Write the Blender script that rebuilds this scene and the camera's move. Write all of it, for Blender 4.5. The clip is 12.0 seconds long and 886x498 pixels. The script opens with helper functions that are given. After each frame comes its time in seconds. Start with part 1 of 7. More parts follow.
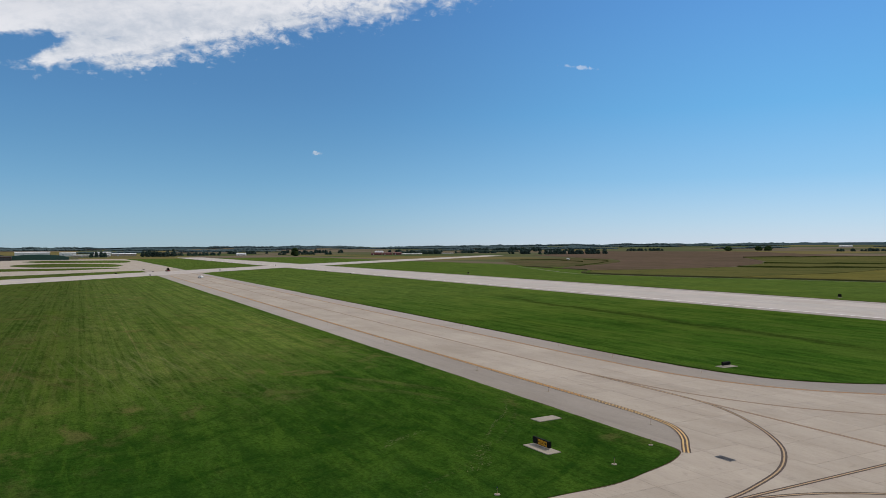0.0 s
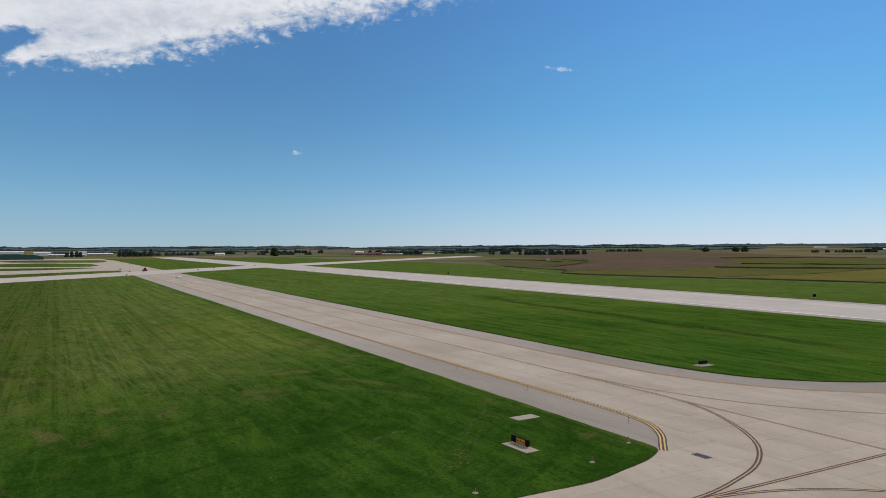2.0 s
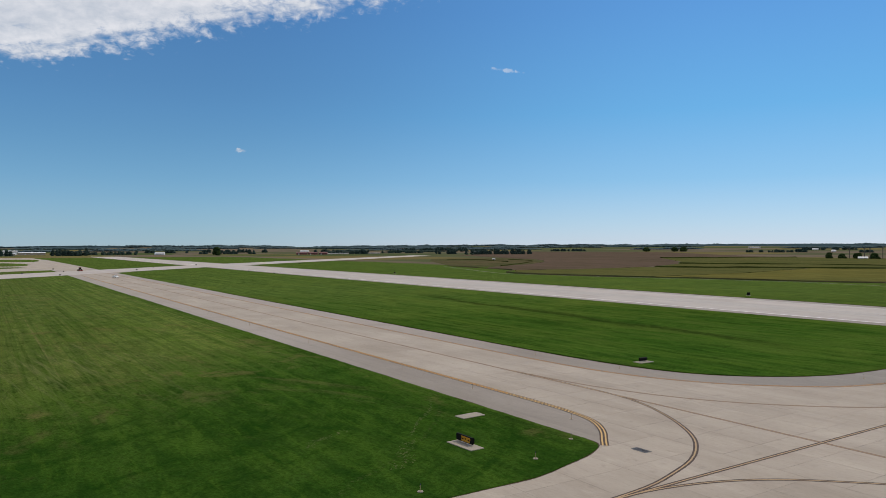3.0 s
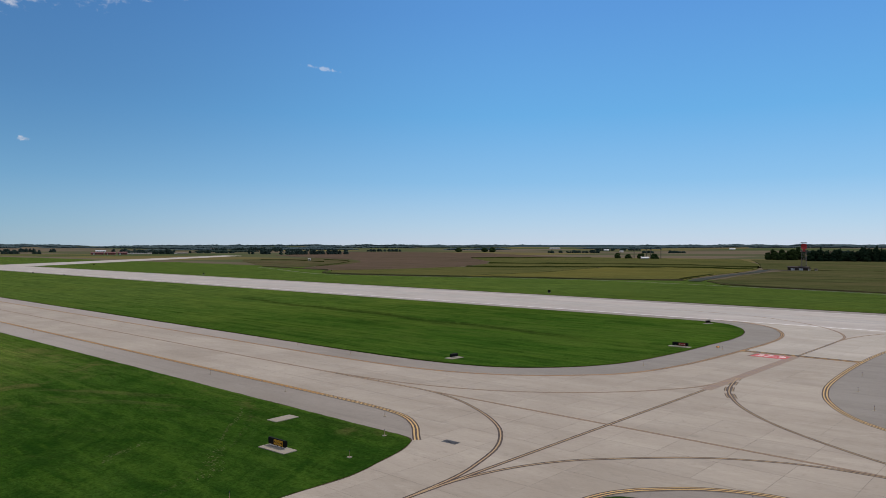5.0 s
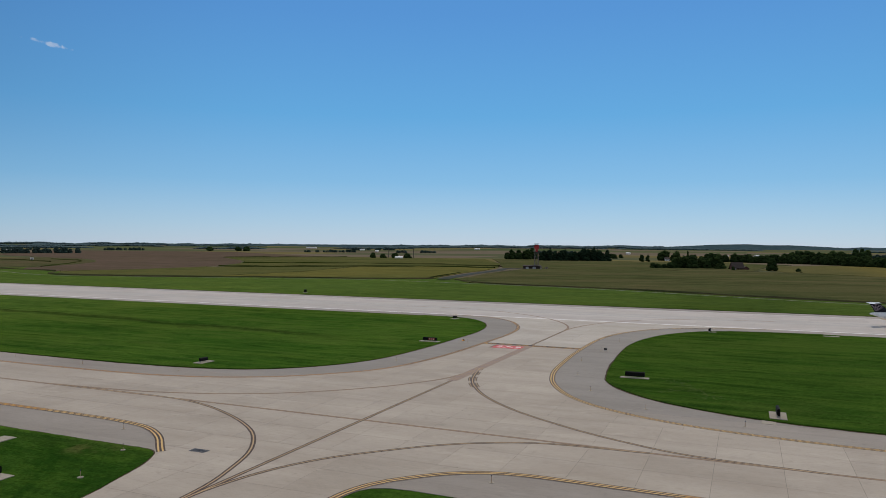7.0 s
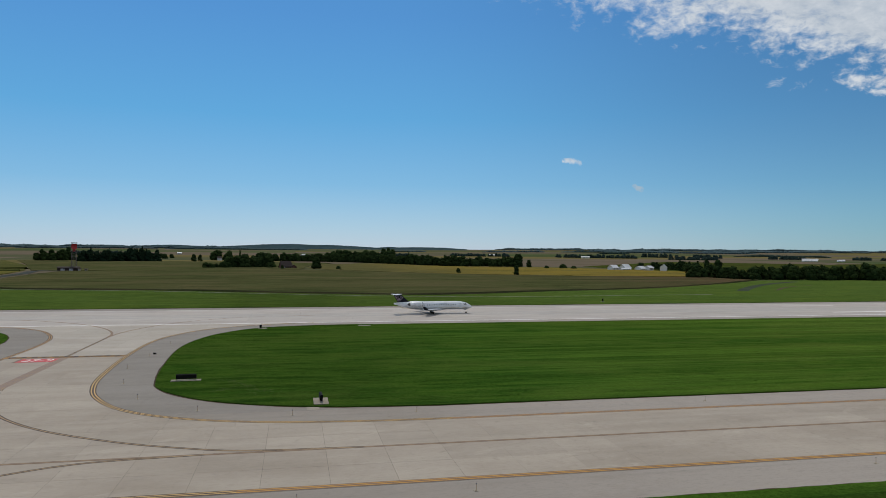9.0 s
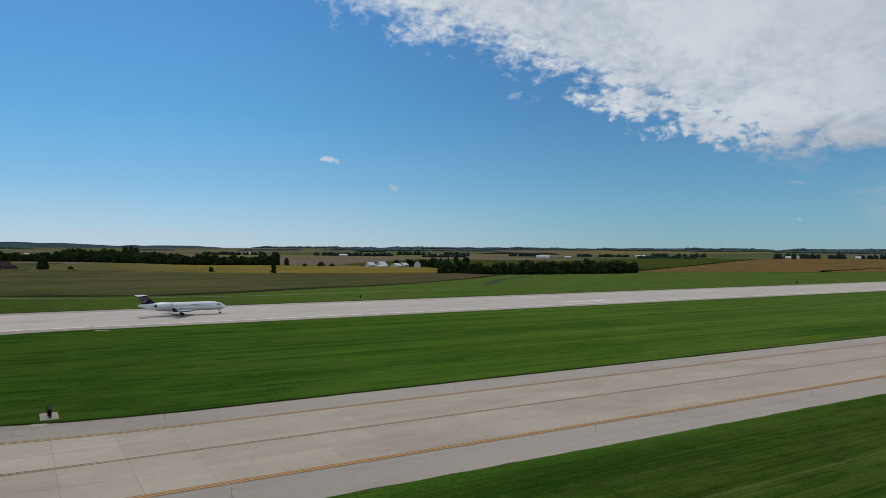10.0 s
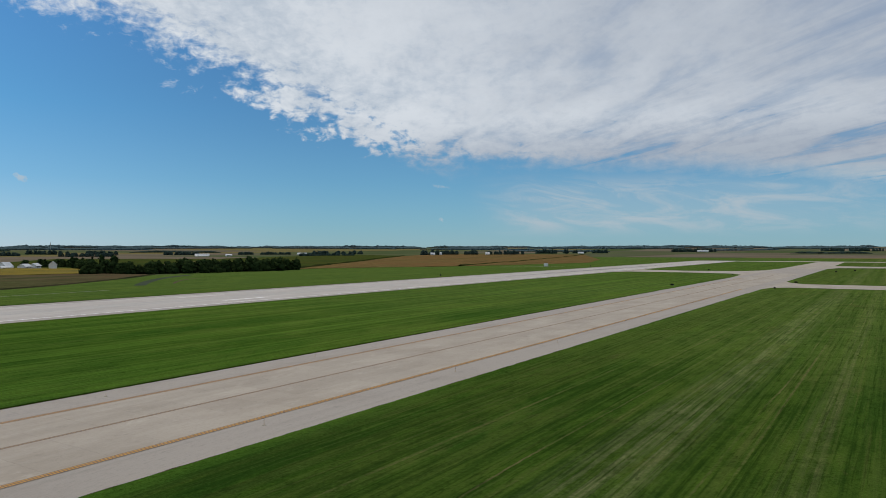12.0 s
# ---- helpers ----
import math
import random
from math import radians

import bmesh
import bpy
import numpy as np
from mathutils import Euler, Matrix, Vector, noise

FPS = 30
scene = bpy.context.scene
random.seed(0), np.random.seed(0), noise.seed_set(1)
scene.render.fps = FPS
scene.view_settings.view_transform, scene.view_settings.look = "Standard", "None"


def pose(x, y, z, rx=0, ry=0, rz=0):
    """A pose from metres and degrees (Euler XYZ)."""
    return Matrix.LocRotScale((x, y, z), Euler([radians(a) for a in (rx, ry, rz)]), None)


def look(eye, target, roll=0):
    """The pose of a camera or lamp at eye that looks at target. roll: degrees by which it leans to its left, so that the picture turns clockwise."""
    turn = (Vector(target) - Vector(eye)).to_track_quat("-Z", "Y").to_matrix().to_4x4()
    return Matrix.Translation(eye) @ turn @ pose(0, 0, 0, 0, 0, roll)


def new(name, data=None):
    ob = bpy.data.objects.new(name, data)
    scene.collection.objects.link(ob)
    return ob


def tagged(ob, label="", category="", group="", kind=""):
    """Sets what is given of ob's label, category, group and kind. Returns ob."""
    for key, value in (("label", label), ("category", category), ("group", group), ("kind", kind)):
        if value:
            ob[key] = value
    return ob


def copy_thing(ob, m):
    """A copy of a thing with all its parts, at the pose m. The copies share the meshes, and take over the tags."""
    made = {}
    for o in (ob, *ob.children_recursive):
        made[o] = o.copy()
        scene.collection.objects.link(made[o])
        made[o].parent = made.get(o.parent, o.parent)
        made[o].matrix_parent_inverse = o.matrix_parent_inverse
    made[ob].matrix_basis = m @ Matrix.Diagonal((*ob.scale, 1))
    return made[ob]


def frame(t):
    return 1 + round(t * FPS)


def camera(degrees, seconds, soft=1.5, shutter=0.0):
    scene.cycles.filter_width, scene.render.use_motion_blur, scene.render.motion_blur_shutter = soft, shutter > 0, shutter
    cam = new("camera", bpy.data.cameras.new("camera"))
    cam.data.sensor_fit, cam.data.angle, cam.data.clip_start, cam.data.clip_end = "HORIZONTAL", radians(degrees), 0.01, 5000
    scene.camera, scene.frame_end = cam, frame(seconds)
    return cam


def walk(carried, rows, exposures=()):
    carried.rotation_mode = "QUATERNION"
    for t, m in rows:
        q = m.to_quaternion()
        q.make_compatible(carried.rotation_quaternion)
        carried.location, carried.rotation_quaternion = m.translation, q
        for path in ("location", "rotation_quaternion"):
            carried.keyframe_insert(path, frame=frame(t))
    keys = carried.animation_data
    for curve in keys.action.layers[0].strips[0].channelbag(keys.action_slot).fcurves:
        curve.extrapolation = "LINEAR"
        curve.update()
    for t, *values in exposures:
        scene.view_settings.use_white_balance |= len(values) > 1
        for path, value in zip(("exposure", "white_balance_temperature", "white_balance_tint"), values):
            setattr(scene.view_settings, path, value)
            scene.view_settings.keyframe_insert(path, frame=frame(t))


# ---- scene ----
cam = camera(63.63, 12.0, soft=0.8)

# seconds, place, yaw, pitch, roll of the hovering camera, which turns with the aircraft
PATH = [
    (0.0, -0.001, 0.001, 21.081, 62.920, -0.157, -0.320),
    (0.5, -0.053, 0.049, 21.002, 62.715, -0.161, -0.193),
    (1.0, -0.095, 0.114, 20.960, 62.404, -0.161, -0.109),
    (1.5, -0.114, 0.184, 20.922, 62.104, -0.138, -0.137),
    (2.0, -0.108, 0.247, 20.871, 61.354, -0.127, -0.200),
    (2.5, -0.071, 0.293, 20.830, 59.261, -0.163, -0.118),
    (4.3, 0.326, 0.274, 20.815, 48.830, -0.160, -0.056),
    (4.5, 0.367, 0.253, 20.811, 46.834, -0.162, 0.023),
    (5.0, 0.459, 0.188, 20.784, 42.419, -0.159, 0.097),
    (5.5, 0.523, 0.139, 20.766, 38.040, -0.135, 0.244),
    (6.0, 0.563, 0.117, 20.740, 33.003, -0.106, 0.325),
    (6.5, 0.612, 0.118, 20.730, 28.414, -0.096, 0.428),
    (6.7, 0.635, 0.113, 20.723, 26.483, -0.101, 0.419),
    (8.3, 0.761, 0.015, 20.760, 2.062, -0.002, 0.523),
    (8.5, 0.769, 0.010, 20.746, -1.893, 0.029, 0.451),
    (9.0, 0.783, 0.001, 20.686, -11.691, 0.095, 0.366),
    (9.5, 0.788, 0.019, 20.574, -21.615, 0.086, 0.267),
    (10.0, 0.761, 0.078, 20.416, -30.916, 0.041, 0.226),
    (10.5, 0.681, 0.163, 20.238, -40.205, 0.001, 0.137),
    (11.0, 0.573, 0.256, 20.069, -47.393, -0.029, 0.135),
    (11.5, 0.442, 0.363, 19.912, -53.703, -0.055, -0.054),
    (12.0, 0.293, 0.509, 19.773, -57.561, -0.080, -0.051),
]
walk(cam, [(t, pose(x, y, z, 0, 0, yaw) @ pose(0, 0, 0, 90 + pitch, 0, 0) @ pose(0, 0, 0, 0, 0, roll))
           for t, x, y, z, yaw, pitch, roll in PATH],
     [(0, -0.08, 6700, 12), (2.5, -0.09, 6700, 12), (5.5, -0.20, 6550, 14), (8.5, -0.33, 6480, 8), (10.0, -0.31, 6430, 8), (12.0, -0.23, 6450, 8)])

# ---- light ----
SUN_EL, SUN_AZ = 56.0, -4.0      # degrees above the horizon; from +y towards +x
sun_way = Vector((math.sin(radians(SUN_AZ)) * math.cos(radians(SUN_EL)),
                  math.cos(radians(SUN_AZ)) * math.cos(radians(SUN_EL)), math.sin(radians(SUN_EL))))
sun = new("sun", bpy.data.lights.new("sun", "SUN"))
sun.data.energy, sun.data.angle, sun.data.color = 2.1, radians(0.53), (1.0, 0.92, 0.80)
sun.matrix_world = look(sun_way * 100, (0, 0, 0))
SKY_STRENGTH = 0.105


class Nodes:
    """Short hand for building node trees."""

    def __init__(self, tree):
        self.t = tree

    def add(self, kind, **values):
        n = self.t.nodes.new(kind)
        for k, v in values.items():
            if k in n.inputs:
                n.inputs[k].default_value = v
        return n

    def link(self, a, b):
        self.t.links.new(a, b)
        return b

    def put(self, value, socket):
        if hasattr(value, "is_linked"):
            self.t.links.new(value, socket)
        else:
            socket.default_value = value

    def math(self, op, a, b=0.0, c=None, clamp=False):
        n = self.t.nodes.new("ShaderNodeMath")
        n.operation, n.use_clamp = op, clamp
        self.put(a, n.inputs[0])
        self.put(b, n.inputs[1])
        if c is not None:
            self.put(c, n.inputs[2])
        return n.outputs[0]

    def step(self, a, low, high):
        n = self.t.nodes.new("ShaderNodeMapRange")
        n.interpolation_type = "SMOOTHSTEP"
        self.put(a, n.inputs[0])
        n.inputs[1].default_value, n.inputs[2].default_value = low, high
        return n.outputs[0]

    def mix(self, f, a, b, blend="MIX"):
        n = self.t.nodes.new("ShaderNodeMix")
        n.data_type, n.blend_type = "RGBA", blend
        self.put(f, n.inputs[0])
        for v, s in ((a, n.inputs[6]), (b, n.inputs[7])):
            self.put((*v, 1) if isinstance(v, tuple) and len(v) == 3 else v, s)
        return n.outputs[2]

    def noise(self, vec, scale, detail=4.0, rough=0.55, warp=0.0):
        n = self.t.nodes.new("ShaderNodeTexNoise")
        self.put(vec, n.inputs["Vector"])
        n.inputs["Scale"].default_value, n.inputs["Detail"].default_value = scale, detail
        n.inputs["Roughness"].default_value, n.inputs["Distortion"].default_value = rough, warp
        return n.outputs["Fac"]

    def scaled(self, vec, x, y, z=1.0, turn=0.0):
        n = self.t.nodes.new("ShaderNodeMapping")
        self.put(vec, n.inputs[0])
        n.vector_type = "TEXTURE"
        n.inputs["Rotation"].default_value = (0, 0, radians(turn))
        n.inputs["Scale"].default_value = (1 / x, 1 / y, 1 / z)
        return n.outputs[0]


world = bpy.data.worlds.new("sky")
scene.world = world
world.use_nodes = True
w = Nodes(world.node_tree)
w.t.nodes.clear()
sky = w.add("ShaderNodeTexSky")
sky.sky_type, sky.sun_disc = "NISHITA", False
sky.sun_elevation, sky.sun_rotation = radians(SUN_EL), radians(SUN_AZ)
sky.air_density, sky.dust_density, sky.ozone_density, sky.altitude = 1.0, 0.15, 3.0, 260
way = w.add("ShaderNodeTexCoord").outputs["Generated"]
sep = w.add("ShaderNodeSeparateXYZ")
w.link(way, sep.inputs[0])
up = w.math("MAXIMUM", sep.outputs[2], 0.012)
px = w.math("DIVIDE", sep.outputs[0], up)     # the cloud layer, in units of its height
py = w.math("DIVIDE", sep.outputs[1], up)
lay = w.add("ShaderNodeCombineXYZ")
w.link(px, lay.inputs[0])
w.link(py, lay.inputs[1])
lay = lay.outputs[0]
flat_ = w.add("ShaderNodeCombineXYZ")           # the same sky in degrees round and up
az = w.math("MULTIPLY", w.math("ARCTAN2", sep.outputs[0], sep.outputs[1]), 57.2958)
el = w.math("MULTIPLY", w.math("ARCSINE", sep.outputs[2]), 57.2958)
w.link(az, flat_.inputs[0])
w.link(el, flat_.inputs[1])
ang = flat_.outputs[0]
edge_a = w.math("ADD", w.math("MULTIPLY", px, 0.325), w.math("ADD", 2.185, w.math("MULTIPLY", w.step(px, -1.0, 1.5), 0.175)))
edge_b = w.math("ADD", w.math("MULTIPLY", px, 0.65), 3.16)
inside = w.math("SUBTRACT", w.math("MINIMUM", edge_a, edge_b), py)
far_side = w.math("MULTIPLY", w.math("SUBTRACT", w.math("SUBTRACT", 15.2, px), w.math("MULTIPLY", py, 1.7)), 0.22)
tail = w.math("SUBTRACT", edge_a, py)
tail = w.math("MINIMUM", w.math("MINIMUM", w.math("ADD", tail, 0.28), w.math("SUBTRACT", 0.62, tail)), w.math("MULTIPLY", w.math("SUBTRACT", 8.9, px), 0.2))
tail = w.math("MINIMUM", tail, w.math("SUBTRACT", px, 3.0))
inside = w.math("MAXIMUM", w.math("MINIMUM", w.math("MINIMUM", inside, far_side), w.math("ADD", px, 4.45)), tail)
east_side = w.step(px, 5.0, 9.0)
big = w.math("SUBTRACT", w.noise(lay, 0.75, 3.0, 0.5), 0.5)
clumps = w.math("SUBTRACT", w.noise(w.scaled(ang, 0.8, 1.25), 0.32, 4.0, 0.6, 0.4), 0.5)
puffs = w.math("SUBTRACT", w.noise(w.scaled(ang, 0.8, 1.3), 1.15, 6.0, 0.62, 0.3), 0.5)
lumps = w.math("MULTIPLY", w.math("ADD", w.math("MULTIPLY", clumps, 1.1), w.math("MULTIPLY", puffs, 1.35)), w.math("MULTIPLY", w.math("DIVIDE", 0.2, up), w.math("SUBTRACT", 1.0, w.math("MULTIPLY", east_side, 0.75))))
raw = w.math("ADD", inside, w.math("ADD", w.math("MULTIPLY", big, 0.6), lumps))
gap_a, gap_b = w.math("DIVIDE", w.math("ADD", az, 93.2), 3.6), w.math("DIVIDE", w.math("SUBTRACT", el, w.math("ADD", 14.1, w.math("MULTIPLY", w.math("ADD", az, 93.2), 0.28))), 1.05)
gap = w.step(w.math("SUBTRACT", 1.0, w.math("ADD", w.math("MULTIPLY", gap_a, gap_a), w.math("MULTIPLY", gap_b, gap_b))), -0.3, 1.0)
raw = w.math("SUBTRACT", raw, w.math("MULTIPLY", gap, 0.8))
bank = w.step(w.math("DIVIDE", w.math("ADD", raw, 0.1), w.math("ADD", 0.46, w.math("MULTIPLY", east_side, 0.9))), 0.0, 1.0)
streak = w.noise(w.scaled(lay, 0.42, 1.5, 1.0, 38), 1.15, 5.0, 0.55, 0.5)
ripple = w.noise(w.scaled(lay, 0.8, 1.6, 1.0, 30), 3.4, 6.0, 0.62, 0.3)
deep_in = w.math("MAXIMUM", w.step(raw, 0.4, 3.4), w.step(px, 3.6, 8.0))
thin = w.math("ADD", w.step(w.math("ADD", streak, w.math("MULTIPLY", w.math("SUBTRACT", ripple, 0.5), 0.35)), 0.27, 0.50), w.math("ADD", w.math("MULTIPLY", w.step(raw, 0.2, 1.1), 0.55), w.math("MULTIPLY", w.math("SUBTRACT", 1.0, w.step(px, 3.0, 6.0)), 0.30)), None, True)
bank = w.math("MULTIPLY", bank, w.math("MULTIPLY", thin, w.math("SUBTRACT", 1.0, w.math("MULTIPLY", w.math("SUBTRACT", 1.0, w.step(streak, 0.36, 0.52)), w.math("MULTIPLY", deep_in, 0.30)))))
# thin veil low down past the bank
soft_ = w.noise(w.scaled(ang, 0.14, 0.6, 1.0, -6), 1.3, 6.0, 0.62, 0.7)
veil = w.math("MULTIPLY", w.math("MULTIPLY", w.step(az, 59.0, 66.0), w.step(w.math("SUBTRACT", 100.0, az), 0.0, 22.0)), w.math("MULTIPLY", w.step(el, 0.6, 2.2), w.step(w.math("SUBTRACT", 6.4, el), 0.0, 2.6)))
veil = w.math("MULTIPLY", veil, w.math("ADD", 0.26, w.math("MULTIPLY", w.step(soft_, 0.40, 0.66), 0.60)))


def wisp(az0, el0, rx, ry, turn, dense):
    """A small lone cloud at a bearing and height of the sky, in degrees."""
    a, b = w.math("SUBTRACT", az, az0), w.math("SUBTRACT", el, el0)
    c, s = math.cos(radians(turn)), math.sin(radians(turn))
    u = w.math("DIVIDE", w.math("ADD", w.math("MULTIPLY", a, c), w.math("MULTIPLY", b, s)), rx)
    v = w.math("DIVIDE", w.math("SUBTRACT", w.math("MULTIPLY", b, c), w.math("MULTIPLY", a, s)), ry)
    r = w.math("ADD", w.math("MULTIPLY", u, u), w.math("MULTIPLY", v, v))
    lump = w.noise(ang, 1.9, 5.0, 0.62, 0.5)
    return w.math("MULTIPLY", w.step(w.math("SUBTRACT", w.math("ADD", w.math("MULTIPLY", lump, 3.2), -1.05), r), 0.0, 0.85), dense)


cover = w.math("MAXIMUM", bank, veil)
for place in ((-52.1, 13.8, 2.0, 0.22, -8, 0.42), (-72.9, 7.44, 0.55, 0.26, 0, 0.8), (21.9, 7.06, 1.4, 0.34, -9, 0.85), (27.0, 4.85, 0.7, 0.4, -12, 0.7),
              (57.4, 2.3, 0.5, 0.28, -10, 0.7), (57.4, 4.9, 0.95, 0.22, -8, 0.4), (70.0, 5.0, 0.9, 0.22, -28, 0.45), (44.0, 11.2, 0.9, 0.36, 10, 0.4), (76.5, 3.6, 4.6, 0.7, 9, 0.35)):
    cover = w.math("MAXIMUM", cover, wisp(*place))
lit_f = w.math("ADD", w.math("MULTIPLY", streak, 0.55), w.math("ADD", w.math("MULTIPLY", w.math("ADD", puffs, 0.5), 0.3), w.math("MULTIPLY", ripple, 0.15)))
cloud_col = w.mix(w.step(lit_f, 0.36, 0.60), (0.63, 0.71, 0.82), (0.945, 0.985, 1.05))
cloud_col = w.mix(w.math("MULTIPLY", deep_in, 0.95), cloud_col, w.mix(w.step(lit_f, 0.34, 0.64), (0.425, 0.478, 0.590), (0.535, 0.590, 0.680)))
cloud_col = w.mix(w.step(el, 4.6, 6.8), (0.60, 0.68, 0.75), cloud_col)
back_sky, back_cloud = w.add("ShaderNodeBackground"), w.add("ShaderNodeBackground")
hue = w.add("ShaderNodeHueSaturation")
hue.inputs["Saturation"].default_value = 1.12
w.link(sky.outputs[0], hue.inputs["Color"])
clear = w.mix(1.0, hue.outputs[0], (0.66, 1.02, 1.12), "MULTIPLY")
# the even summer haze of the lower sky: paler towards the horizon, and palest below the sun's side
def haze_ramp(colours):
    ramp = w.add("ShaderNodeValToRGB")
    w.link(sep.outputs[2], ramp.inputs[0])
    stops = ramp.color_ramp.elements
    stops[0].position, stops[0].color = 0.0, (*colours[0], 1)
    stops[1].position, stops[1].color = 0.9, (*colours[-1], 1)
    for at, c in zip((0.03, 0.09, 0.18, 0.31), colours[1:-1]):
        e = stops.new(at)
        e.color = (*c, 1)
    return ramp.outputs[0]


pale_side = haze_ramp(((5.7, 6.2, 8.5), (4.5, 5.9, 8.5), (2.4, 4.9, 8.2), (1.25, 4.15, 7.9), (1.0, 3.2, 7.4), (0.55, 1.9, 4.6)))
blue_side = haze_ramp(((2.35, 3.95, 5.4), (1.9, 3.8, 5.6), (1.5, 3.65, 6.0), (1.3, 3.5, 6.4), (0.95, 2.8, 5.9), (0.55, 1.9, 4.6)))
facing = w.math("ADD", w.math("MULTIPLY", sep.outputs[0], -0.26), w.math("MULTIPLY", sep.outputs[1], 0.966))
whole = w.mix(0.74, clear, w.mix(w.step(facing, 0.42, 1.0), blue_side, pale_side))
# the sky is deepest high up and away from the sun's bearing
side = w.math("ABSOLUTE", w.math("ADD", az, 14.0))
deep_ = w.math("MULTIPLY", w.step(side, 20.0, 62.0), w.step(el, 0.0, 13.0))
whole = w.mix(deep_, w.mix(1.0, whole, (1.05, 1.045, 1.03), "MULTIPLY"), w.mix(1.0, whole, (0.74, 0.76, 0.81), "MULTIPLY"))
# lavender haze low over the western horizon
west_low = w.math("MULTIPLY", w.step(w.math("MULTIPLY", az, -1.0), 40.0, 85.0), w.math("SUBTRACT", 1.0, w.step(el, 0.0, 9.0)))
whole = w.mix(west_low, whole, w.mix(1.0, whole, (1.13, 1.02, 1.06), "MULTIPLY"))
w.link(whole, back_sky.inputs[0])
back_sky.inputs[1].default_value = SKY_STRENGTH
w.link(cloud_col, back_cloud.inputs[0])
back_cloud.inputs[1].default_value = 0.88
both = w.add("ShaderNodeMixShader")
w.link(w.math("MULTIPLY", cover, 0.96), both.inputs[0])
w.link(back_sky.outputs[0], both.inputs[1])
w.link(back_cloud.outputs[0], both.inputs[2])
w.link(both.outputs[0], w.add("ShaderNodeOutputWorld").inputs[0])


# ---- materials ----
def surface(name, rough=0.8, metal=0.0, spec=0.3):
    m = bpy.data.materials.new(name)
    m.use_nodes = True
    n = Nodes(m.node_tree)
    b = m.node_tree.nodes["Principled BSDF"]
    b.inputs["Roughness"].default_value, b.inputs["Metallic"].default_value = rough, metal
    b.inputs["Specular IOR Level"].default_value = spec
    return m, n, b


def relief(n, b, height, strength, dist):
    u = n.add("ShaderNodeBump", Strength=strength, Distance=dist)
    n.link(height, u.inputs["Height"])
    n.link(u.outputs[0], b.inputs["Normal"])


def plain(name, col, rough=0.6, metal=0.0, grain=6.0, vary=0.25, spec=0.35):
    """Paint, metal or plastic with light dirt at two scales."""
    m, n, b = surface(name, rough, metal, spec)
    o = n.add("ShaderNodeTexCoord").outputs["Object"]
    f = n.math("ADD", n.math("MULTIPLY", n.noise(o, grain, 4), 0.6), n.math("MULTIPLY", n.noise(o, grain * 7, 3), 0.4))
    dark = tuple(c * (1 - vary) for c in col)
    lite = tuple(min(1.0, c * (1 + vary * 0.6)) for c in col)
    n.link(n.mix(n.step(f, 0.3, 0.7), dark, lite), b.inputs["Base Color"])
    n.link(n.math("ADD", rough - 0.1, n.math("MULTIPLY", f, 0.2)), b.inputs["Roughness"])
    return m


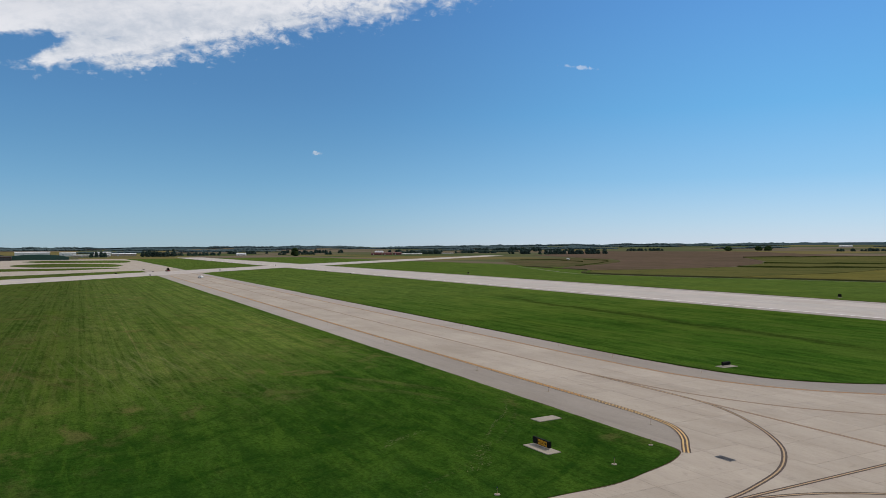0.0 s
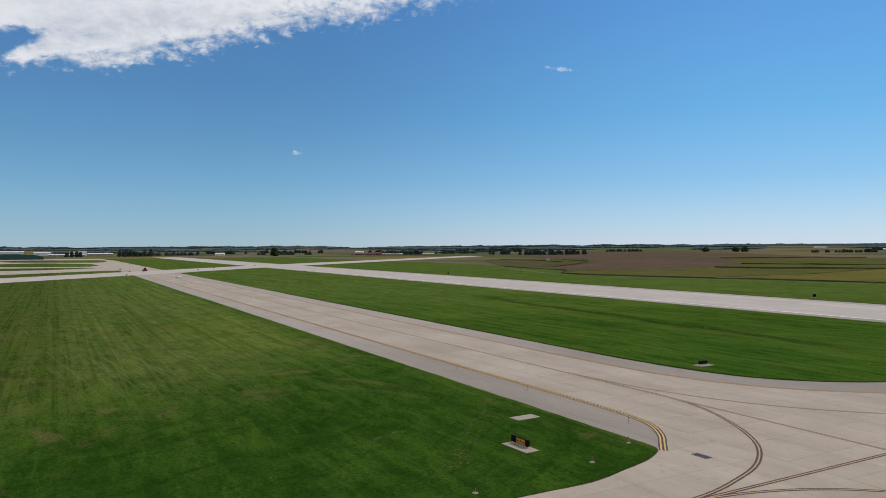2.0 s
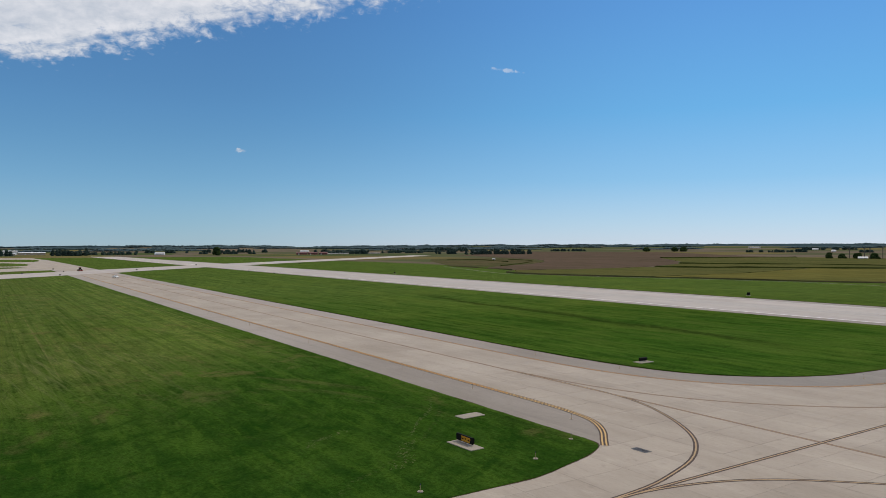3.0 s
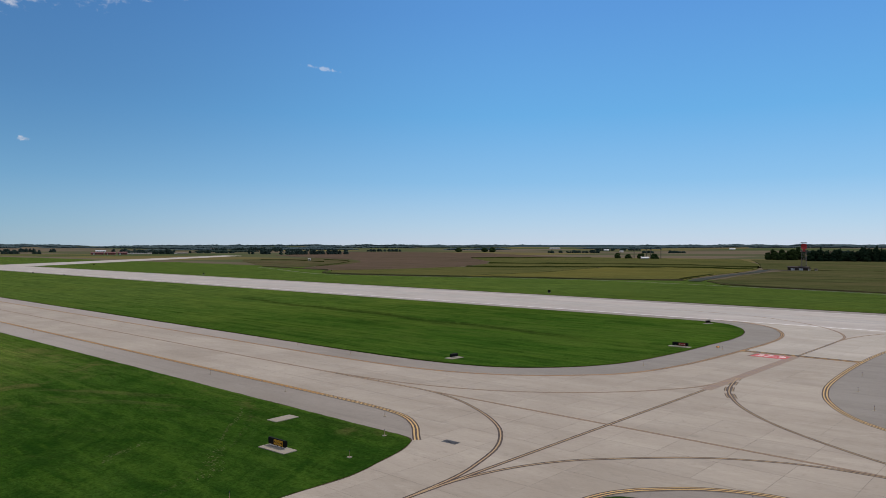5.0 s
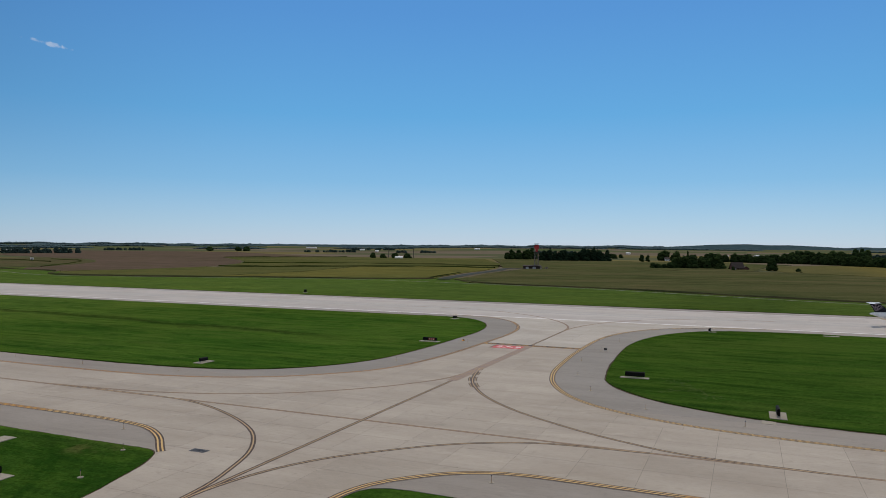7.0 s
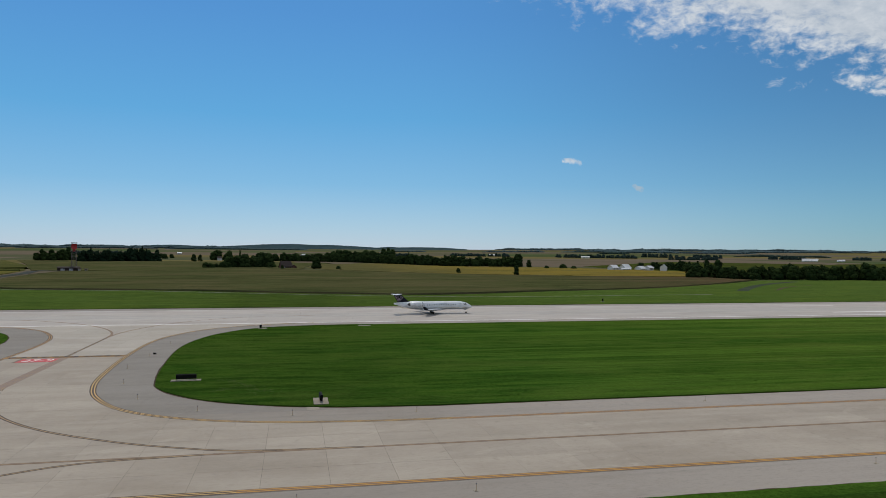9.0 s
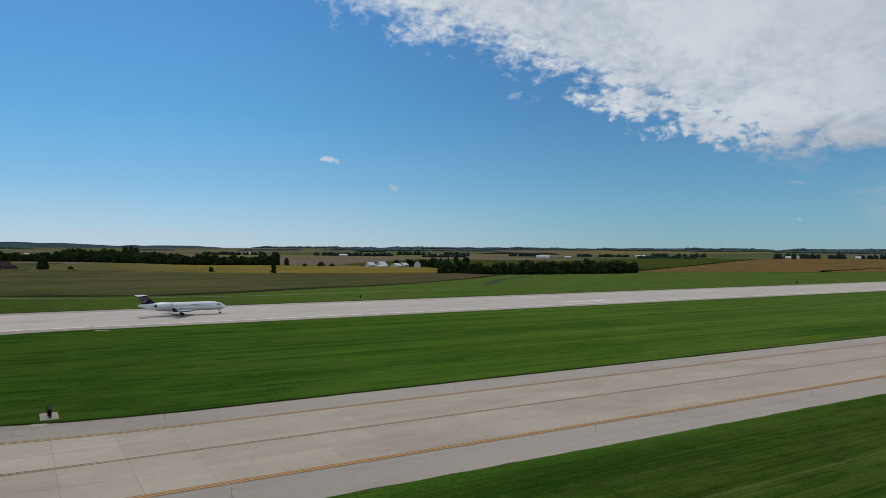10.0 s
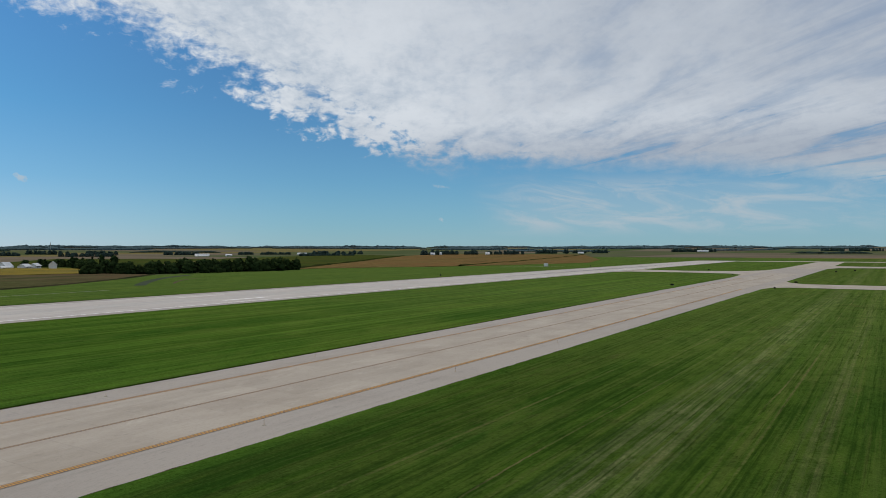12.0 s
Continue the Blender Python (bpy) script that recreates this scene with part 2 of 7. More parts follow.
def concrete(name, dark, lite, per_object=True, stain=0.35, far_pale=None):
    m, n, b = surface(name, 0.85, 0.0, 0.25)
    p = n.add("ShaderNodeNewGeometry")
    pos = p.outputs["Position"]
    rnd = n.add("ShaderNodeObjectInfo").outputs["Random"] if per_object else p.outputs["Random Per Island"]
    col = n.mix(n.step(n.noise(n.scaled(pos, 0.35, 1.0), 0.12, 6, 0.65), 0.2, 0.8), dark, lite)
    col = n.mix(0.11, col, n.mix(rnd, tuple(c * 0.6 for c in dark), tuple(min(1, c * 1.25) for c in lite)))
    if far_pale:                               # newer surface away from the junction
        cut_ = n.add("ShaderNodeSeparateXYZ")
        n.link(pos, cut_.inputs[0])
        col = n.mix(n.math("MULTIPLY", n.step(n.math("ABSOLUTE", n.math("ADD", cut_.outputs[0], 60.0)), 40.0, 115.0), 0.85), col, far_pale)
    lane = n.noise(n.scaled(pos, 0.012, 0.55, 1), 1.0, 4, 0.6)
    col = n.mix(n.math("MULTIPLY", n.step(lane, 0.48, 0.75), stain), col, tuple(c * 0.62 for c in dark))
    blot = n.noise(pos, 0.55, 6, 0.65, 0.4)
    col = n.mix(n.math("MULTIPLY", n.step(blot, 0.56, 0.76), 0.34), col, tuple(c * 0.6 for c in dark))
    wide_ = n.noise(n.scaled(pos, 1.0, 1.3), 0.05, 7, 0.7, 0.6)
    col = n.mix(n.math("MULTIPLY", n.step(wide_, 0.48, 0.66), 0.20), col, (dark[0] * 0.74, dark[1] * 0.68, dark[2] * 0.62))
    pale_ = n.noise(n.scaled(pos, 0.5, 1.2, 1, 12), 0.22, 7, 0.74, 0.5)
    col = n.mix(n.math("MULTIPLY", n.step(pale_, 0.54, 0.70), 0.42), col, tuple(min(1.0, c * 1.16) for c in lite))
    scuff = n.noise(n.scaled(pos, 0.35, 1.0, 1, 8), 3.2, 8, 0.82, 0.2)
    col = n.mix(n.math("MULTIPLY", n.step(scuff, 0.46, 0.72), 0.34), col, tuple(c * 0.55 for c in dark))
    net = n.add("ShaderNodeTexVoronoi", Scale=0.16)
    net.feature = "DISTANCE_TO_EDGE"
    bent = n.add("ShaderNodeVectorMath")
    bent.operation = "ADD"
    shift = n.add("ShaderNodeTexNoise", Scale=0.7, Detail=5.0)
    n.link(pos, shift.inputs["Vector"])
    n.link(pos, bent.inputs[0])
    n.link(shift.outputs["Color"], bent.inputs[1])
    n.link(bent.outputs[0], net.inputs["Vector"])
    hair = n.math("MULTIPLY", n.step(n.math("SUBTRACT", 0.0075, net.outputs["Distance"]), 0.0, 0.004), n.step(n.noise(pos, 0.045, 4, 0.6), 0.55, 0.68))
    col = n.mix(n.math("MULTIPLY", hair, 0.28), col, (0.10, 0.085, 0.07))
    grain = n.noise(pos, 14.0, 3, 0.7)
    col = n.mix(n.math("MULTIPLY", grain, 0.22), col, (0.12, 0.11, 0.10))
    n.link(col, b.inputs["Base Color"])
    relief(n, b, grain, 0.25, 0.01)
    return m


def farmland(n, pos):
    """Far country, a quilt of fields a quarter of a mile across, and how far a place belongs to the airfield."""
    wob = n.add("ShaderNodeVectorMath")
    wob.operation = "SNAP"
    wob.inputs[1].default_value = (520, 260, 5000)
    n.link(pos, wob.inputs[0])
    cell = n.add("ShaderNodeTexWhiteNoise")
    n.link(wob.outputs[0], cell.inputs["Vector"])
    ramp = n.add("ShaderNodeValToRGB")
    ramp.color_ramp.interpolation = "CONSTANT"
    e = ramp.color_ramp.elements
    e[0].color = (0.100, 0.108, 0.062, 1)
    e[1].position, e[1].color = 0.2, (0.170, 0.136, 0.104, 1)
    for at, c in ((0.38, (0.172, 0.144, 0.062)), (0.52, (0.072, 0.098, 0.042)), (0.66, (0.150, 0.126, 0.092)), (0.84, (0.096, 0.112, 0.054))):
        k = e.new(at)
        k.color = (*c, 1)
    n.link(cell.outputs["Value"], ramp.inputs[0])
    var = n.noise(pos, 0.006, 5, 0.6, 0.5)
    col = n.mix(n.math("MULTIPLY", n.step(var, 0.4, 0.7), 0.35), ramp.outputs[0], (0.075, 0.074, 0.036))
    col = n.mix(n.math("MULTIPLY", n.noise(n.scaled(pos, 0.004, 0.06), 1.0, 4, 0.6), 0.3), col, (0.035, 0.036, 0.014))
    # the airfield's own grass runs out into the fields along a ragged line
    sep_ = n.add("ShaderNodeSeparateXYZ")
    n.link(pos, sep_.inputs[0])
    rag = n.math("MULTIPLY", n.math("SUBTRACT", n.noise(pos, 0.006, 5, 0.6), 0.5), 160.0)
    own = n.math("MULTIPLY", n.step(n.math("ADD", sep_.outputs[0], rag), -1640.0, -1600.0), n.step(n.math("SUBTRACT", n.math("ADD", 470.0, n.math("MULTIPLY", n.math("MAXIMUM", n.math("SUBTRACT", sep_.outputs[0], 200.0), 0.0), 0.1)), n.math("ADD", sep_.outputs[1], rag)), 0.0, 25.0))
    own = n.math("MULTIPLY", own, n.step(n.math("SUBTRACT", 1500.0, sep_.outputs[0]), 0.0, 60.0))
    return col, own


def grass(name):
    """Mown grass: long mower stripes beside the pavement, dry tracks, lush and tired patches, tufts."""
    m, n, b = surface(name, 1.0, 0.0, 0.0)
    pos = n.add("ShaderNodeNewGeometry").outputs["Position"]
    lush, mid, dark, pale, straw = (0.033, 0.080, 0.0100), (0.060, 0.106, 0.0150), (0.022, 0.052, 0.0075), (0.105, 0.134, 0.0290), (0.180, 0.150, 0.066)
    sep_ = n.add("ShaderNodeSeparateXYZ")
    n.link(pos, sep_.inputs[0])
    gx, gy = sep_.outputs[0], sep_.outputs[1]
    near = n.step(n.math("SUBTRACT", 56.0, gy), 0.0, 6.0)        # the older, drier sward south of the taxiway
    # the corner by the link is mown round and round and shows no straight stripes
    calm = n.math("MULTIPLY", near, n.math("MULTIPLY", n.step(n.math("ADD", gx, n.math("MULTIPLY", gy, 0.8)), -122.0, -64.0), n.step(n.math("MULTIPLY", gx, -1.0), 15.0, 35.0)))
    isles = n.math("MULTIPLY", n.math("SUBTRACT", 1.0, near), n.math("MULTIPLY", n.step(n.math("SUBTRACT", 150.0, n.math("ABSOLUTE", n.math("ADD", gx, 30.0))), 0.0, 80.0), n.step(n.math("SUBTRACT", 200.0, gy), 0.0, 10.0)))
    lines = n.math("SUBTRACT", n.math("SUBTRACT", 1.0, n.math("MULTIPLY", calm, 0.85)), n.math("MULTIPLY", isles, 0.2))
    away = n.math("MULTIPLY", near, n.math("MAXIMUM", n.step(gx, 30.0, 90.0), n.step(n.math("MULTIPLY", gx, -1.0), 85.0, 140.0)))
    east = n.math("MULTIPLY", near, n.step(gx, 10.0, 60.0))
    patch = n.noise(pos, 0.022, 6, 0.62, 0.4)
    col = n.mix(n.step(patch, 0.38, 0.62), lush, mid)
    broad = n.noise(n.scaled(pos, 0.0022, 0.11), 1.0, 2, 0.5)
    col = n.mix(n.math("MULTIPLY", n.step(broad, 0.44, 0.58), n.math("MULTIPLY", lines, 0.5)), col, (0.066, 0.108, 0.0150))
    west = n.math("MULTIPLY", near, n.step(n.math("MULTIPLY", gx, -1.0), 80.0, 150.0))
    worn = n.noise(n.scaled(pos, 0.35, 1.1), 0.035, 7, 0.7, 0.5)
    col = n.mix(n.math("MULTIPLY", west, n.math("ADD", 0.26, n.math("MULTIPLY", n.step(worn, 0.40, 0.60), 0.44))), col, (0.110, 0.142, 0.034))
    # grass far off is blended paler: distance haze put into its colour
    far_haze = n.math("MAXIMUM", n.step(n.math("ABSOLUTE", n.math("ADD", gx, 20.0)), 100.0, 340.0), n.step(gy, 190.0, 300.0))
    col = n.mix(n.math("MULTIPLY", far_haze, 0.64), col, (0.100, 0.138, 0.037))
    mow = n.noise(n.scaled(pos, 0.003, 0.42), 1.0, 3, 0.6)
    col = n.mix(n.math("MULTIPLY", n.step(mow, 0.46, 0.64), n.math("MULTIPLY", lines, n.math("SUBTRACT", 0.38, n.math("MULTIPLY", west, 0.06)))), col, dark)
    col = n.mix(n.math("MULTIPLY", n.step(n.math("SUBTRACT", 1.0, mow), 0.54, 0.66), n.math("MULTIPLY", lines, n.math("ADD", 0.26, n.math("MULTIPLY", away, 0.45)))), col, pale)
    fine_ = n.noise(n.scaled(pos, 0.010, 1.3), 1.0, 2, 0.6)
    col = n.mix(n.math("MULTIPLY", n.step(fine_, 0.50, 0.66), n.math("MULTIPLY", lines, n.math("SUBTRACT", 0.55, n.math("MULTIPLY", west, 0.14)))), col, dark)
    col = n.mix(n.math("MULTIPLY", n.math("MULTIPLY", n.step(n.math("SUBTRACT", 1.0, fine_), 0.54, 0.68), away), 0.5), col, (0.112, 0.118, 0.034))
    # broad tired lanes and wheel tracks along the eastern sward
    sway = n.math("ADD", n.math("MULTIPLY", n.noise(n.scaled(pos, 0.012, 0.012), 1.0, 2, 0.5), 3.4), n.math("MULTIPLY", n.noise(pos, 0.6, 4, 0.7), 0.5))
    broken = n.noise(pos, 0.5, 6, 0.75)
    for y0, wide, amount, tint in ((21.5, 4.6, 1.0, (0.142, 0.158, 0.062)), (14.2, 0.16, 0.8, straw), (29.6, 0.15, 0.75, straw), (43.2, 0.12, 0.45, straw), (7.2, 1.8, 0.75, (0.142, 0.150, 0.056)), (35.5, 1.2, 0.3, pale), (16.6, 0.8, 0.6, dark), (26.6, 1.3, 0.55, dark), (32.0, 0.7, 0.5, dark), (38.6, 1.0, 0.5, dark), (11.0, 1.3, 0.6, dark), (2.5, 2.0, 0.5, dark), (46.5, 1.4, 0.4, dark)):
        off = n.math("ABSOLUTE", n.math("SUBTRACT", n.math("ADD", gy, sway), y0 + 2.0))
        f = n.math("MULTIPLY", n.step(n.math("SUBTRACT", wide, off), -0.25 * wide, 0.7 * wide), n.math("MULTIPLY", n.step(n.math("ADD", n.math("MULTIPLY", fine_, 0.75), n.math("MULTIPLY", broken, 0.25)), 0.40, 0.58), n.math("MULTIPLY", east, amount)))
        col = n.mix(f, col, tint)
    col = n.mix(n.math("MULTIPLY", n.math("MULTIPLY", near, n.step(gx, 70.0, 160.0)), 0.30), col, (0.100, 0.142, 0.030))
    track = n.noise(n.scaled(pos, 0.0025, 0.62), 1.0, 1, 0.5)
    line = n.step(n.math("ADD", track, n.math("MULTIPLY", broken, 0.22)), 0.80, 0.87)
    col = n.mix(n.math("MULTIPLY", n.math("MULTIPLY", line, n.math("MULTIPLY", near, lines)), 0.5), col, straw)
    dry = n.noise(n.scaled(pos, 0.5, 1.3), 0.09, 8, 0.74, 0.4)
    col = n.mix(n.math("MULTIPLY", n.step(dry, 0.54, 0.70), n.math("ADD", 0.12, n.math("MULTIPLY", near, 0.45))), col, (0.115, 0.108, 0.036))
    deep = n.noise(n.scaled(pos, 1.0, 1.5), 0.15, 8, 0.74, 0.3)
    col = n.mix(n.math("MULTIPLY", n.step(deep, 0.45, 0.62), n.math("ADD", n.math("ADD", 0.27, n.math("MULTIPLY", near, 0.12)), n.math("MULTIPLY", calm, 0.2))), col, (0.015, 0.042, 0.0062))
    mottle = n.noise(n.scaled(pos, 0.55, 1.15), 0.055, 5, 0.62, 0.5)
    col = n.mix(n.math("MULTIPLY", n.math("MULTIPLY", n.step(mottle, 0.50, 0.64), n.math("SUBTRACT", 1.0, n.math("MAXIMUM", n.math("MULTIPLY", west, 0.8), n.math("MULTIPLY", n.step(gx, 60.0, 110.0), 0.75)))), n.math("ADD", 0.20, n.math("MULTIPLY", near, 0.32))), col, (0.014, 0.038, 0.0060))
    col = n.mix(n.math("MULTIPLY", n.step(n.math("SUBTRACT", 1.0, mottle), 0.52, 0.66), 0.36), col, (0.078, 0.122, 0.0190))
    clod = n.noise(n.scaled(pos, 0.8, 1.2), 0.30, 5, 0.62, 0.4)
    col = n.mix(n.math("MULTIPLY", n.step(clod, 0.50, 0.64), n.math("ADD", 0.14, n.math("MULTIPLY", calm, 0.36))), col, (0.012, 0.038, 0.0044))
    col = n.mix(n.math("MULTIPLY", n.step(n.math("SUBTRACT", 1.0, clod), 0.50, 0.66), n.math("ADD", 0.14, n.math("MULTIPLY", calm, 0.26))), col, (0.060, 0.112, 0.0140))
    # rounds of the mower about the corner
    rx_, ry_ = n.math("ADD", gx, 113.0), n.math("ADD", gy, 6.3)
    rad = n.math("SQRT", n.math("ADD", n.math("MULTIPLY", rx_, rx_), n.math("MULTIPLY", ry_, ry_)))
    rad = n.math("ADD", rad, n.math("MULTIPLY", n.noise(pos, 0.05, 4, 0.6), 7.0))
    round_ = n.add("ShaderNodeCombineXYZ")
    n.link(n.math("MULTIPLY", rad, 0.55), round_.inputs[0])
    n.link(n.math("MULTIPLY", n.math("ARCTAN2", ry_, rx_), 3.0), round_.inputs[1])
    sweep = n.noise(round_.outputs[0], 1.0, 8, 0.72, 0.4)
    col = n.mix(n.math("MULTIPLY", n.step(sweep, 0.50, 0.66), n.math("MULTIPLY", calm, 0.5)), col, (0.058, 0.100, 0.0190))
    col = n.mix(n.math("MULTIPLY", n.step(n.math("SUBTRACT", 1.0, sweep), 0.50, 0.66), n.math("MULTIPLY", calm, 0.62)), col, (0.010, 0.032, 0.0046))
    cut_mark = n.step(n.math("SUBTRACT", 0.42, n.math("ABSOLUTE", n.math("SUBTRACT", rad, 69.4))), -0.2, 0.35)
    col = n.mix(n.math("MULTIPLY", n.math("MULTIPLY", cut_mark, calm), n.math("MULTIPLY", n.step(n.noise(pos, 1.6, 5, 0.75), 0.50, 0.66), 0.6)), col, straw)
    rim = n.math("MULTIPLY", n.math("MULTIPLY", calm, n.math("SUBTRACT", 1.0, calm)), 4.0)
    blotch = n.noise(n.scaled(pos, 0.8, 1.0), 0.13, 7, 0.72, 0.5)
    col = n.mix(n.math("MULTIPLY", n.math("MULTIPLY", rim, n.step(blotch, 0.52, 0.66)), 0.75), col, (0.135, 0.112, 0.040))
    col = n.mix(n.math("MULTIPLY", n.math("MULTIPLY", calm, n.step(blotch, 0.60, 0.72)), 0.4), col, (0.105, 0.110, 0.034))
    col = n.mix(n.math("MULTIPLY", calm, 0.52), col, (0.011, 0.040, 0.0040))
    tired = n.noise(n.scaled(pos, 0.5, 1.2, 1.0, 20), 0.07, 6, 0.7, 0.6)
    col = n.mix(n.math("MULTIPLY", n.math("MULTIPLY", near, n.step(n.math("MULTIPLY", gx, -1.0), 60.0, 85.0)), n.math("MULTIPLY", n.step(tired, 0.54, 0.68), 0.55)), col, (0.110, 0.096, 0.034))
    # short runs of ranker and brighter growth, drawn out along the mower's way
    run_ = n.noise(n.scaled(pos, 0.07, 0.42), 1.0, 6, 0.68, 0.5)
    col = n.mix(n.math("MULTIPLY", n.step(run_, 0.50, 0.62), n.math("SUBTRACT", 0.42, n.math("MAXIMUM", n.math("MULTIPLY", west, 0.15), n.math("MULTIPLY", n.step(gx, 30.0, 90.0), 0.30)))), col, (0.013, 0.036, 0.0056))
    # sun-bleached streaks where the western sward is oldest
    bleach = n.noise(n.scaled(pos, 0.035, 0.9, 1.0, 7), 1.0, 5, 0.7, 0.9)
    worn_in = n.math("MULTIPLY", n.math("MULTIPLY", west, n.step(n.math("SUBTRACT", 40.0, gy), 0.0, 22.0)), n.step(n.noise(pos, 0.018, 4, 0.6, 0.5), 0.42, 0.60))
    col = n.mix(n.math("MULTIPLY", n.math("MULTIPLY", n.step(bleach, 0.48, 0.66), worn_in), 0.50), col, (0.150, 0.156, 0.060))
    col = n.mix(n.math("MULTIPLY", n.step(n.math("SUBTRACT", 1.0, run_), 0.52, 0.64), n.math("ADD", 0.22, n.math("MULTIPLY", isles, 0.16))), col, (0.074, 0.130, 0.0150))
    # the mower's passes along the eastern strip, each a little lighter or darker
    swath = n.noise(n.scaled(pos, 0.004, 0.30), 1.0, 4, 0.7)
    strip = n.math("MULTIPLY", n.math("SUBTRACT", 1.0, near), n.math("MULTIPLY", n.step(gx, 0.0, 50.0), n.step(n.math("SUBTRACT", 200.0, gy), 0.0, 6.0)))
    col = n.mix(n.math("MULTIPLY", n.math("MULTIPLY", strip, n.step(swath, 0.50, 0.58)), 0.34), col, (0.020, 0.056, 0.0070))
    col = n.mix(n.math("MULTIPLY", n.math("MULTIPLY", strip, n.step(n.math("SUBTRACT", 1.0, swath), 0.51, 0.60)), 0.45), col, (0.082, 0.150, 0.0190))
    # olive, thinner growth along the southern side of the eastern taxiway
    col = n.mix(n.math("MULTIPLY", n.math("MULTIPLY", near, n.step(gx, 5.0, 40.0)), n.math("MULTIPLY", n.math("MULTIPLY", n.step(gy, 28.0, 48.0), n.step(swath, 0.44, 0.56)), 0.30)), col, (0.064, 0.080, 0.018))
    rows_ = n.noise(n.scaled(pos, 0.035, 1.7), 1.0, 5, 0.75)
    col = n.mix(n.math("MULTIPLY", n.math("MULTIPLY", east, n.step(rows_, 0.52, 0.62)), 0.46), col, (0.011, 0.030, 0.0045))
    col = n.mix(n.math("MULTIPLY", n.math("MULTIPLY", east, n.step(n.math("SUBTRACT", 1.0, rows_), 0.52, 0.64)), 0.34), col, (0.090, 0.128, 0.0280))
    fleck = n.noise(n.scaled(pos, 0.28, 0.8), 1.0, 4, 0.7, 0.3)
    col = n.mix(n.math("MULTIPLY", n.step(fleck, 0.60, 0.68), 0.45), col, (0.010, 0.026, 0.0042))
    warm = n.noise(n.scaled(pos, 0.5, 1.0), 0.045, 6, 0.68, 0.4)
    col = n.mix(n.math("MULTIPLY", n.math("MULTIPLY", n.step(warm, 0.48, 0.64), n.math("SUBTRACT", 1.0, near)), 0.36), col, (0.088, 0.118, 0.022))
    # the wet, rank run of a shallow drain in the strip before the runway
    bend = n.math("ADD", gy, n.math("MULTIPLY", n.math("SUBTRACT", n.noise(n.scaled(pos, 0.02, 0.02), 1.0, 5, 0.65), 0.5), 22.0))
    bend = n.math("ADD", bend, n.math("MULTIPLY", gx, 0.11))
    drain = n.step(n.math("SUBTRACT", 2.4, n.math("ABSOLUTE", n.math("SUBTRACT", bend, 132.0))), -2.6, 2.2)
    drain = n.math("MULTIPLY", drain, n.math("MULTIPLY", n.step(n.math("MULTIPLY", gx, -1.0), 75.0, 105.0), n.step(gx, -290.0, -230.0)))
    col = n.mix(n.math("MULTIPLY", drain, n.math("ADD", 0.22, n.math("MULTIPLY", n.step(broken, 0.34, 0.62), 0.55))), col, (0.014, 0.020, 0.0058))
    clump = n.noise(pos, 2.3, 7, 0.8, 0.3)
    tuft = n.noise(pos, 8.0, 4, 0.8)
    f = n.math("ADD", n.step(clump, 0.34, 0.66), n.math("MULTIPLY", n.step(tuft, 0.34, 0.66), 0.8))
    smooth = n.math("MULTIPLY", n.step(gx, 10.0, 60.0), n.math("ADD", 0.35, n.math("MULTIPLY", near, 0.25)))
    tufts = n.math("ADD", n.math("ADD", 0.50, n.math("MULTIPLY", smooth, 0.20)), n.math("MULTIPLY", f, n.math("SUBTRACT", 0.54, n.math("MULTIPLY", smooth, 0.22))))
    # how thick the sward stands: thin and open by the taxiway, denser and deeper green further south
    thick = n.math("SUBTRACT", n.math("MULTIPLY", west, n.math("SUBTRACT", n.math("MULTIPLY", n.step(gy, 20.0, 42.0), 0.14), n.math("MULTIPLY", n.step(n.math("SUBTRACT", 14.0, gy), 0.0, 22.0), 0.22))),
                   n.math("MULTIPLY", n.math("MULTIPLY", near, n.step(gx, 5.0, 25.0)), n.math("MULTIPLY", n.step(n.math("SUBTRACT", 170.0, gx), 0.0, 90.0), 0.17)))
    thick = n.math("ADD", thick, n.math("MULTIPLY", n.math("MULTIPLY", n.math("SUBTRACT", 1.0, near), n.step(gx, 70.0, 150.0)), 0.09))
    thick = n.math("SUBTRACT", thick, n.math("MULTIPLY", n.math("MULTIPLY", n.math("SUBTRACT", 1.0, near), n.step(gx, -42.0, -15.0)), n.math("ADD", n.math("MULTIPLY", n.step(n.math("SUBTRACT", 38.0, gx), 0.0, 30.0), 0.14), n.math("MULTIPLY", n.step(n.math("SUBTRACT", 110.0, gx), 0.0, 50.0), 0.05))))
    thick = n.math("ADD", thick, n.math("MULTIPLY", n.math("MULTIPLY", n.math("SUBTRACT", 1.0, near), n.step(n.math("MULTIPLY", gx, -1.0), 130.0, 220.0)), 0.11))
    tufts = n.math("MULTIPLY", tufts, n.math("ADD", 1.0, thick))
    shade = n.add("ShaderNodeCombineXYZ")
    n.link(n.math("MULTIPLY", tufts, n.math("SUBTRACT", 1.0, n.math("MULTIPLY", n.math("MAXIMUM", isles, calm), 0.09))), shade.inputs[0])
    n.link(tufts, shade.inputs[1])
    n.link(tufts, shade.inputs[2])
    col = n.mix(1.0, col, shade.outputs[0], "MULTIPLY")
    col = n.mix(n.math("MULTIPLY", n.step(n.noise(pos, 3.1, 5, 0.78), 0.64, 0.76), n.math("ADD", 0.08, n.math("MULTIPLY", near, 0.2))), col, straw)
    quilt, own = farmland(n, pos)
    col = n.mix(own, quilt, col)
    n.link(col, b.inputs["Base Color"])
    relief(n, b, n.math("ADD", n.math("MULTIPLY", tuft, 0.4), clump), 0.4, 0.08)
    return m


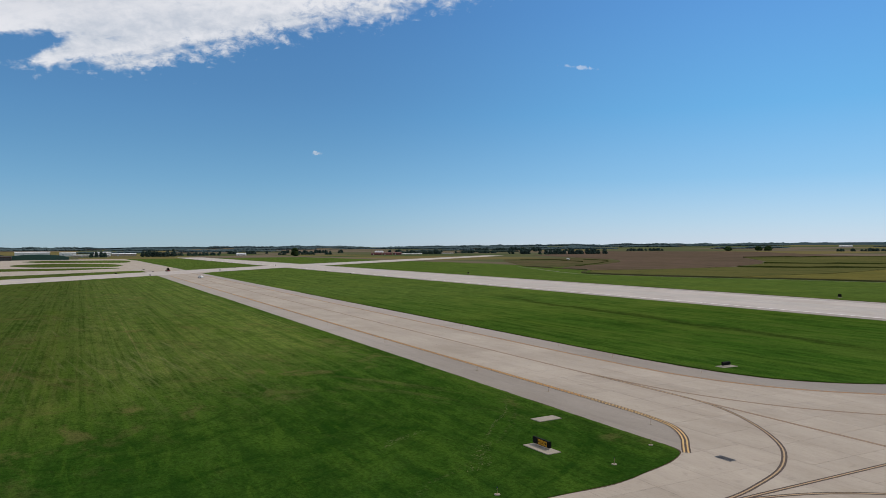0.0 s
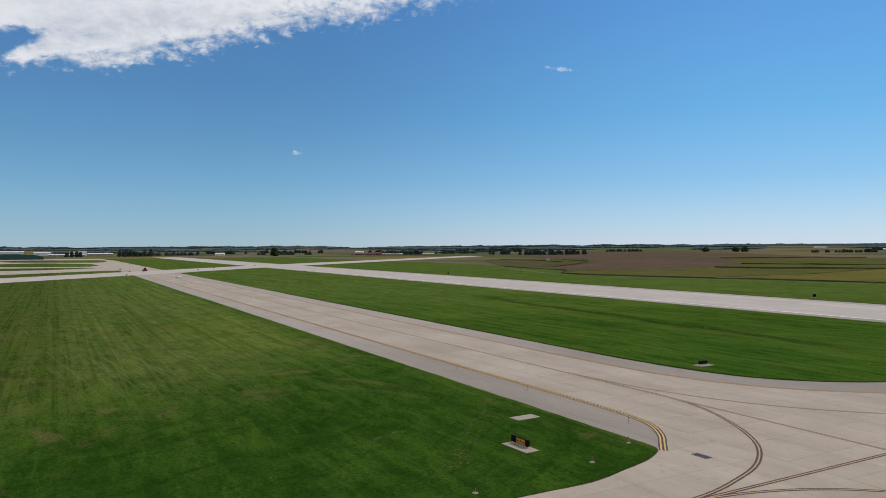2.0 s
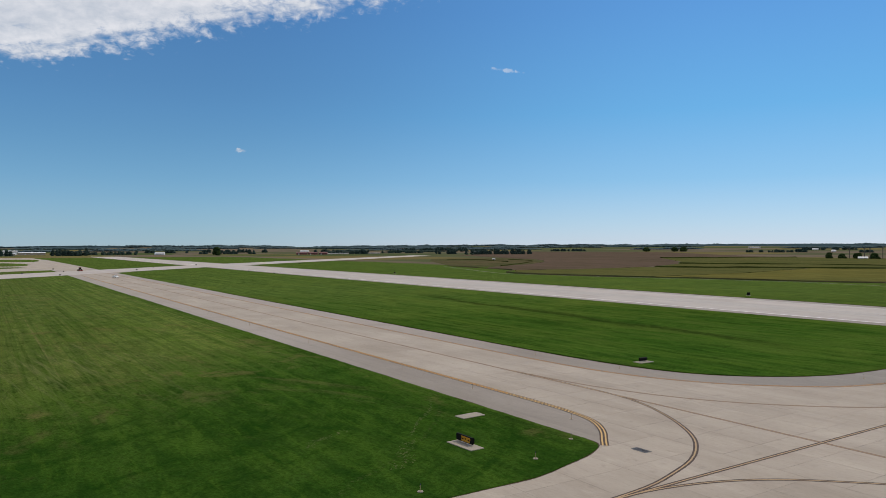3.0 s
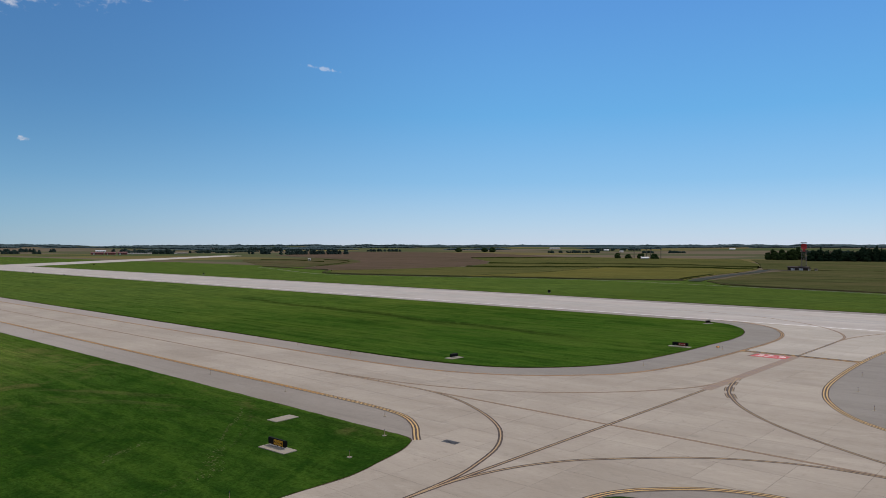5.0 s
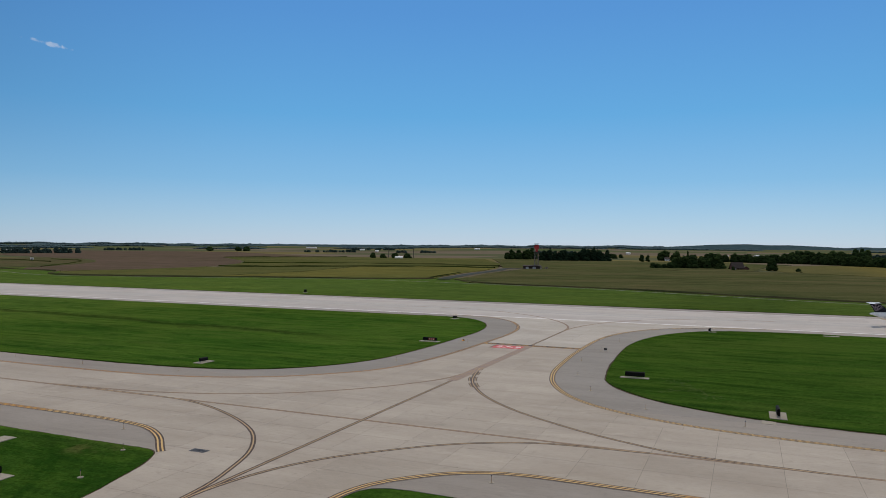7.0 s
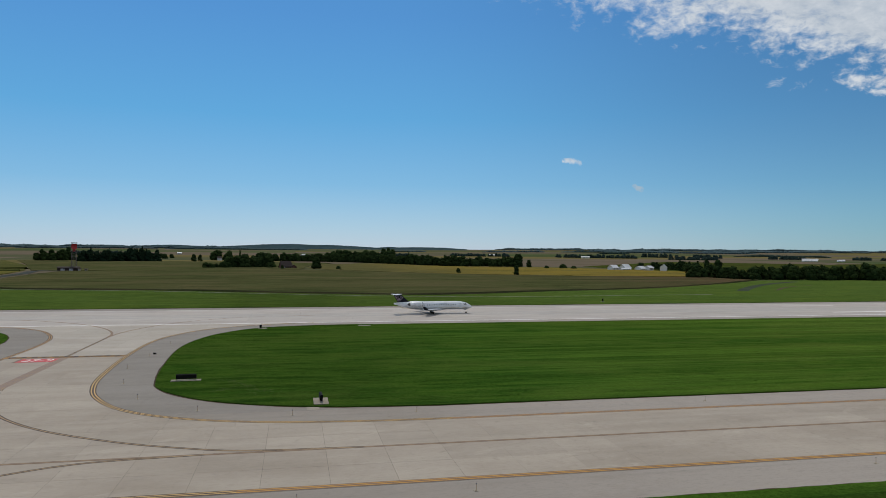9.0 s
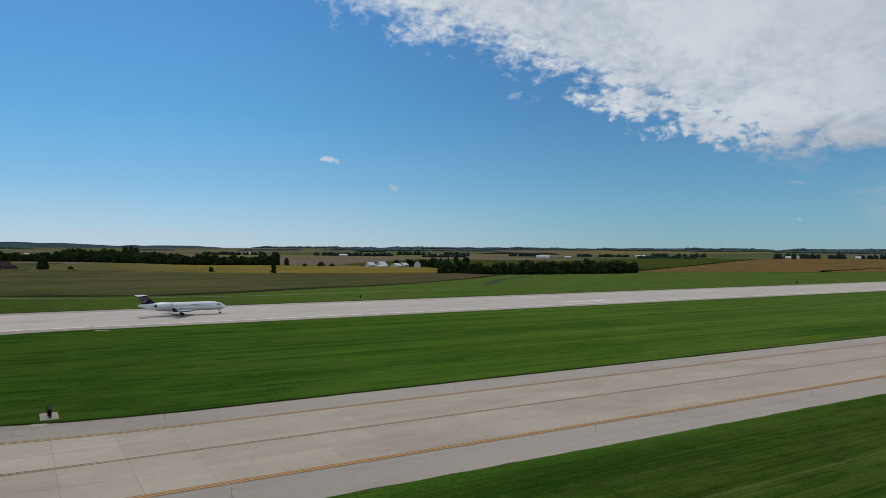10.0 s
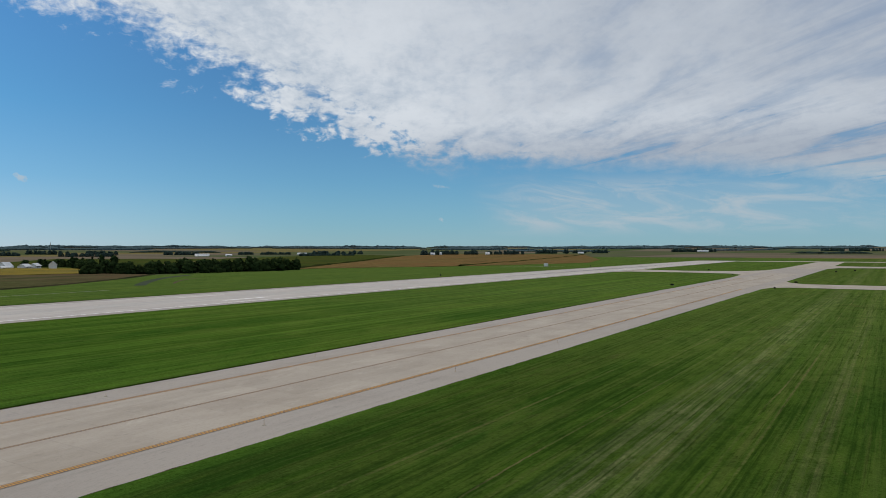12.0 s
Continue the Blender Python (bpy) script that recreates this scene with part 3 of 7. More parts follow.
def crop(name, a, c, d, stripe=(0.01, 0.12), turn=0.0, tall=0.5, east=None, weeds=(0.040, 0.052, 0.018), ripe_from=120.0):
    """A field crop in its rows, from two main colours and a darker one."""
    m, n, b = surface(name, 1.0, 0.0, 0.0)
    pos = n.add("ShaderNodeNewGeometry").outputs["Position"]
    col = n.mix(n.step(n.noise(pos, 0.008, 5, 0.6, 0.6), 0.35, 0.65), a, c)
    if east:                                   # the stand is riper towards one end
        ripe = n.add("ShaderNodeSeparateXYZ")
        n.link(pos, ripe.inputs[0])
        col = n.mix(n.step(n.math("ADD", ripe.outputs[0], n.math("MULTIPLY", n.noise(pos, 0.02, 5, 0.6), 120.0)), ripe_from, ripe_from + 170.0), col, east)
    col = n.mix(n.math("MULTIPLY", n.step(n.noise(n.scaled(pos, 0.5, 1.6, 1, turn), 0.014, 7, 0.68, 1.2), 0.50, 0.66), 0.6), col, weeds)
    band = n.noise(n.scaled(pos, stripe[0], stripe[1], 1, turn), 1.0, 6, 0.7, 0.5)
    col = n.mix(n.math("MULTIPLY", n.step(band, 0.48, 0.68), 0.65), col, d)
    pale_rows = n.noise(n.scaled(pos, 0.022, 0.11, 1, turn + 6), 1.0, 7, 0.74, 0.8)
    col = n.mix(n.math("MULTIPLY", n.step(pale_rows, 0.50, 0.64), 0.55), col, tuple(min(1.0, v * 1.45 + 0.006) for v in c))
    dark_rows = n.noise(n.scaled(pos, 0.03, 0.16, 1, turn - 5), 1.0, 6, 0.74, 0.8)
    col = n.mix(n.math("MULTIPLY", n.step(dark_rows, 0.54, 0.68), 0.5), col, tuple(v * 0.6 for v in d))
    tuft = n.noise(pos, 0.9, 5, 0.75)
    col = n.mix(n.math("MULTIPLY", n.step(tuft, 0.42, 0.7), 0.4), col, tuple(v * 0.45 for v in d))
    n.link(col, b.inputs["Base Color"])
    relief(n, b, tuft, 0.8, tall)
    return m


def leafy(name, dark, lite):
    m, n, b = surface(name, 1.0, 0.0, 0.0)
    rnd = n.add("ShaderNodeNewGeometry").outputs["Random Per Island"]
    obj = n.add("ShaderNodeObjectInfo").outputs["Random"]
    col = n.mix(rnd, dark, lite)
    col = n.mix(n.math("MULTIPLY", obj, 0.3), col, tuple(v * 0.6 for v in dark))
    n.link(col, b.inputs["Base Color"])
    return m


def worn_paint(name, col, under, wear=0.35, scale=2.2):
    """Road paint, rubbed through in places to what lies under it."""
    m, n, b = surface(name, 0.75, 0.0, 0.3)
    pos = n.add("ShaderNodeNewGeometry").outputs["Position"]
    f = n.step(n.noise(pos, scale, 6, 0.75), 0.62 - wear * 0.4, 0.80 - wear * 0.25)
    big = n.step(n.noise(pos, 0.15, 3, 0.6), 0.35, 0.7)
    col2 = n.mix(n.math("MULTIPLY", f, n.math("ADD", 0.45, n.math("MULTIPLY", big, 0.5))), col, under)
    n.link(col2, b.inputs["Base Color"])
    return m


M_GRASS = grass("mown_grass")
M_CON = concrete("taxiway_concrete", (0.340, 0.286, 0.230), (0.462, 0.400, 0.332), stain=0.18)
M_CON_FAR = concrete("taxiway_concrete_far", (0.340, 0.286, 0.230), (0.462, 0.400, 0.332), per_object=False, stain=0.18)
M_RUN_PANEL = concrete("runway_panel_concrete", (0.425, 0.375, 0.338), (0.54, 0.49, 0.45), stain=0.15)
M_RUN = concrete("runway_concrete", (0.425, 0.375, 0.338), (0.54, 0.49, 0.45), per_object=False, stain=0.15)
M_SHO = concrete("shoulder_asphalt", (0.244, 0.210, 0.178), (0.326, 0.284, 0.244), per_object=False, stain=0.2, far_pale=(0.385, 0.338, 0.296))
M_SHO_LINK = concrete("link_shoulder_asphalt", (0.226, 0.200, 0.174), (0.300, 0.268, 0.236), per_object=False, stain=0.2)
M_CON_NEW = concrete("newer_concrete", (0.400, 0.350, 0.296), (0.520, 0.464, 0.400), stain=0.12)
M_SEAL = plain("joint_seal", (0.170, 0.146, 0.122), 0.8)
M_PAD = concrete("pad_concrete", (0.27, 0.235, 0.185), (0.40, 0.352, 0.285), stain=0.25)
M_YEL = worn_paint("yellow_paint", (0.50, 0.26, 0.045), (0.40, 0.21, 0.060), 0.1)
M_CREAM = worn_paint("pale_yellow_paint", (0.54, 0.35, 0.135), (0.38, 0.25, 0.11), 0.25)
M_LINEYEL = worn_paint("dull_yellow_paint", (0.40, 0.275, 0.145), (0.31, 0.225, 0.145), 0.42)
M_OLDYEL = worn_paint("old_yellow_paint", (0.43, 0.245, 0.095), (0.36, 0.24, 0.15), 0.3)
M_PALEYEL = worn_paint("faded_yellow_paint", (0.33, 0.225, 0.125), (0.24, 0.17, 0.11), 0.45)
M_BLK = worn_paint("black_paint", (0.050, 0.030, 0.022), (0.16, 0.115, 0.09), 0.4)
M_BROWNBAND = worn_paint("faded_black_paint", (0.155, 0.098, 0.066), (0.26, 0.18, 0.135), 0.45)
M_OLDBAND = worn_paint("rubbed_brown_paint", (0.235, 0.168, 0.135), (0.31, 0.24, 0.20), 0.5)
M_WHT = worn_paint("white_paint", (0.78, 0.77, 0.75), (0.50, 0.48, 0.45), 0.3)
M_OLDWHT = worn_paint("faded_white_paint", (0.60, 0.57, 0.535), (0.50, 0.46, 0.42), 0.6)
M_RED = worn_paint("red_paint", (0.52, 0.07, 0.075), (0.42, 0.22, 0.2), 0.3)
M_RUB = worn_paint("tyre_rubber", (0.33, 0.305, 0.285), (0.43, 0.40, 0.37), 0.8, 0.35)
M_RUB2 = worn_paint("heavy_tyre_rubber", (0.13, 0.12, 0.118), (0.34, 0.32, 0.30), 0.6, 0.35)
M_LANE = crop("worn_earth", (0.078, 0.084, 0.082), (0.066, 0.074, 0.068), (0.046, 0.054, 0.046), (0.05, 0.05), 0, 0.05, None, (0.046, 0.058, 0.026))
M_SWALE = crop("damp_swale", (0.066, 0.078, 0.058), (0.056, 0.070, 0.048), (0.040, 0.052, 0.034), (0.05, 0.05), 0, 0.05, None, (0.046, 0.070, 0.026))
M_TRACK = concrete("gravel_track", (0.15, 0.15, 0.10), (0.23, 0.22, 0.155), per_object=False)
M_CORN = crop("ripening_corn", (0.104, 0.094, 0.043), (0.074, 0.080, 0.031), (0.034, 0.046, 0.017), (0.005, 0.036), 4, 0.5, (0.104, 0.074, 0.042), (0.030, 0.048, 0.017), 200.0)
M_SOY = crop("yellow_soy", (0.148, 0.128, 0.036), (0.112, 0.110, 0.032), (0.074, 0.076, 0.025), (0.006, 0.05), 8, 0.2, None, (0.060, 0.076, 0.025))
M_SOY_GOLD = crop("golden_soy", (0.128, 0.112, 0.044), (0.104, 0.098, 0.040), (0.072, 0.074, 0.028), (0.006, 0.05), 8, 0.2, (0.215, 0.160, 0.034), (0.070, 0.076, 0.026))
M_SOY_OLIVE = crop("olive_soy", (0.108, 0.104, 0.036), (0.084, 0.090, 0.030), (0.054, 0.060, 0.022), (0.006, 0.06), 6, 0.2, None, (0.062, 0.072, 0.024))
M_SCRUB = crop("rough_scrub", (0.074, 0.080, 0.034), (0.104, 0.084, 0.046), (0.044, 0.056, 0.022), (0.02, 0.05), 12, 0.3, None, (0.040, 0.050, 0.018))
M_SOY_RED = crop("russet_soy", (0.165, 0.096, 0.040), (0.140, 0.100, 0.038), (0.090, 0.066, 0.028), (0.004, 0.03), 20, 0.2, None, (0.115, 0.092, 0.030))
M_STUBBLE = crop("brown_stubble", (0.122, 0.086, 0.066), (0.100, 0.074, 0.054), (0.076, 0.062, 0.042), (0.004, 0.03), -15, 0.15, None, (0.088, 0.074, 0.036))
M_PASTURE = crop("green_pasture", (0.044, 0.066, 0.014), (0.062, 0.066, 0.016), (0.034, 0.044, 0.012), (0.006, 0.04), 10, 0.15)
M_VERGE = crop("rank_verge", (0.024, 0.036, 0.008), (0.034, 0.038, 0.011), (0.015, 0.021, 0.006), (0.02, 0.3), 0, 0.4)
M_LEAF = leafy("broad_leaves", (0.016, 0.030, 0.011), (0.038, 0.058, 0.018))
M_PINE = leafy("pine_needles", (0.010, 0.022, 0.013), (0.022, 0.037, 0.019))
# far woods and ridges: distance haze is put into these paler, bluer colours
M_HAZEWOOD = leafy("hazed_woods_leaves", (0.030, 0.050, 0.044), (0.042, 0.064, 0.052))
M_HAZEBLUE = leafy("haze_blue_leaves", (0.064, 0.098, 0.108), (0.086, 0.122, 0.128))
M_HAZERIDGE, n_, b_ = surface("hazed_slope", 1.0, 0.0, 0.0)
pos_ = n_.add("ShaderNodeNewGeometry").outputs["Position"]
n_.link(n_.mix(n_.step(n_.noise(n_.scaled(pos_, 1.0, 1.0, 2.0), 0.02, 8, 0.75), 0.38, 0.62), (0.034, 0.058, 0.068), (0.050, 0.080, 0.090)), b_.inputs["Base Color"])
M_SOIL = plain("edge_soil", (0.074, 0.055, 0.034), 1.0, 0.0, 1.4, 0.5, 0.05)
M_STRAW = plain("dry_clippings", (0.108, 0.124, 0.044), 1.0, 0.0, 1.2, 0.4, 0.05)
M_BARNRED = plain("barn_red_metal", (0.150, 0.050, 0.050), 0.6, 0.0, 0.3, 0.25)
M_BARK = plain("bark", (0.10, 0.075, 0.055), 0.9, 0, 3, 0.4)
M_BLACKMETAL = plain("black_sign_metal", (0.006, 0.006, 0.006), 0.8, 0.0, 4, 0.3, 0.15)
M_SIGNYEL = plain("sign_yellow", (0.56, 0.27, 0.015), 0.5, 0, 3, 0.15)
M_SIGNRED = plain("sign_red", (0.30, 0.035, 0.03), 0.5, 0, 3, 0.2)
M_SIGNWHITE = plain("sign_white", (0.75, 0.75, 0.72), 0.5, 0, 3, 0.12)
M_STEEL = plain("galvanised_steel", (0.42, 0.43, 0.44), 0.45, 0.8, 5, 0.25)
M_ORANGE = plain("orange_stem", (0.40, 0.28, 0.17), 0.55, 0, 9, 0.25)
M_BLUE = plain("blue_lens", (0.02, 0.03, 0.10), 0.2, 0, 9, 0.15, 0.5)
M_IRON = plain("cast_iron", (0.11, 0.11, 0.12), 0.6, 0.3, 6, 0.35)
M_WHITEPAINT = plain("white_gloss", (0.80, 0.81, 0.82), 0.28, 0, 0.6, 0.07, 0.5)
M_GREYPAINT = plain("grey_gloss", (0.42, 0.44, 0.47), 0.3, 0, 0.6, 0.12, 0.5)
M_NAVY = plain("navy_gloss", (0.004, 0.006, 0.014), 0.4, 0, 0.8, 0.15, 0.25)
M_GLOBE = plain("pale_blue_gloss", (0.30, 0.33, 0.42), 0.3, 0, 0.8, 0.1, 0.5)
M_PINKGRID = plain("pale_grid_paint", (0.34, 0.26, 0.31), 0.4, 0, 0.8, 0.1, 0.5)
M_GOLD = plain("gold_stripe", (0.45, 0.32, 0.10), 0.35, 0, 0.8, 0.1, 0.5)
M_LAMP, n_, b_ = surface("amber_lamp", 0.3, 0.0, 0.5)
b_.inputs["Base Color"].default_value = (0.9, 0.42, 0.08, 1)
b_.inputs["Emission Color"].default_value, b_.inputs["Emission Strength"].default_value = (1.0, 0.45, 0.10, 1), 1.0
M_GLASS = plain("dark_cabin_glass", (0.012, 0.014, 0.018), 0.08, 0, 3, 0.2, 0.6)
M_TYRE = plain("tyre", (0.018, 0.018, 0.018), 0.8, 0, 9, 0.3)
M_CHROME = plain("bare_metal", (0.62, 0.62, 0.63), 0.25, 1.0, 4, 0.15)
M_SOOT = plain("exhaust_metal", (0.10, 0.095, 0.09), 0.45, 0.7, 4, 0.3)
M_WALLWHITE = plain("white_boards", (0.72, 0.72, 0.70), 0.7, 0, 0.6, 0.14)
M_ROOFGREY = plain("grey_roof", (0.60, 0.61, 0.63), 0.55, 0.0, 0.5, 0.2)
M_ROOFBROWN = plain("brown_shingles", (0.036, 0.024, 0.022), 0.85, 0, 0.7, 0.3)
M_ROOFGREEN = plain("green_roof", (0.022, 0.075, 0.060), 0.6, 0, 0.4, 0.25)
M_DARKDOOR = plain("dark_steel_door", (0.045, 0.052, 0.055), 0.7, 0, 0.5, 0.25)
M_BRICK = plain("red_brick", (0.125, 0.060, 0.048), 0.85, 0, 1.2, 0.3)
M_TANWALL = plain("tan_wall", (0.36, 0.31, 0.25), 0.8, 0, 0.7, 0.2)
M_TOWERSTEEL = plain("painted_tower_steel", (0.16, 0.13, 0.125), 0.6, 0, 1.0, 0.25)
M_TOWERRED = plain("aviation_red", (0.42, 0.03, 0.03), 0.5, 0, 1.0, 0.2)
M_WOODPOLE = plain("weathered_pole", (0.13, 0.11, 0.09), 0.85, 0, 1.5, 0.3)
M_TRACTOR = plain("dull_red_enamel", (0.22, 0.03, 0.025), 0.45, 0, 2, 0.3)


# ---- builders ----
def mesh_of(bm, name, material):
    me = bpy.data.meshes.new(name)
    bm.normal_update()
    bm.to_mesh(me)
    bm.free()
    for mm in material if isinstance(material, (list, tuple)) else [material]:
        me.materials.append(mm)
    return me


def part(name, bm, material, parent, label="", smooth=False):
    me = mesh_of(bm, name, material)
    if smooth:
        for f in me.polygons:
            f.use_smooth = True
    ob = new(name, me)
    ob.parent = parent
    return tagged(ob, label)


def thing(name, label, category, x=0.0, y=0.0, z=0.0, turn=0.0, group="", kind=""):
    ob = new(name)
    ob.matrix_basis = pose(x, y, z, 0, 0, turn)
    return tagged(ob, label, category, group, kind)


def solid(name, bm, material, label, category, group="", kind="", smooth=False):
    me = mesh_of(bm, name, material)
    if smooth:
        for f in me.polygons:
            f.use_smooth = True
    return tagged(new(name, me), label, category, group, kind)


def box(bm, cx, cy, cz, sx, sy, sz, m=None, bev=0.0):
    got = bmesh.ops.create_cube(bm, size=1.0)["verts"]
    bmesh.ops.scale(bm, vec=(sx, sy, sz), verts=got)
    bmesh.ops.translate(bm, vec=(cx, cy, cz), verts=got)
    if bev:
        es = list({e for v in got for e in v.link_edges})
        got = list({v for f in bmesh.ops.bevel(bm, geom=es, offset=bev, segments=1, affect="EDGES")["faces"] for v in f.verts} | {v for v in got if v.is_valid})
    if m is not None:
        bmesh.ops.transform(bm, matrix=m, verts=got)
    return got


def bar(bm, a, b, r0, r1=None, seg=8):
    """A round bar from a to b."""
    a, b = Vector(a), Vector(b)
    r1 = r0 if r1 is None else r1
    q = (b - a).to_track_quat("Z", "Y").to_matrix()
    ring = lambda c, r: [bm.verts.new(c + q @ Vector((r * math.cos(k * math.tau / seg), r * math.sin(k * math.tau / seg), 0))) for k in range(seg)]
    lo, hi = ring(a, r0), ring(b, max(r1, 1e-4))
    for k in range(seg):
        bm.faces.new((lo[k], lo[(k + 1) % seg], hi[(k + 1) % seg], hi[k]))
    bm.faces.new(lo[::-1])
    bm.faces.new(hi)
    return lo + hi


def loft(bm, rings, close=True):
    """Skin over rings of points."""
    vs = [[bm.verts.new(p) for p in r] for r in rings]
    for a, b in zip(vs, vs[1:]):
        for k in range(len(a)):
            bm.faces.new((a[k], a[(k + 1) % len(a)], b[(k + 1) % len(b)], b[k]))
    if close:
        bm.faces.new(vs[0][::-1])
        bm.faces.new(vs[-1])
    return vs


def curve(points, step=1.5):
    """A smooth line through a few points of the plan."""
    p = [Vector(q) for q in points]
    p = [2 * p[0] - p[1], *p, 2 * p[-1] - p[-2]]
    out = []
    for a, b, c, d in zip(p, p[1:], p[2:], p[3:]):
        n = max(1, round((c - b).length / step))
        for k in range(n):
            s = k / n
            out.append(0.5 * (2 * b + (c - a) * s + (2 * a - 5 * b + 4 * c - d) * s * s + (3 * b - a - 3 * c + d) * s ** 3))
    return out + [p[-2]]


def ribbon(bm, line, width, z, shift=0.0):
    """A flat painted line of some width along a plan line, thick as paint."""
    pts = [Vector(q) for q in line]
    prev = None
    for k, q in enumerate(pts):
        d = (pts[min(k + 1, len(pts) - 1)] - pts[max(k - 1, 0)]).normalized()
        nrm = Vector((-d.y, d.x))
        a, b = q + nrm * (shift - width / 2), q + nrm * (shift + width / 2)
        row = [bm.verts.new((*a, z)), bm.verts.new((*b, z))]
        if prev:
            bm.faces.new((prev[0], row[0], row[1], prev[1]))
        prev = row


def slab(bm, outline, top, depth=0.25):
    """A flat slab with a given outline."""
    vs = [bm.verts.new((q[0], q[1], top)) for q in outline]
    f = bm.faces.new(vs)
    f.normal_update()
    if f.normal.z < 0:
        f.normal_flip()
    lo = [bm.verts.new((q[0], q[1], top - depth)) for q in outline]
    for k in range(len(vs)):
        j = (k + 1) % len(vs)
        bm.faces.new((vs[k], lo[k], lo[j], vs[j]))
    bmesh.ops.recalc_face_normals(bm, faces=bm.faces[:])
    return f


def rect(x0, y0, x1, y1):
    return [(x0, y0), (x1, y0), (x1, y1), (x0, y1)]


def rolled(x, y):
    """Height of the open ground: level airfield, then low swells that climb to the skyline."""
    d = math.hypot(max(abs(x + 75) - 1300, 0), max(y - 430, 0, -300 - y))
    s = min(max((d - 350) / 4200, 0), 1)
    s = s * s * (3 - 2 * s)
    swell = noise.noise(Vector((x / 900, y / 900, 3.3))) * 7 * min(max((d - 500) / 1500, 0), 1)
    return -0.06 + 28 * s + swell


# ---- the open ground ----
def build_ground():
    radii = [0, 25, 50, 80, 120, 170, 230, 300, 380, 470, 570, 680, 800, 940, 1100, 1280, 1480, 1700, 1950, 2250, 2600, 3000, 3450, 3950, 4450, 4900]
    n = 180
    vs, fs, mi = [(0, 0, rolled(0, 0))], [], []
    for r in radii[1:]:
        for k in range(n):
            x, y = r * math.sin(k * math.tau / n), r * math.cos(k * math.tau / n)
            vs.append((x, y, rolled(x, y)))
    ix = lambda i, k: 1 + (i - 1) * n + k % n
    for k in range(n):
        fs.append((0, ix(1, k + 1), ix(1, k)))
    for i in range(1, len(radii) - 1):
        for k in range(n):
            fs.append((ix(i, k), ix(i, k + 1), ix(i + 1, k + 1), ix(i + 1, k)))
    me = bpy.data.meshes.new("ground")
    me.from_pydata(vs, [], fs)
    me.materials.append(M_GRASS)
    for f in me.polygons:
        f.use_smooth = True
        if f.normal.z < 0:
            f.flip()
    tagged(new("ground", me), "mown airfield grass passing into distant rolling farm fields", "ground", "", "structure")


build_ground()


# ---- fields ----
def field(outline, height, material, label, cut=45, category="field"):
    """A standing crop: its ragged top follows the ground, its edge is as tall as the crop."""
    bm = bmesh.new()
    f = bm.faces.new([bm.verts.new((*q, 0)) for q in outline])
    f.normal_update()
    if f.normal.z < 0:
        f.normal_flip()
    xs, ys = [q[0] for q in outline], [q[1] for q in outline]
    for lo, hi, axis in ((min(xs), max(xs), 0), (min(ys), max(ys), 1)):
        v = math.ceil(lo / cut) * cut
        while v < hi:
            co, no = [0, 0, 0], [0, 0, 0]
            co[axis], no[axis] = v, 1
            bmesh.ops.bisect_plane(bm, geom=bm.verts[:] + bm.edges[:] + bm.faces[:], plane_co=co, plane_no=no)
            v += cut
    rim = [e for e in bm.edges if e.is_boundary]
    bmesh.ops.subdivide_edges(bm, edges=rim, cuts=5)
    rim = [e for e in bm.edges if e.is_boundary]
    tops = bm.verts[:]
    got = bmesh.ops.extrude_edge_only(bm, edges=rim)["geom"]
    low = [g for g in got if isinstance(g, bmesh.types.BMVert)]
    lowset = set(low)
    for v in tops:
        wob = 0.75 + 0.5 * random.random()
        v.co.z = rolled(v.co.x, v.co.y) + height * wob
        if v.is_valid and any(e.other_vert(v) in lowset for e in v.link_edges):
            v.co.z = rolled(v.co.x, v.co.y) + height * random.uniform(0.15, 0.5)
            v.co.x += random.uniform(-0.8, 0.8)
            v.co.y += random.uniform(-0.8, 0.8)
    for v in low:
        v.co.z = rolled(v.co.x, v.co.y) - 0.3
    bmesh.ops.recalc_face_normals(bm, faces=bm.faces[:])
    return solid("crop_field", bm, material, label, category, "", "stuff")


field([(-174, 430), (-152, 397), (-134, 391), (-70, 377), (12, 342), (66, 328), (128, 350), (196, 372), (286, 430), (332, 472), (322, 533), (250, 545), (190, 575), (138, 604), (94, 652), (40, 720), (0, 735), (-150, 700), (-200, 694), (-199, 622), (-191, 538), (-177, 455)], 0.9, M_CORN, "olive to brown ripening corn field beyond the runway grass")
field([(40, 726), (94, 658), (138, 610), (190, 581), (250, 551), (325, 540), (397, 656), (363, 752), (300, 840), (200, 885), (165, 925), (150, 1010), (106, 1057), (36, 996), (12, 797)], 0.9, M_SOY_GOLD, "bright yellow ripe soybean field before the farmstead")
field([(-440, 352), (-358, 366), (-334, 377), (-338, 500), (-376, 648), (-440, 574), (-492, 556), (-478, 470), (-496, 398)], 0.9, M_SOY_OLIVE, "olive-green soybean corner beside the perimeter track")
field([(-331, 378), (-300, 392), (-236, 410), (-206, 423), (-190, 436), (-198, 455), (-212, 538), (-221, 622), (-234, 690), (-300, 690), (-372, 650), (-334, 500)], 1.0, M_SOY, "yellow-green soybean strip beside the runway grass")
field([(-494, 584), (-440, 588), (-376, 662), (-300, 699), (-236, 699), (-252, 752), (-354, 779), (-446, 772), (-560, 698)], 0.9, M_SOY_OLIVE, "olive-yellow strip of soybeans between dark banks")
field([(-562, 706), (-446, 784), (-354, 791), (-256, 764), (-300, 900), (-450, 1250), (-755, 1250), (-848, 1010), (-640, 802)], 0.8, M_SOY_OLIVE, "olive strip of ripening crop with dark terrace lines", 70)
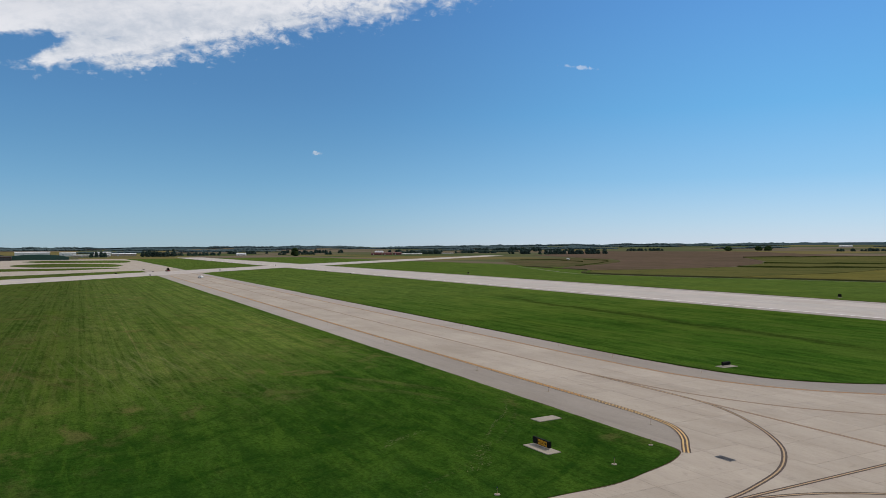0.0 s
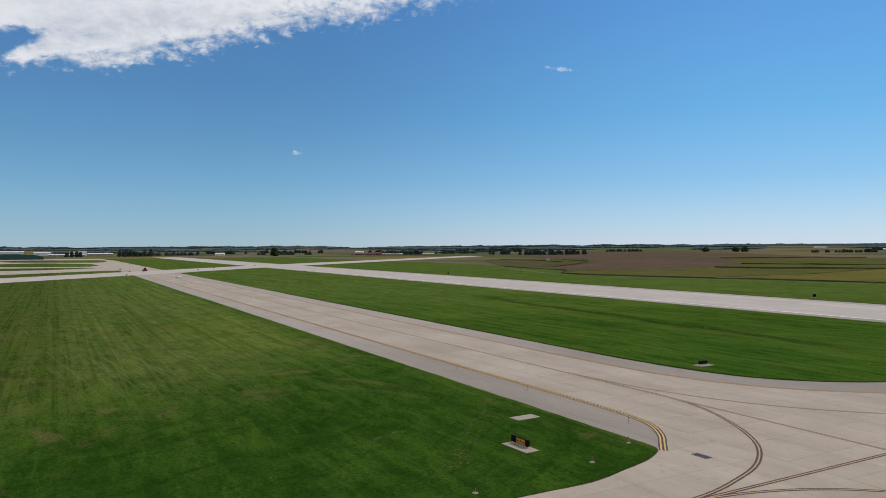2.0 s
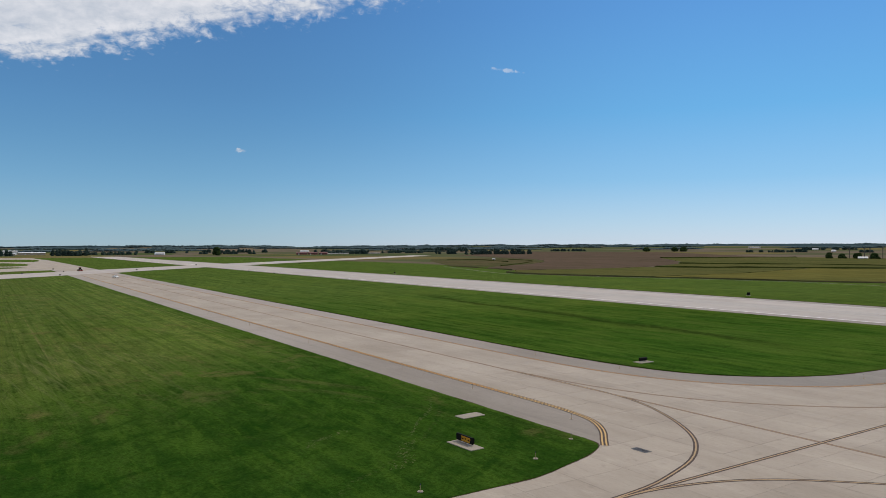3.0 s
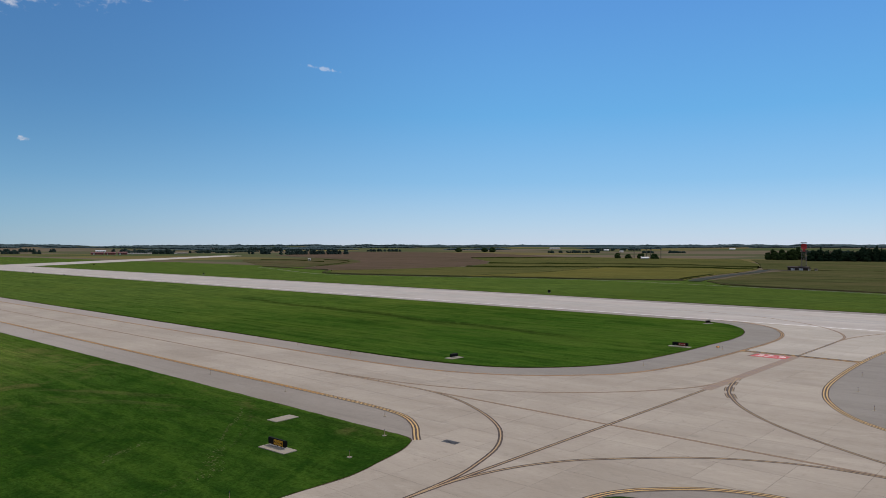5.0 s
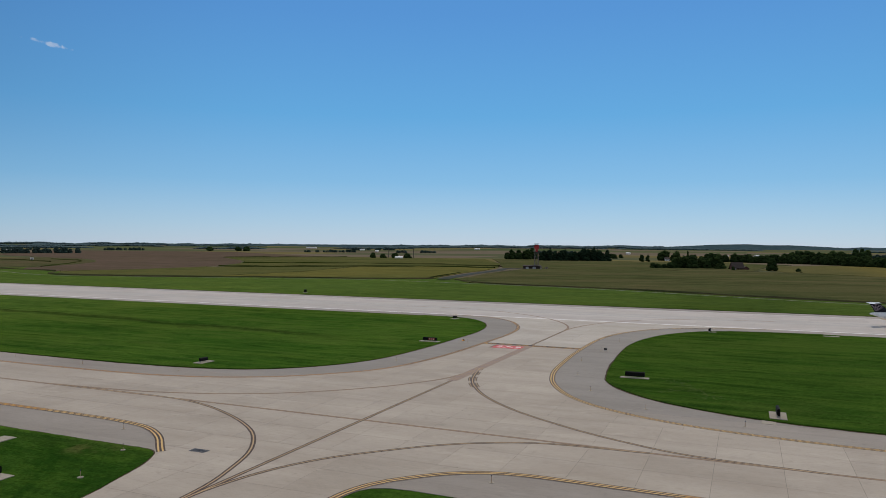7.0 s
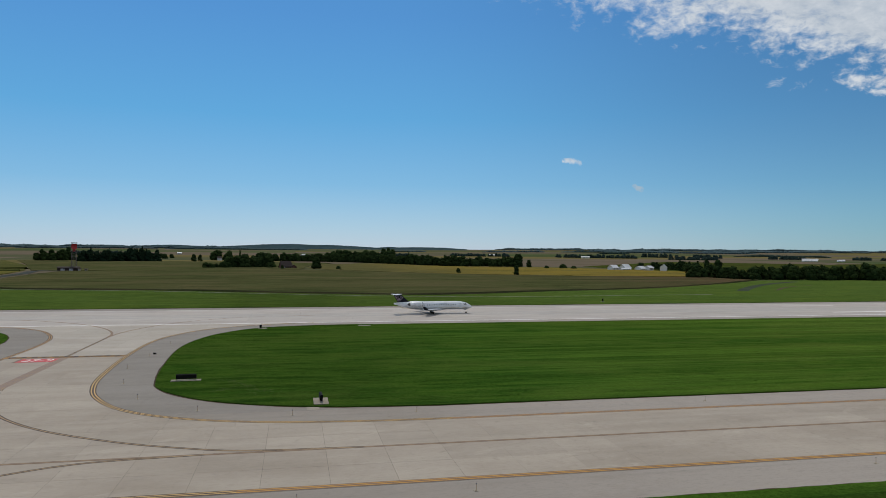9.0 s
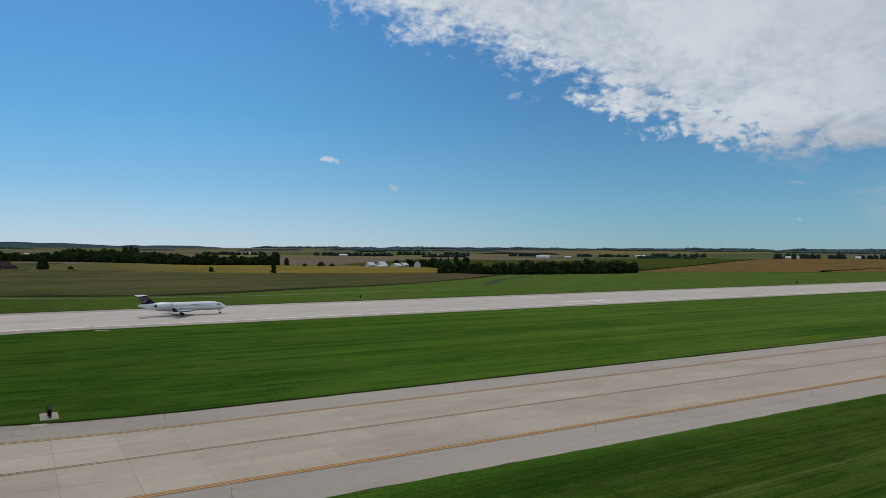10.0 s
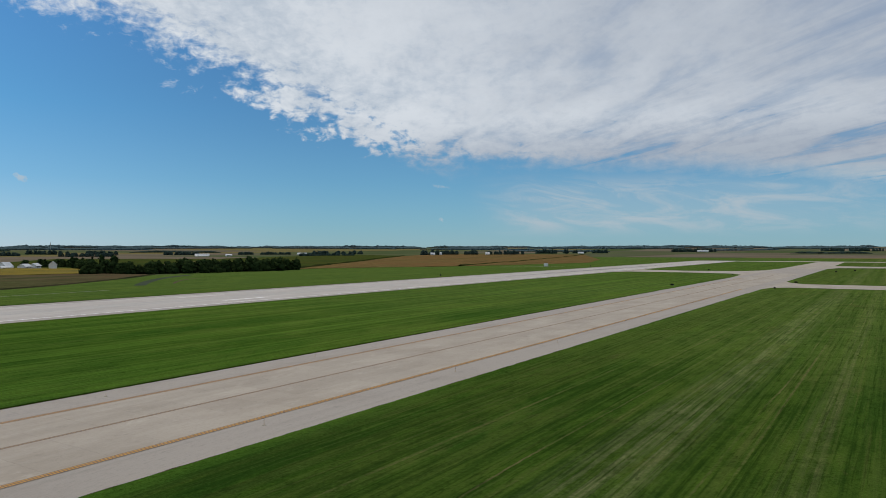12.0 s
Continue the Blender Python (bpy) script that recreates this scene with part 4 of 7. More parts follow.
field([(-502, 399), (-484, 470), (-500, 575), (-566, 703), (-646, 803), (-856, 1014), (-766, 1256), (-1400, 1700), (-1900, 1500), (-1400, 950), (-1056, 826), (-900, 765), (-764, 672), (-652, 545), (-592, 442), (-560, 414)], 0.5, M_STUBBLE, "pinkish brown ripe field running back to the skyline", 90)
field([(-645, 428), (-900, 560), (-1017, 636), (-1050, 818), (-900, 758), (-760, 665), (-648, 538), (-600, 440)], 0.35, M_SCRUB, "rough weedy olive ground beside the brown field", 60)
field([(-249, 754), (-232, 704), (-150, 704), (0, 741), (12, 760), (8, 797), (32, 996), (56, 1060), (-50, 1150), (-432, 1250), (-299, 899), (-255, 766)], 1.2, M_CORN, "dull tan crop field before the far woods", 70)
field([(500, 484), (579, 454), (649, 407), (730, 382), (905, 346), (1150, 420), (1900, 740), (1900, 1200), (1416, 1010), (803, 656)], 0.8, M_SOY_RED, "russet and gold soybean field on a gentle rise", 80)
field([(480, 490), (500, 494), (803, 662), (1416, 1016), (1560, 1300), (900, 1050), (560, 760), (440, 600)], 0.9, M_PASTURE, "green-brown field above a dark terrace line", 80)
field([(400, 662), (438, 606), (556, 764), (880, 1050), (700, 1250), (380, 900), (366, 756)], 0.7, M_PASTURE, "dull green field behind the farmstead and woods", 80)


def terrace(points, width, label, material=None):
    """A dark grassed bank between strips of crop."""
    bm = bmesh.new()
    line = curve(points, 20)
    h = 0.6 + width * 0.11
    prev = None
    for k, q in enumerate(line):
        d = (line[min(k + 1, len(line) - 1)] - line[max(k - 1, 0)]).normalized()
        nrm = Vector((-d.y, d.x))
        z = rolled(q.x, q.y)
        a, b, c = q - nrm * width / 2, q, q + nrm * width / 2
        row = [bm.verts.new((a.x, a.y, z - 0.2)), bm.verts.new((b.x, b.y, z + h * random.uniform(0.8, 1.4))), bm.verts.new((c.x, c.y, z - 0.2))]
        if prev:
            bm.faces.new((prev[0], row[0], row[1], prev[1]))
            bm.faces.new((prev[1], row[1], row[2], prev[2]))
        prev = row
    solid("terrace_bank", bm, material or M_VERGE, label, "bank", "", "stuff")


terrace([(500, 489), (650, 572), (803, 659), (1100, 840), (1416, 1013)], 9, "dark weedy terrace bank between crop strips")
terrace([(667, 402), (820, 436), (988, 478), (1400, 590), (1900, 742)], 8, "dark weedy terrace bank across the russet field")
terrace([(-495, 581), (-440, 584), (-376, 658), (-300, 695), (-238, 695)], 7, "dark weedy bank between soybean strips")
terrace([(-562, 701), (-500, 742), (-446, 778), (-354, 786), (-254, 758)], 8, "dark weedy bank across the olive strip")
terrace([(-852, 1012), (-800, 1120), (-745, 1252)], 9, "dark weedy bank at the back of the olive strip")
terrace([(-196, 440), (-204, 480), (-216, 545)], 2.5, "rank dark verge beside the gravel lane")
terrace([(-645, 426), (-560, 408), (-498, 396), (-442, 350), (-358, 363), (-300, 389), (-235, 407), (-190, 432)], 1.6, "rank weedy verge along the field edge", M_SCRUB)
terrace([(-172, 426), (-134, 389), (-70, 375), (12, 340), (66, 326), (128, 348), (196, 370), (286, 428), (336, 470)], 1.2, "rank weedy verge along the corn", M_SCRUB)


terrace([(-968, 636), (-900, 650), (-835, 628), (-770, 604)], 5, "dark weedy strip in the rough ground")
terrace([(-905, 712), (-800, 672), (-690, 566), (-610, 470)], 4, "dark weedy strip between rough ground and crop")


def track(points, width, label, z=0.05, material=None):
    bm = bmesh.new()
    line = curve(points, 12)
    ribbon(bm, line, width, 0)
    for v in bm.verts:
        v.co.z = rolled(v.co.x, v.co.y) + z
    solid("perimeter_track", bm, material or M_TRACK, label, "track", "", "structure")


track([(-640, 416), (-542, 378), (-442, 343), (-391, 352), (-324, 370), (-234, 398), (-134, 385), (-70, 368), (12, 330), (50, 316), (90, 309), (150, 311), (200, 314)], 1.4, "pale gravel perimeter track along the fields")
track([(258, 344), (280, 368), (303, 386), (318, 392)], 1.8, "pale worn end of a track beside the swale", 0.05, M_STUBBLE)
track([(660, 350), (703, 316), (715, 300)], 4, "pale gravel track to a small white hut")
bm = bmesh.new()
ribbon(bm, curve([(234, 340), (252, 362), (287, 399), (318, 424), (348, 444)], 10), 6.0, 0.0)
for v in bm.verts:
    v.co.z = rolled(v.co.x, v.co.y) + 0.05
solid("drainage_swale", bm, M_SWALE, "grey bare strip of a drainage swale in the grass", "swale", "", "structure")


# ---- pavement ----
YN, YC, YF = 63.1, 75.05, 86.0           # taxiway: near edge line, centre line, far edge line
CX0, CXC, CX1 = -52.5, -41.6, -30.2      # link taxiway: edge lines and centre line
RW0, RW1 = 205.3, 251.0                  # runway edge lines

left_high = curve([(-125, YF + 0.5), (-108, 86.6), (-92.6, 87.2), (-84, 88.3), (-75.6, 90.8), (-67.6, 95.4), (-61, 102), (-57.2, 107.5), (-54.9, 115), (-53.2, 128), (-52.6, 146), (-52.5, 163), (-53.9, 176), (-57.7, 187), (-63, 195.5), (-72, 202.5), (-86, RW0)])
right_high = curve([(20, YF + 0.5), (9, 86.9), (-2.3, 88.4), (-10.2, 90.9), (-16.8, 94.7), (-21.4, 99.2), (-25, 105.3), (-27.4, 112.1), (-29.1, 122.8), (-30.2, 145), (-29.6, 167), (-26.3, 181), (-19.5, 192.5), (-8, 200.5), (8, RW0)])
left_low = curve([(-80, YN - 0.5), (-72, 62.5), (-66.9, 62.2), (-62.3, 61.3), (-58.4, 59), (-55.4, 56.2), (-53.8, 54.7)])
right_low = curve([(-4, YN - 0.5), (-12, 62.6), (-17.6, 62.5), (-21, 61.8), (-24.1, 60.2), (-26.9, 57.6), (-29.1, 54.6), (-30.2, 50), (-30.5, 40), (-30.6, 20)])

taxiway = thing("taxiway", "pale jointed concrete taxiway with a crossing link to the runway", "taxiway", kind="structure")

# shoulders
bm = bmesh.new()
slab(bm, rect(-1400, 55.1, 760, 93.5), -0.024)
solid("taxiway_shoulder", bm, M_SHO, "grey paved shoulder along the taxiway", "shoulder", "", "structure")
bm = bmesh.new()
isle_l = curve([(-125, 93.4), (-101, 93.6), (-84.2, 95.4), (-74.5, 99), (-67, 106.4), (-62.5, 116), (-60.7, 130), (-60.3, 150), (-60.6, 167), (-63.3, 179.6), (-68.5, 190), (-76.5, 197.0), (-90, 199.2)])
isle_r = curve([(20, 93.4), (6, 94.6), (-4, 97.6), (-11.5, 102), (-16.6, 107.6), (-19.2, 112.4), (-20.2, 117), (-21.6, 130), (-22.6, 155), (-20.4, 172), (-15.5, 184.5), (-7.5, 193.4), (4, 197.4), (18, 199.0)])
slab(bm, [tuple(q) for q in isle_l] + [tuple(q) for q in reversed(isle_r)], -0.020)
solid("link_shoulder", bm, M_SHO_LINK, "grey paved shoulder round the link taxiway", "shoulder", "", "structure")
bm = bmesh.new()
slab(bm, [(-80, 55.4)] + [tuple(q) for q in curve([(-57, 55.3), (-54, 54.6), (-52, 51.3), (-50.7, 47.1), (-49.6, 43), (-49.4, 38), (-49.4, 10), (-49.4, -90)], 3)]
     + [(-23.5, -90)] + [tuple(q) for q in curve([(-23.5, 10), (-31.5, 46), (-30.9, 50.6), (-28.9, 54.2), (-25.6, 55.1), (-18, 55.4)], 2)], -0.018)
solid("apron_link_shoulder", bm, M_SHO, "grey pavement edge of the link towards the apron", "shoulder", "", "structure")
bm = bmesh.new()
slab(bm, rect(-1750, 198.2, 1150, 259.9), -0.016)
runway_shoulder = solid("runway_shoulder", bm, M_SHO, "grey paved shoulder along the runway", "shoulder", "", "structure")



def turf_lip(line, side, label):
    """The raised, ragged edge of the sward where it meets the pavement."""
    pts = [Vector(q_) for q_ in line]
    bm = bmesh.new()
    prev = None
    for k, q_ in enumerate(pts):
        d = (pts[min(k + 1, len(pts) - 1)] - pts[max(k - 1, 0)]).normalized()
        nrm = Vector((-d.y, d.x)) * side
        wob = random.uniform(-0.025, 0.025)
        h = random.uniform(0.06, 0.09) + 0.09 * max(0.0, nrm.y)
        row = [bm.verts.new((*(q_ + nrm * o), z)) for o, z in ((wob - 0.06, -0.05), (wob, h - 0.02), (wob + 0.35, h), (1.6, -0.07))]
        if prev:
            for j in range(3):
                bm.faces.new((prev[j], row[j], row[j + 1], prev[j + 1]))
        prev = row
    bmesh.ops.recalc_face_normals(bm, faces=bm.faces[:])
    solid("turf_edge", bm, M_GRASS, label, "turf edge", "", "stuff")
    # dark washed-out soil along the foot of the turf
    bm = bmesh.new()
    prev = None
    for k, q_ in enumerate(pts):
        d = (pts[min(k + 1, len(pts) - 1)] - pts[max(k - 1, 0)]).normalized()
        nrm = Vector((-d.y, d.x)) * side
        out = -0.22 - 0.20 * noise.noise(Vector((q_.x * 0.35, q_.y * 0.35, 1.7))) - random.uniform(0.0, 0.06)
        row = [bm.verts.new((*(q_ + nrm * o), z)) for o, z in ((out, -0.008), (-0.03, 0.012))]
        if prev:
            bm.faces.new((prev[0], row[0], row[1], prev[1]))
        prev = row
    bmesh.ops.recalc_face_normals(bm, faces=bm.faces[:])
    solid("soil_edge", bm, M_SOIL, "dark crumbly soil at the foot of the turf", "soil", "", "stuff")


def even(x0, x1, y, step=0.7):
    n_ = int(abs(x1 - x0) / step)
    return [(x0 + (x1 - x0) * k / n_, y) for k in range(n_ + 1)]


turf_lip(isle_l, 1, "ragged raised turf edge along the shoulder")
turf_lip(isle_r, -1, "ragged raised turf edge along the shoulder")
turf_lip(even(-330, -125, 93.45), 1, "ragged raised turf edge along the shoulder")
turf_lip(even(20, 330, 93.45), 1, "ragged raised turf edge along the shoulder")
turf_lip(even(-330, -57, 55.15), -1, "ragged raised turf edge along the shoulder")
turf_lip(even(-18, 330, 55.15), -1, "ragged raised turf edge along the shoulder")
turf_lip(even(-400, -90, 198.2, 2), -1, "ragged raised turf edge along the runway")
turf_lip(even(18, 420, 198.2, 2), -1, "ragged raised turf edge along the runway")
turf_lip(even(-400, 420, 259.9, 2), 1, "ragged raised turf edge beyond the runway")
turf_lip(curve([(-57, 55.3), (-54, 54.6), (-52, 51.3), (-50.7, 47.1), (-49.6, 43), (-49.4, 38), (-49.4, 10)], 0.8), -1, "ragged raised turf edge along the link")

# joints show as dark seal between the panels
bm = bmesh.new()
slab(bm, rect(-760, YN - 0.5, 600, YF + 0.5), -0.012)
part("joint_seal", bm, M_SEAL, taxiway)
high_outline = [tuple(q) for q in left_high] + [tuple(q) for q in reversed(right_high)]
low_outline = [tuple(q) for q in left_low] + [tuple(q) for q in curve([(-53.4, 54.2), (-51.9, 51.2), (-50.6, 47), (-49.5, 43), (-49.3, 38), (-49.3, 10), (-49.3, -80)], 3)] + [(-30.6, -80)] + [tuple(q) for q in reversed(right_low)]
for outline in (high_outline, low_outline):
    bm = bmesh.new()
    slab(bm, outline, -0.008)
    part("joint_seal", bm, M_SEAL, taxiway)


# ---- runway ----
runway = thing("runway", "long pale concrete runway with worn white markings", "runway", kind="structure")
bm = bmesh.new()
xs = [-1750 + 15.24 * k for k in range(191)]
ys = [RW0 - 0.6, 212.9, 220.6, 228.2, 235.8, 243.4, RW1 + 0.6]
for a, b in zip(xs, xs[1:]):
    for c, d in zip(ys, ys[1:]):
        if -380 < (a + b) / 2 < 360:
            continue
        bm.faces.new([bm.verts.new((x, y, 0.004)) for x, y in rect(a + 0.012, c + 0.012, b - 0.012, d - 0.012)])
part("runway_panels", bm, M_RUN, runway)["kind"] = "stuff"
bm = bmesh.new()
slab(bm, rect(-1750, RW0 - 0.6, 1150, RW1 + 0.6), -0.002)
part("joint_seal", bm, M_SEAL, runway)
for y in (RW0, RW1):
    bm = bmesh.new()
    ribbon(bm, even(-1750, 1150, y, 15), 0.9, 0.009)
    part("edge_line", bm, M_WHT if y == RW0 else M_OLDWHT, runway, "worn white runway edge line")
for x in (184, 640, -900):
    for y in (215.8, 242.6):
        bm = bmesh.new()
        ribbon(bm, [(x, y), (x + 22.9, y)], 1.9, 0.009)
        part("touchdown_bar", bm, M_WHT if y < 228 else M_OLDWHT, runway, "white touchdown zone bar")
bm = bmesh.new()
for off, wd in ((-4.2, 1.6), (-2.4, 1.1), (2.6, 1.4), (4.4, 1.0), (0.4, 0.8)):
    ribbon(bm, [(-1600, 228.2 + off), (1100, 228.2 + off)], wd, 0.0065)
part("tyre_marks", bm, M_RUB, runway, "long grey tyre rubber streaks")["kind"] = "stuff"
bm = bmesh.new()
for k in range(26):
    x0 = random.uniform(430, 700)
    ribbon(bm, [(x0, 228.2 + random.gauss(0, 3.4)), (x0 + random.uniform(120, 330), 228.2 + random.gauss(0, 3.4))], random.uniform(0.3, 0.9), 0.0068 + 0.0002 * k / 26)
part("touchdown_rubber", bm, M_RUB2, runway, "dark tyre rubber of the touchdown zone")["kind"] = "stuff"


# ---- crosswind runway and the far taxiways ----
def pavement(name, outline, z, label, material=None):
    bm = bmesh.new()
    slab(bm, outline, z, 0.15)
    return solid(name, bm, material or M_CON_FAR, label, "pavement", "", "structure")


cross = lambda y, s: (-600 - 0.966 * (y + 14) + s, y)
cross_south = lambda y, s: (-572 - 1.08 * (y + 14) + s, y)
pavement("crosswind_runway", [cross_south(-700, -43), cross_south(-700, 43), cross_south(60, 43), cross(200, 43), cross(900, 43), cross(900, -43), cross(200, -43), cross_south(60, -43)], 0.012, "pale concrete runway crossing at an angle", M_RUN)
pavement("far_taxiway_1", [(-660, 93), (-652, 104), (-636, 93)], 0.016, "pale concrete fillet of the far junction")
pavement("far_taxiway_2", [(-762, 93), (-745, 54), (-736, 36), (-695, -10), (-657, -52), (-606, -112), (-556, -172), (-700, -300), (-1620, -300), (-1620, 84), (-1290, 93)], 0.020, "pale concrete taxiways beside the crosswind runway")


def verge(outline, label):
    bm = bmesh.new()
    slab(bm, [tuple(q) for q in curve(outline + outline[:1], 8)[:-1]], 0.06, 0.2)
    solid("grass_island", bm, M_GRASS, label, "grass island", "", "structure")


verge([(-790, -63), (-796, -11), (-828, 25), (-843, 40), (-875, 29), (-877, -12), (-892, -71), (-900, -92), (-800, -88)], "narrow mown grass island between taxiways")
verge([(-982, 51), (-920, 34), (-932, -13), (-960, -54), (-1054, -77), (-1137, -64), (-1167, -16), (-1083, 40)], "broad mown grass island between taxiways")
verge([(-1267, -56), (-1220, 0), (-1183, 59), (-1300, 78), (-1412, 70), (-1450, 10), (-1472, -52), (-1380, -84)], "farthest mown grass island before the hangars")
pavement("far_taxiway_4", [(367, 55.4), (385, 53), (392, 45), (392, -300), (434, -300), (431, 43), (445, 51), (461, 55.4)], 0.012, "pale concrete taxiway leaving towards the apron")
pavement("far_taxiway_5", [(499, 93), (561, 97), (582, 108), (590, 142), (588, 190), (572, 198), (655, 198), (640, 185), (632, 151), (645, 112), (675, 98), (747, 93)], 0.012, "pale concrete taxiway linking to the runway")
pavement("far_taxiway_6", [(745, 55), (790, 48), (800, 10), (800, -300), (860, -300), (860, 30), (880, 93), (760, 93)], 0.016, "pale concrete taxiway leaving at the far end")
pavement("far_taxiway_7", [(1100, -260), (1150, -260), (1150, 197), (1106, 197)], 0.016, "pale concrete taxiway at the runway end")
pavement("far_taxiway_8", [(755, 55.3), (1120, 60), (1120, 92), (755, 93.1)], 0.012, "pale concrete taxiway to the runway end")

edge_pairs = []          # each line lies a hair over the one before it


def painted(lines, kind, label="", paint=None, band=None):
    """Yellow taxiway paint on a black band: a single centre line or a double edge line."""
    name = "centre_line" if kind == "centre" else "edge_line"
    for line in lines:
        edge_pairs.append(line)
        lift = 0.00022 * len(edge_pairs)
        bm = bmesh.new()
        ribbon(bm, line, 0.56 if kind == "centre" else 0.92, 0.0038 + lift)
        part("black_band", bm, band or M_BLK, taxiway)
        for shift in ((0,) if kind == "centre" else (-0.2, 0.2)):
            bm = bmesh.new()
            ribbon(bm, line, 0.16 if kind == "centre" else 0.18, 0.0115 + lift * 0.3, shift)
            part(name, bm, paint or (M_PALEYEL if kind == "centre" else M_YEL), taxiway, label or "worn yellow taxiway line")


straight = lambda x0, x1, y: even(x0, x1, y, 12)
painted([straight(-700, 560, YC)], "centre", "", None, M_BROWNBAND)
painted([straight(-590, -80, YN), straight(-4, 365, YN)], "edge", "", None, M_BROWNBAND)
painted([straight(-640, -125, YF), straight(20, 500, YF)], "edge", "old orange-brown taxiway edge line", M_OLDYEL, M_BROWNBAND)


def inward(line, d):
    out = []
    for k, q in enumerate(line):
        v = (line[min(k + 1, len(line) - 1)] - line[max(k - 1, 0)]).normalized()
        out.append(q + Vector((-v.y, v.x)) * d)
    return out


cut_at = next(k for k, q in enumerate(left_high) if q.y > 112)
painted([inward(left_high, -0.5)[:cut_at + 1]], "edge", "old orange-brown taxiway edge line", M_OLDYEL, M_BROWNBAND)
painted([inward(left_high, -0.5)[cut_at:]], "edge", "old orange-brown line on a dark band", M_OLDYEL, M_BLK)
painted([inward(right_high, 0.5), inward(left_low, 0.5), inward(right_low, -0.5)], "edge", "pale yellow double taxiway edge line", M_CREAM)
painted([
    curve([(CXC, 178), (-42.6, 186), (-46.5, 196), (-54, 207), (-64, 216), (-77, 223.5), (-92, 227.3), (-110, 228)]),
    curve([(CXC, 178), (-40.6, 187), (-37, 199), (-30, 211), (-22, 219), (-10, 225), (8, 228)]),
    curve([(-96, YC), (-80.2, 76.4), (-69.8, 79), (-61.9, 82.6), (-55.3, 87.5), (-49.6, 93.5), (-45.9, 99), (-43.0, 105), (CXC, 114)]),
], "centre", "faded brown taxiway line", None, M_BROWNBAND)
painted([
    [(CXC, -70), (CXC, 103)],
    [(CXC, 148), (CXC, 178)],
    curve([(-92, YC), (-83.6, 75.2), (-71.1, 75.0), (-63.9, 73.4), (-56.8, 70.0), (-51.3, 66.2), (-47.9, 62.6), (-45.2, 58.3), (-43.3, 53.0), (-42.2, 48.6), (CXC, 42)]),
    curve([(CXC, 116), (-40.8, 112.2), (-39.2, 106), (-37.2, 101.2), (-33, 94.4), (-26.7, 87.8), (-18.4, 81.9), (-11, 78.1), (-4, 75.8), (8, YC)]),
    curve([(CXC, 40), (-41.5, 47.7), (-40, 54.3), (-37.4, 59.6), (-33.8, 64), (-29, 68.8), (-24.2, 72), (-18.4, 74.2), (-8, YC)]),
], "centre", "dull yellow taxiway line on a black band", M_LINEYEL)

# dashes that flank the centre line before the holding position
bm = bmesh.new()
ribbon(bm, [(CXC, 103), (CXC, 145.5)], 1.7, 0.0100)
part("black_band", bm, M_OLDBAND, taxiway)
for side in (-0.5, 0.0, 0.5):
    bm = bmesh.new()
    for k in range(12):
        ribbon(bm, [(CXC + side, 103.5 + k * 3.6), (CXC + side, 106.2 + k * 3.6)], 0.15, 0.0145)
    part("flanking_dashes", bm, M_PALEYEL, taxiway, "faded yellow dashes beside the centre line")

turn_out = curve([(CXC, 116), (-40.8, 112.2), (-39.2, 106), (-37.2, 101.2), (-34.6, 96.8)])
for side in (-0.5, 0.5):
    bm = bmesh.new()
    for k in range(0, len(turn_out) - 2, 3):
        ribbon(bm, turn_out[k:k + 3], 0.4, 0.0090, side)
    part("black_band", bm, M_BLK, taxiway)
    bm = bmesh.new()
    for k in range(0, len(turn_out) - 2, 3):
        ribbon(bm, turn_out[k:k + 3], 0.15, 0.0130, side)
    part("flanking_dashes", bm, M_PALEYEL, taxiway, "faded yellow dashes beside the turning line")

# holding position: two solid and two dashed bars, and the painted red sign before it
bm = bmesh.new()
ribbon(bm, [(CX0, 146.9), (CX1, 146.9)], 2.1, 0.0104)
part("black_band", bm, M_BLK, taxiway)
for y in (146.1, 146.6):
    bm = bmesh.new()
    ribbon(bm, [(CX0 + 0.3, y), (CX1 - 0.3, y)], 0.17, 0.0150)
    part("holding_line", bm, M_YEL, taxiway, "solid yellow runway holding line")
for y in (147.1, 147.6):
    bm = bmesh.new()
    for k in range(12):
        ribbon(bm, [(CX0 + 0.3 + k * 1.83, y), (CX0 + 1.21 + k * 1.83, y)], 0.17, 0.0150)
    part("holding_line", bm, M_YEL, taxiway, "dashed yellow runway holding line")
bm = bmesh.new()
ribbon(bm, [(-48.9, 143.0), (-41.9, 143.0)], 4.5, 0.0085)
part("black_band", bm, M_BROWNBAND, taxiway)
bm = bmesh.new()
ribbon(bm, [(-48.4, 143.0), (-42.1, 143.0)], 4.1, 0.0110)
red = part("painted_sign", bm, M_RED, taxiway, "red painted holding sign with white numbers")


def lettering(text, size, material, parent, m, name="lettering", depth=0.004, width=1.0):
    """Letters in the built-in font as a mesh."""
    cu = bpy.data.curves.new("letters", "FONT")
    cu.body, cu.size, cu.align_x, cu.align_y, cu.extrude = text, size, "CENTER", "CENTER", depth
    tmp = bpy.data.objects.new("letters", cu)
    scene.collection.objects.link(tmp)
    bpy.context.view_layer.update()
    me = bpy.data.meshes.new_from_object(tmp.evaluated_get(bpy.context.evaluated_depsgraph_get()))
    bpy.data.objects.remove(tmp)
    me.transform(m @ Matrix.Diagonal((width, 1, 1, 1)))
    me.materials.clear()
    me.materials.append(material)
    ob = new(name, me)
    ob.parent = parent
    return ob


lettering("27-9", 3.7, M_WHT, red, Matrix.Translation((-45.2, 143.0, 0.0140)), "numerals", 0.002, 0.78)


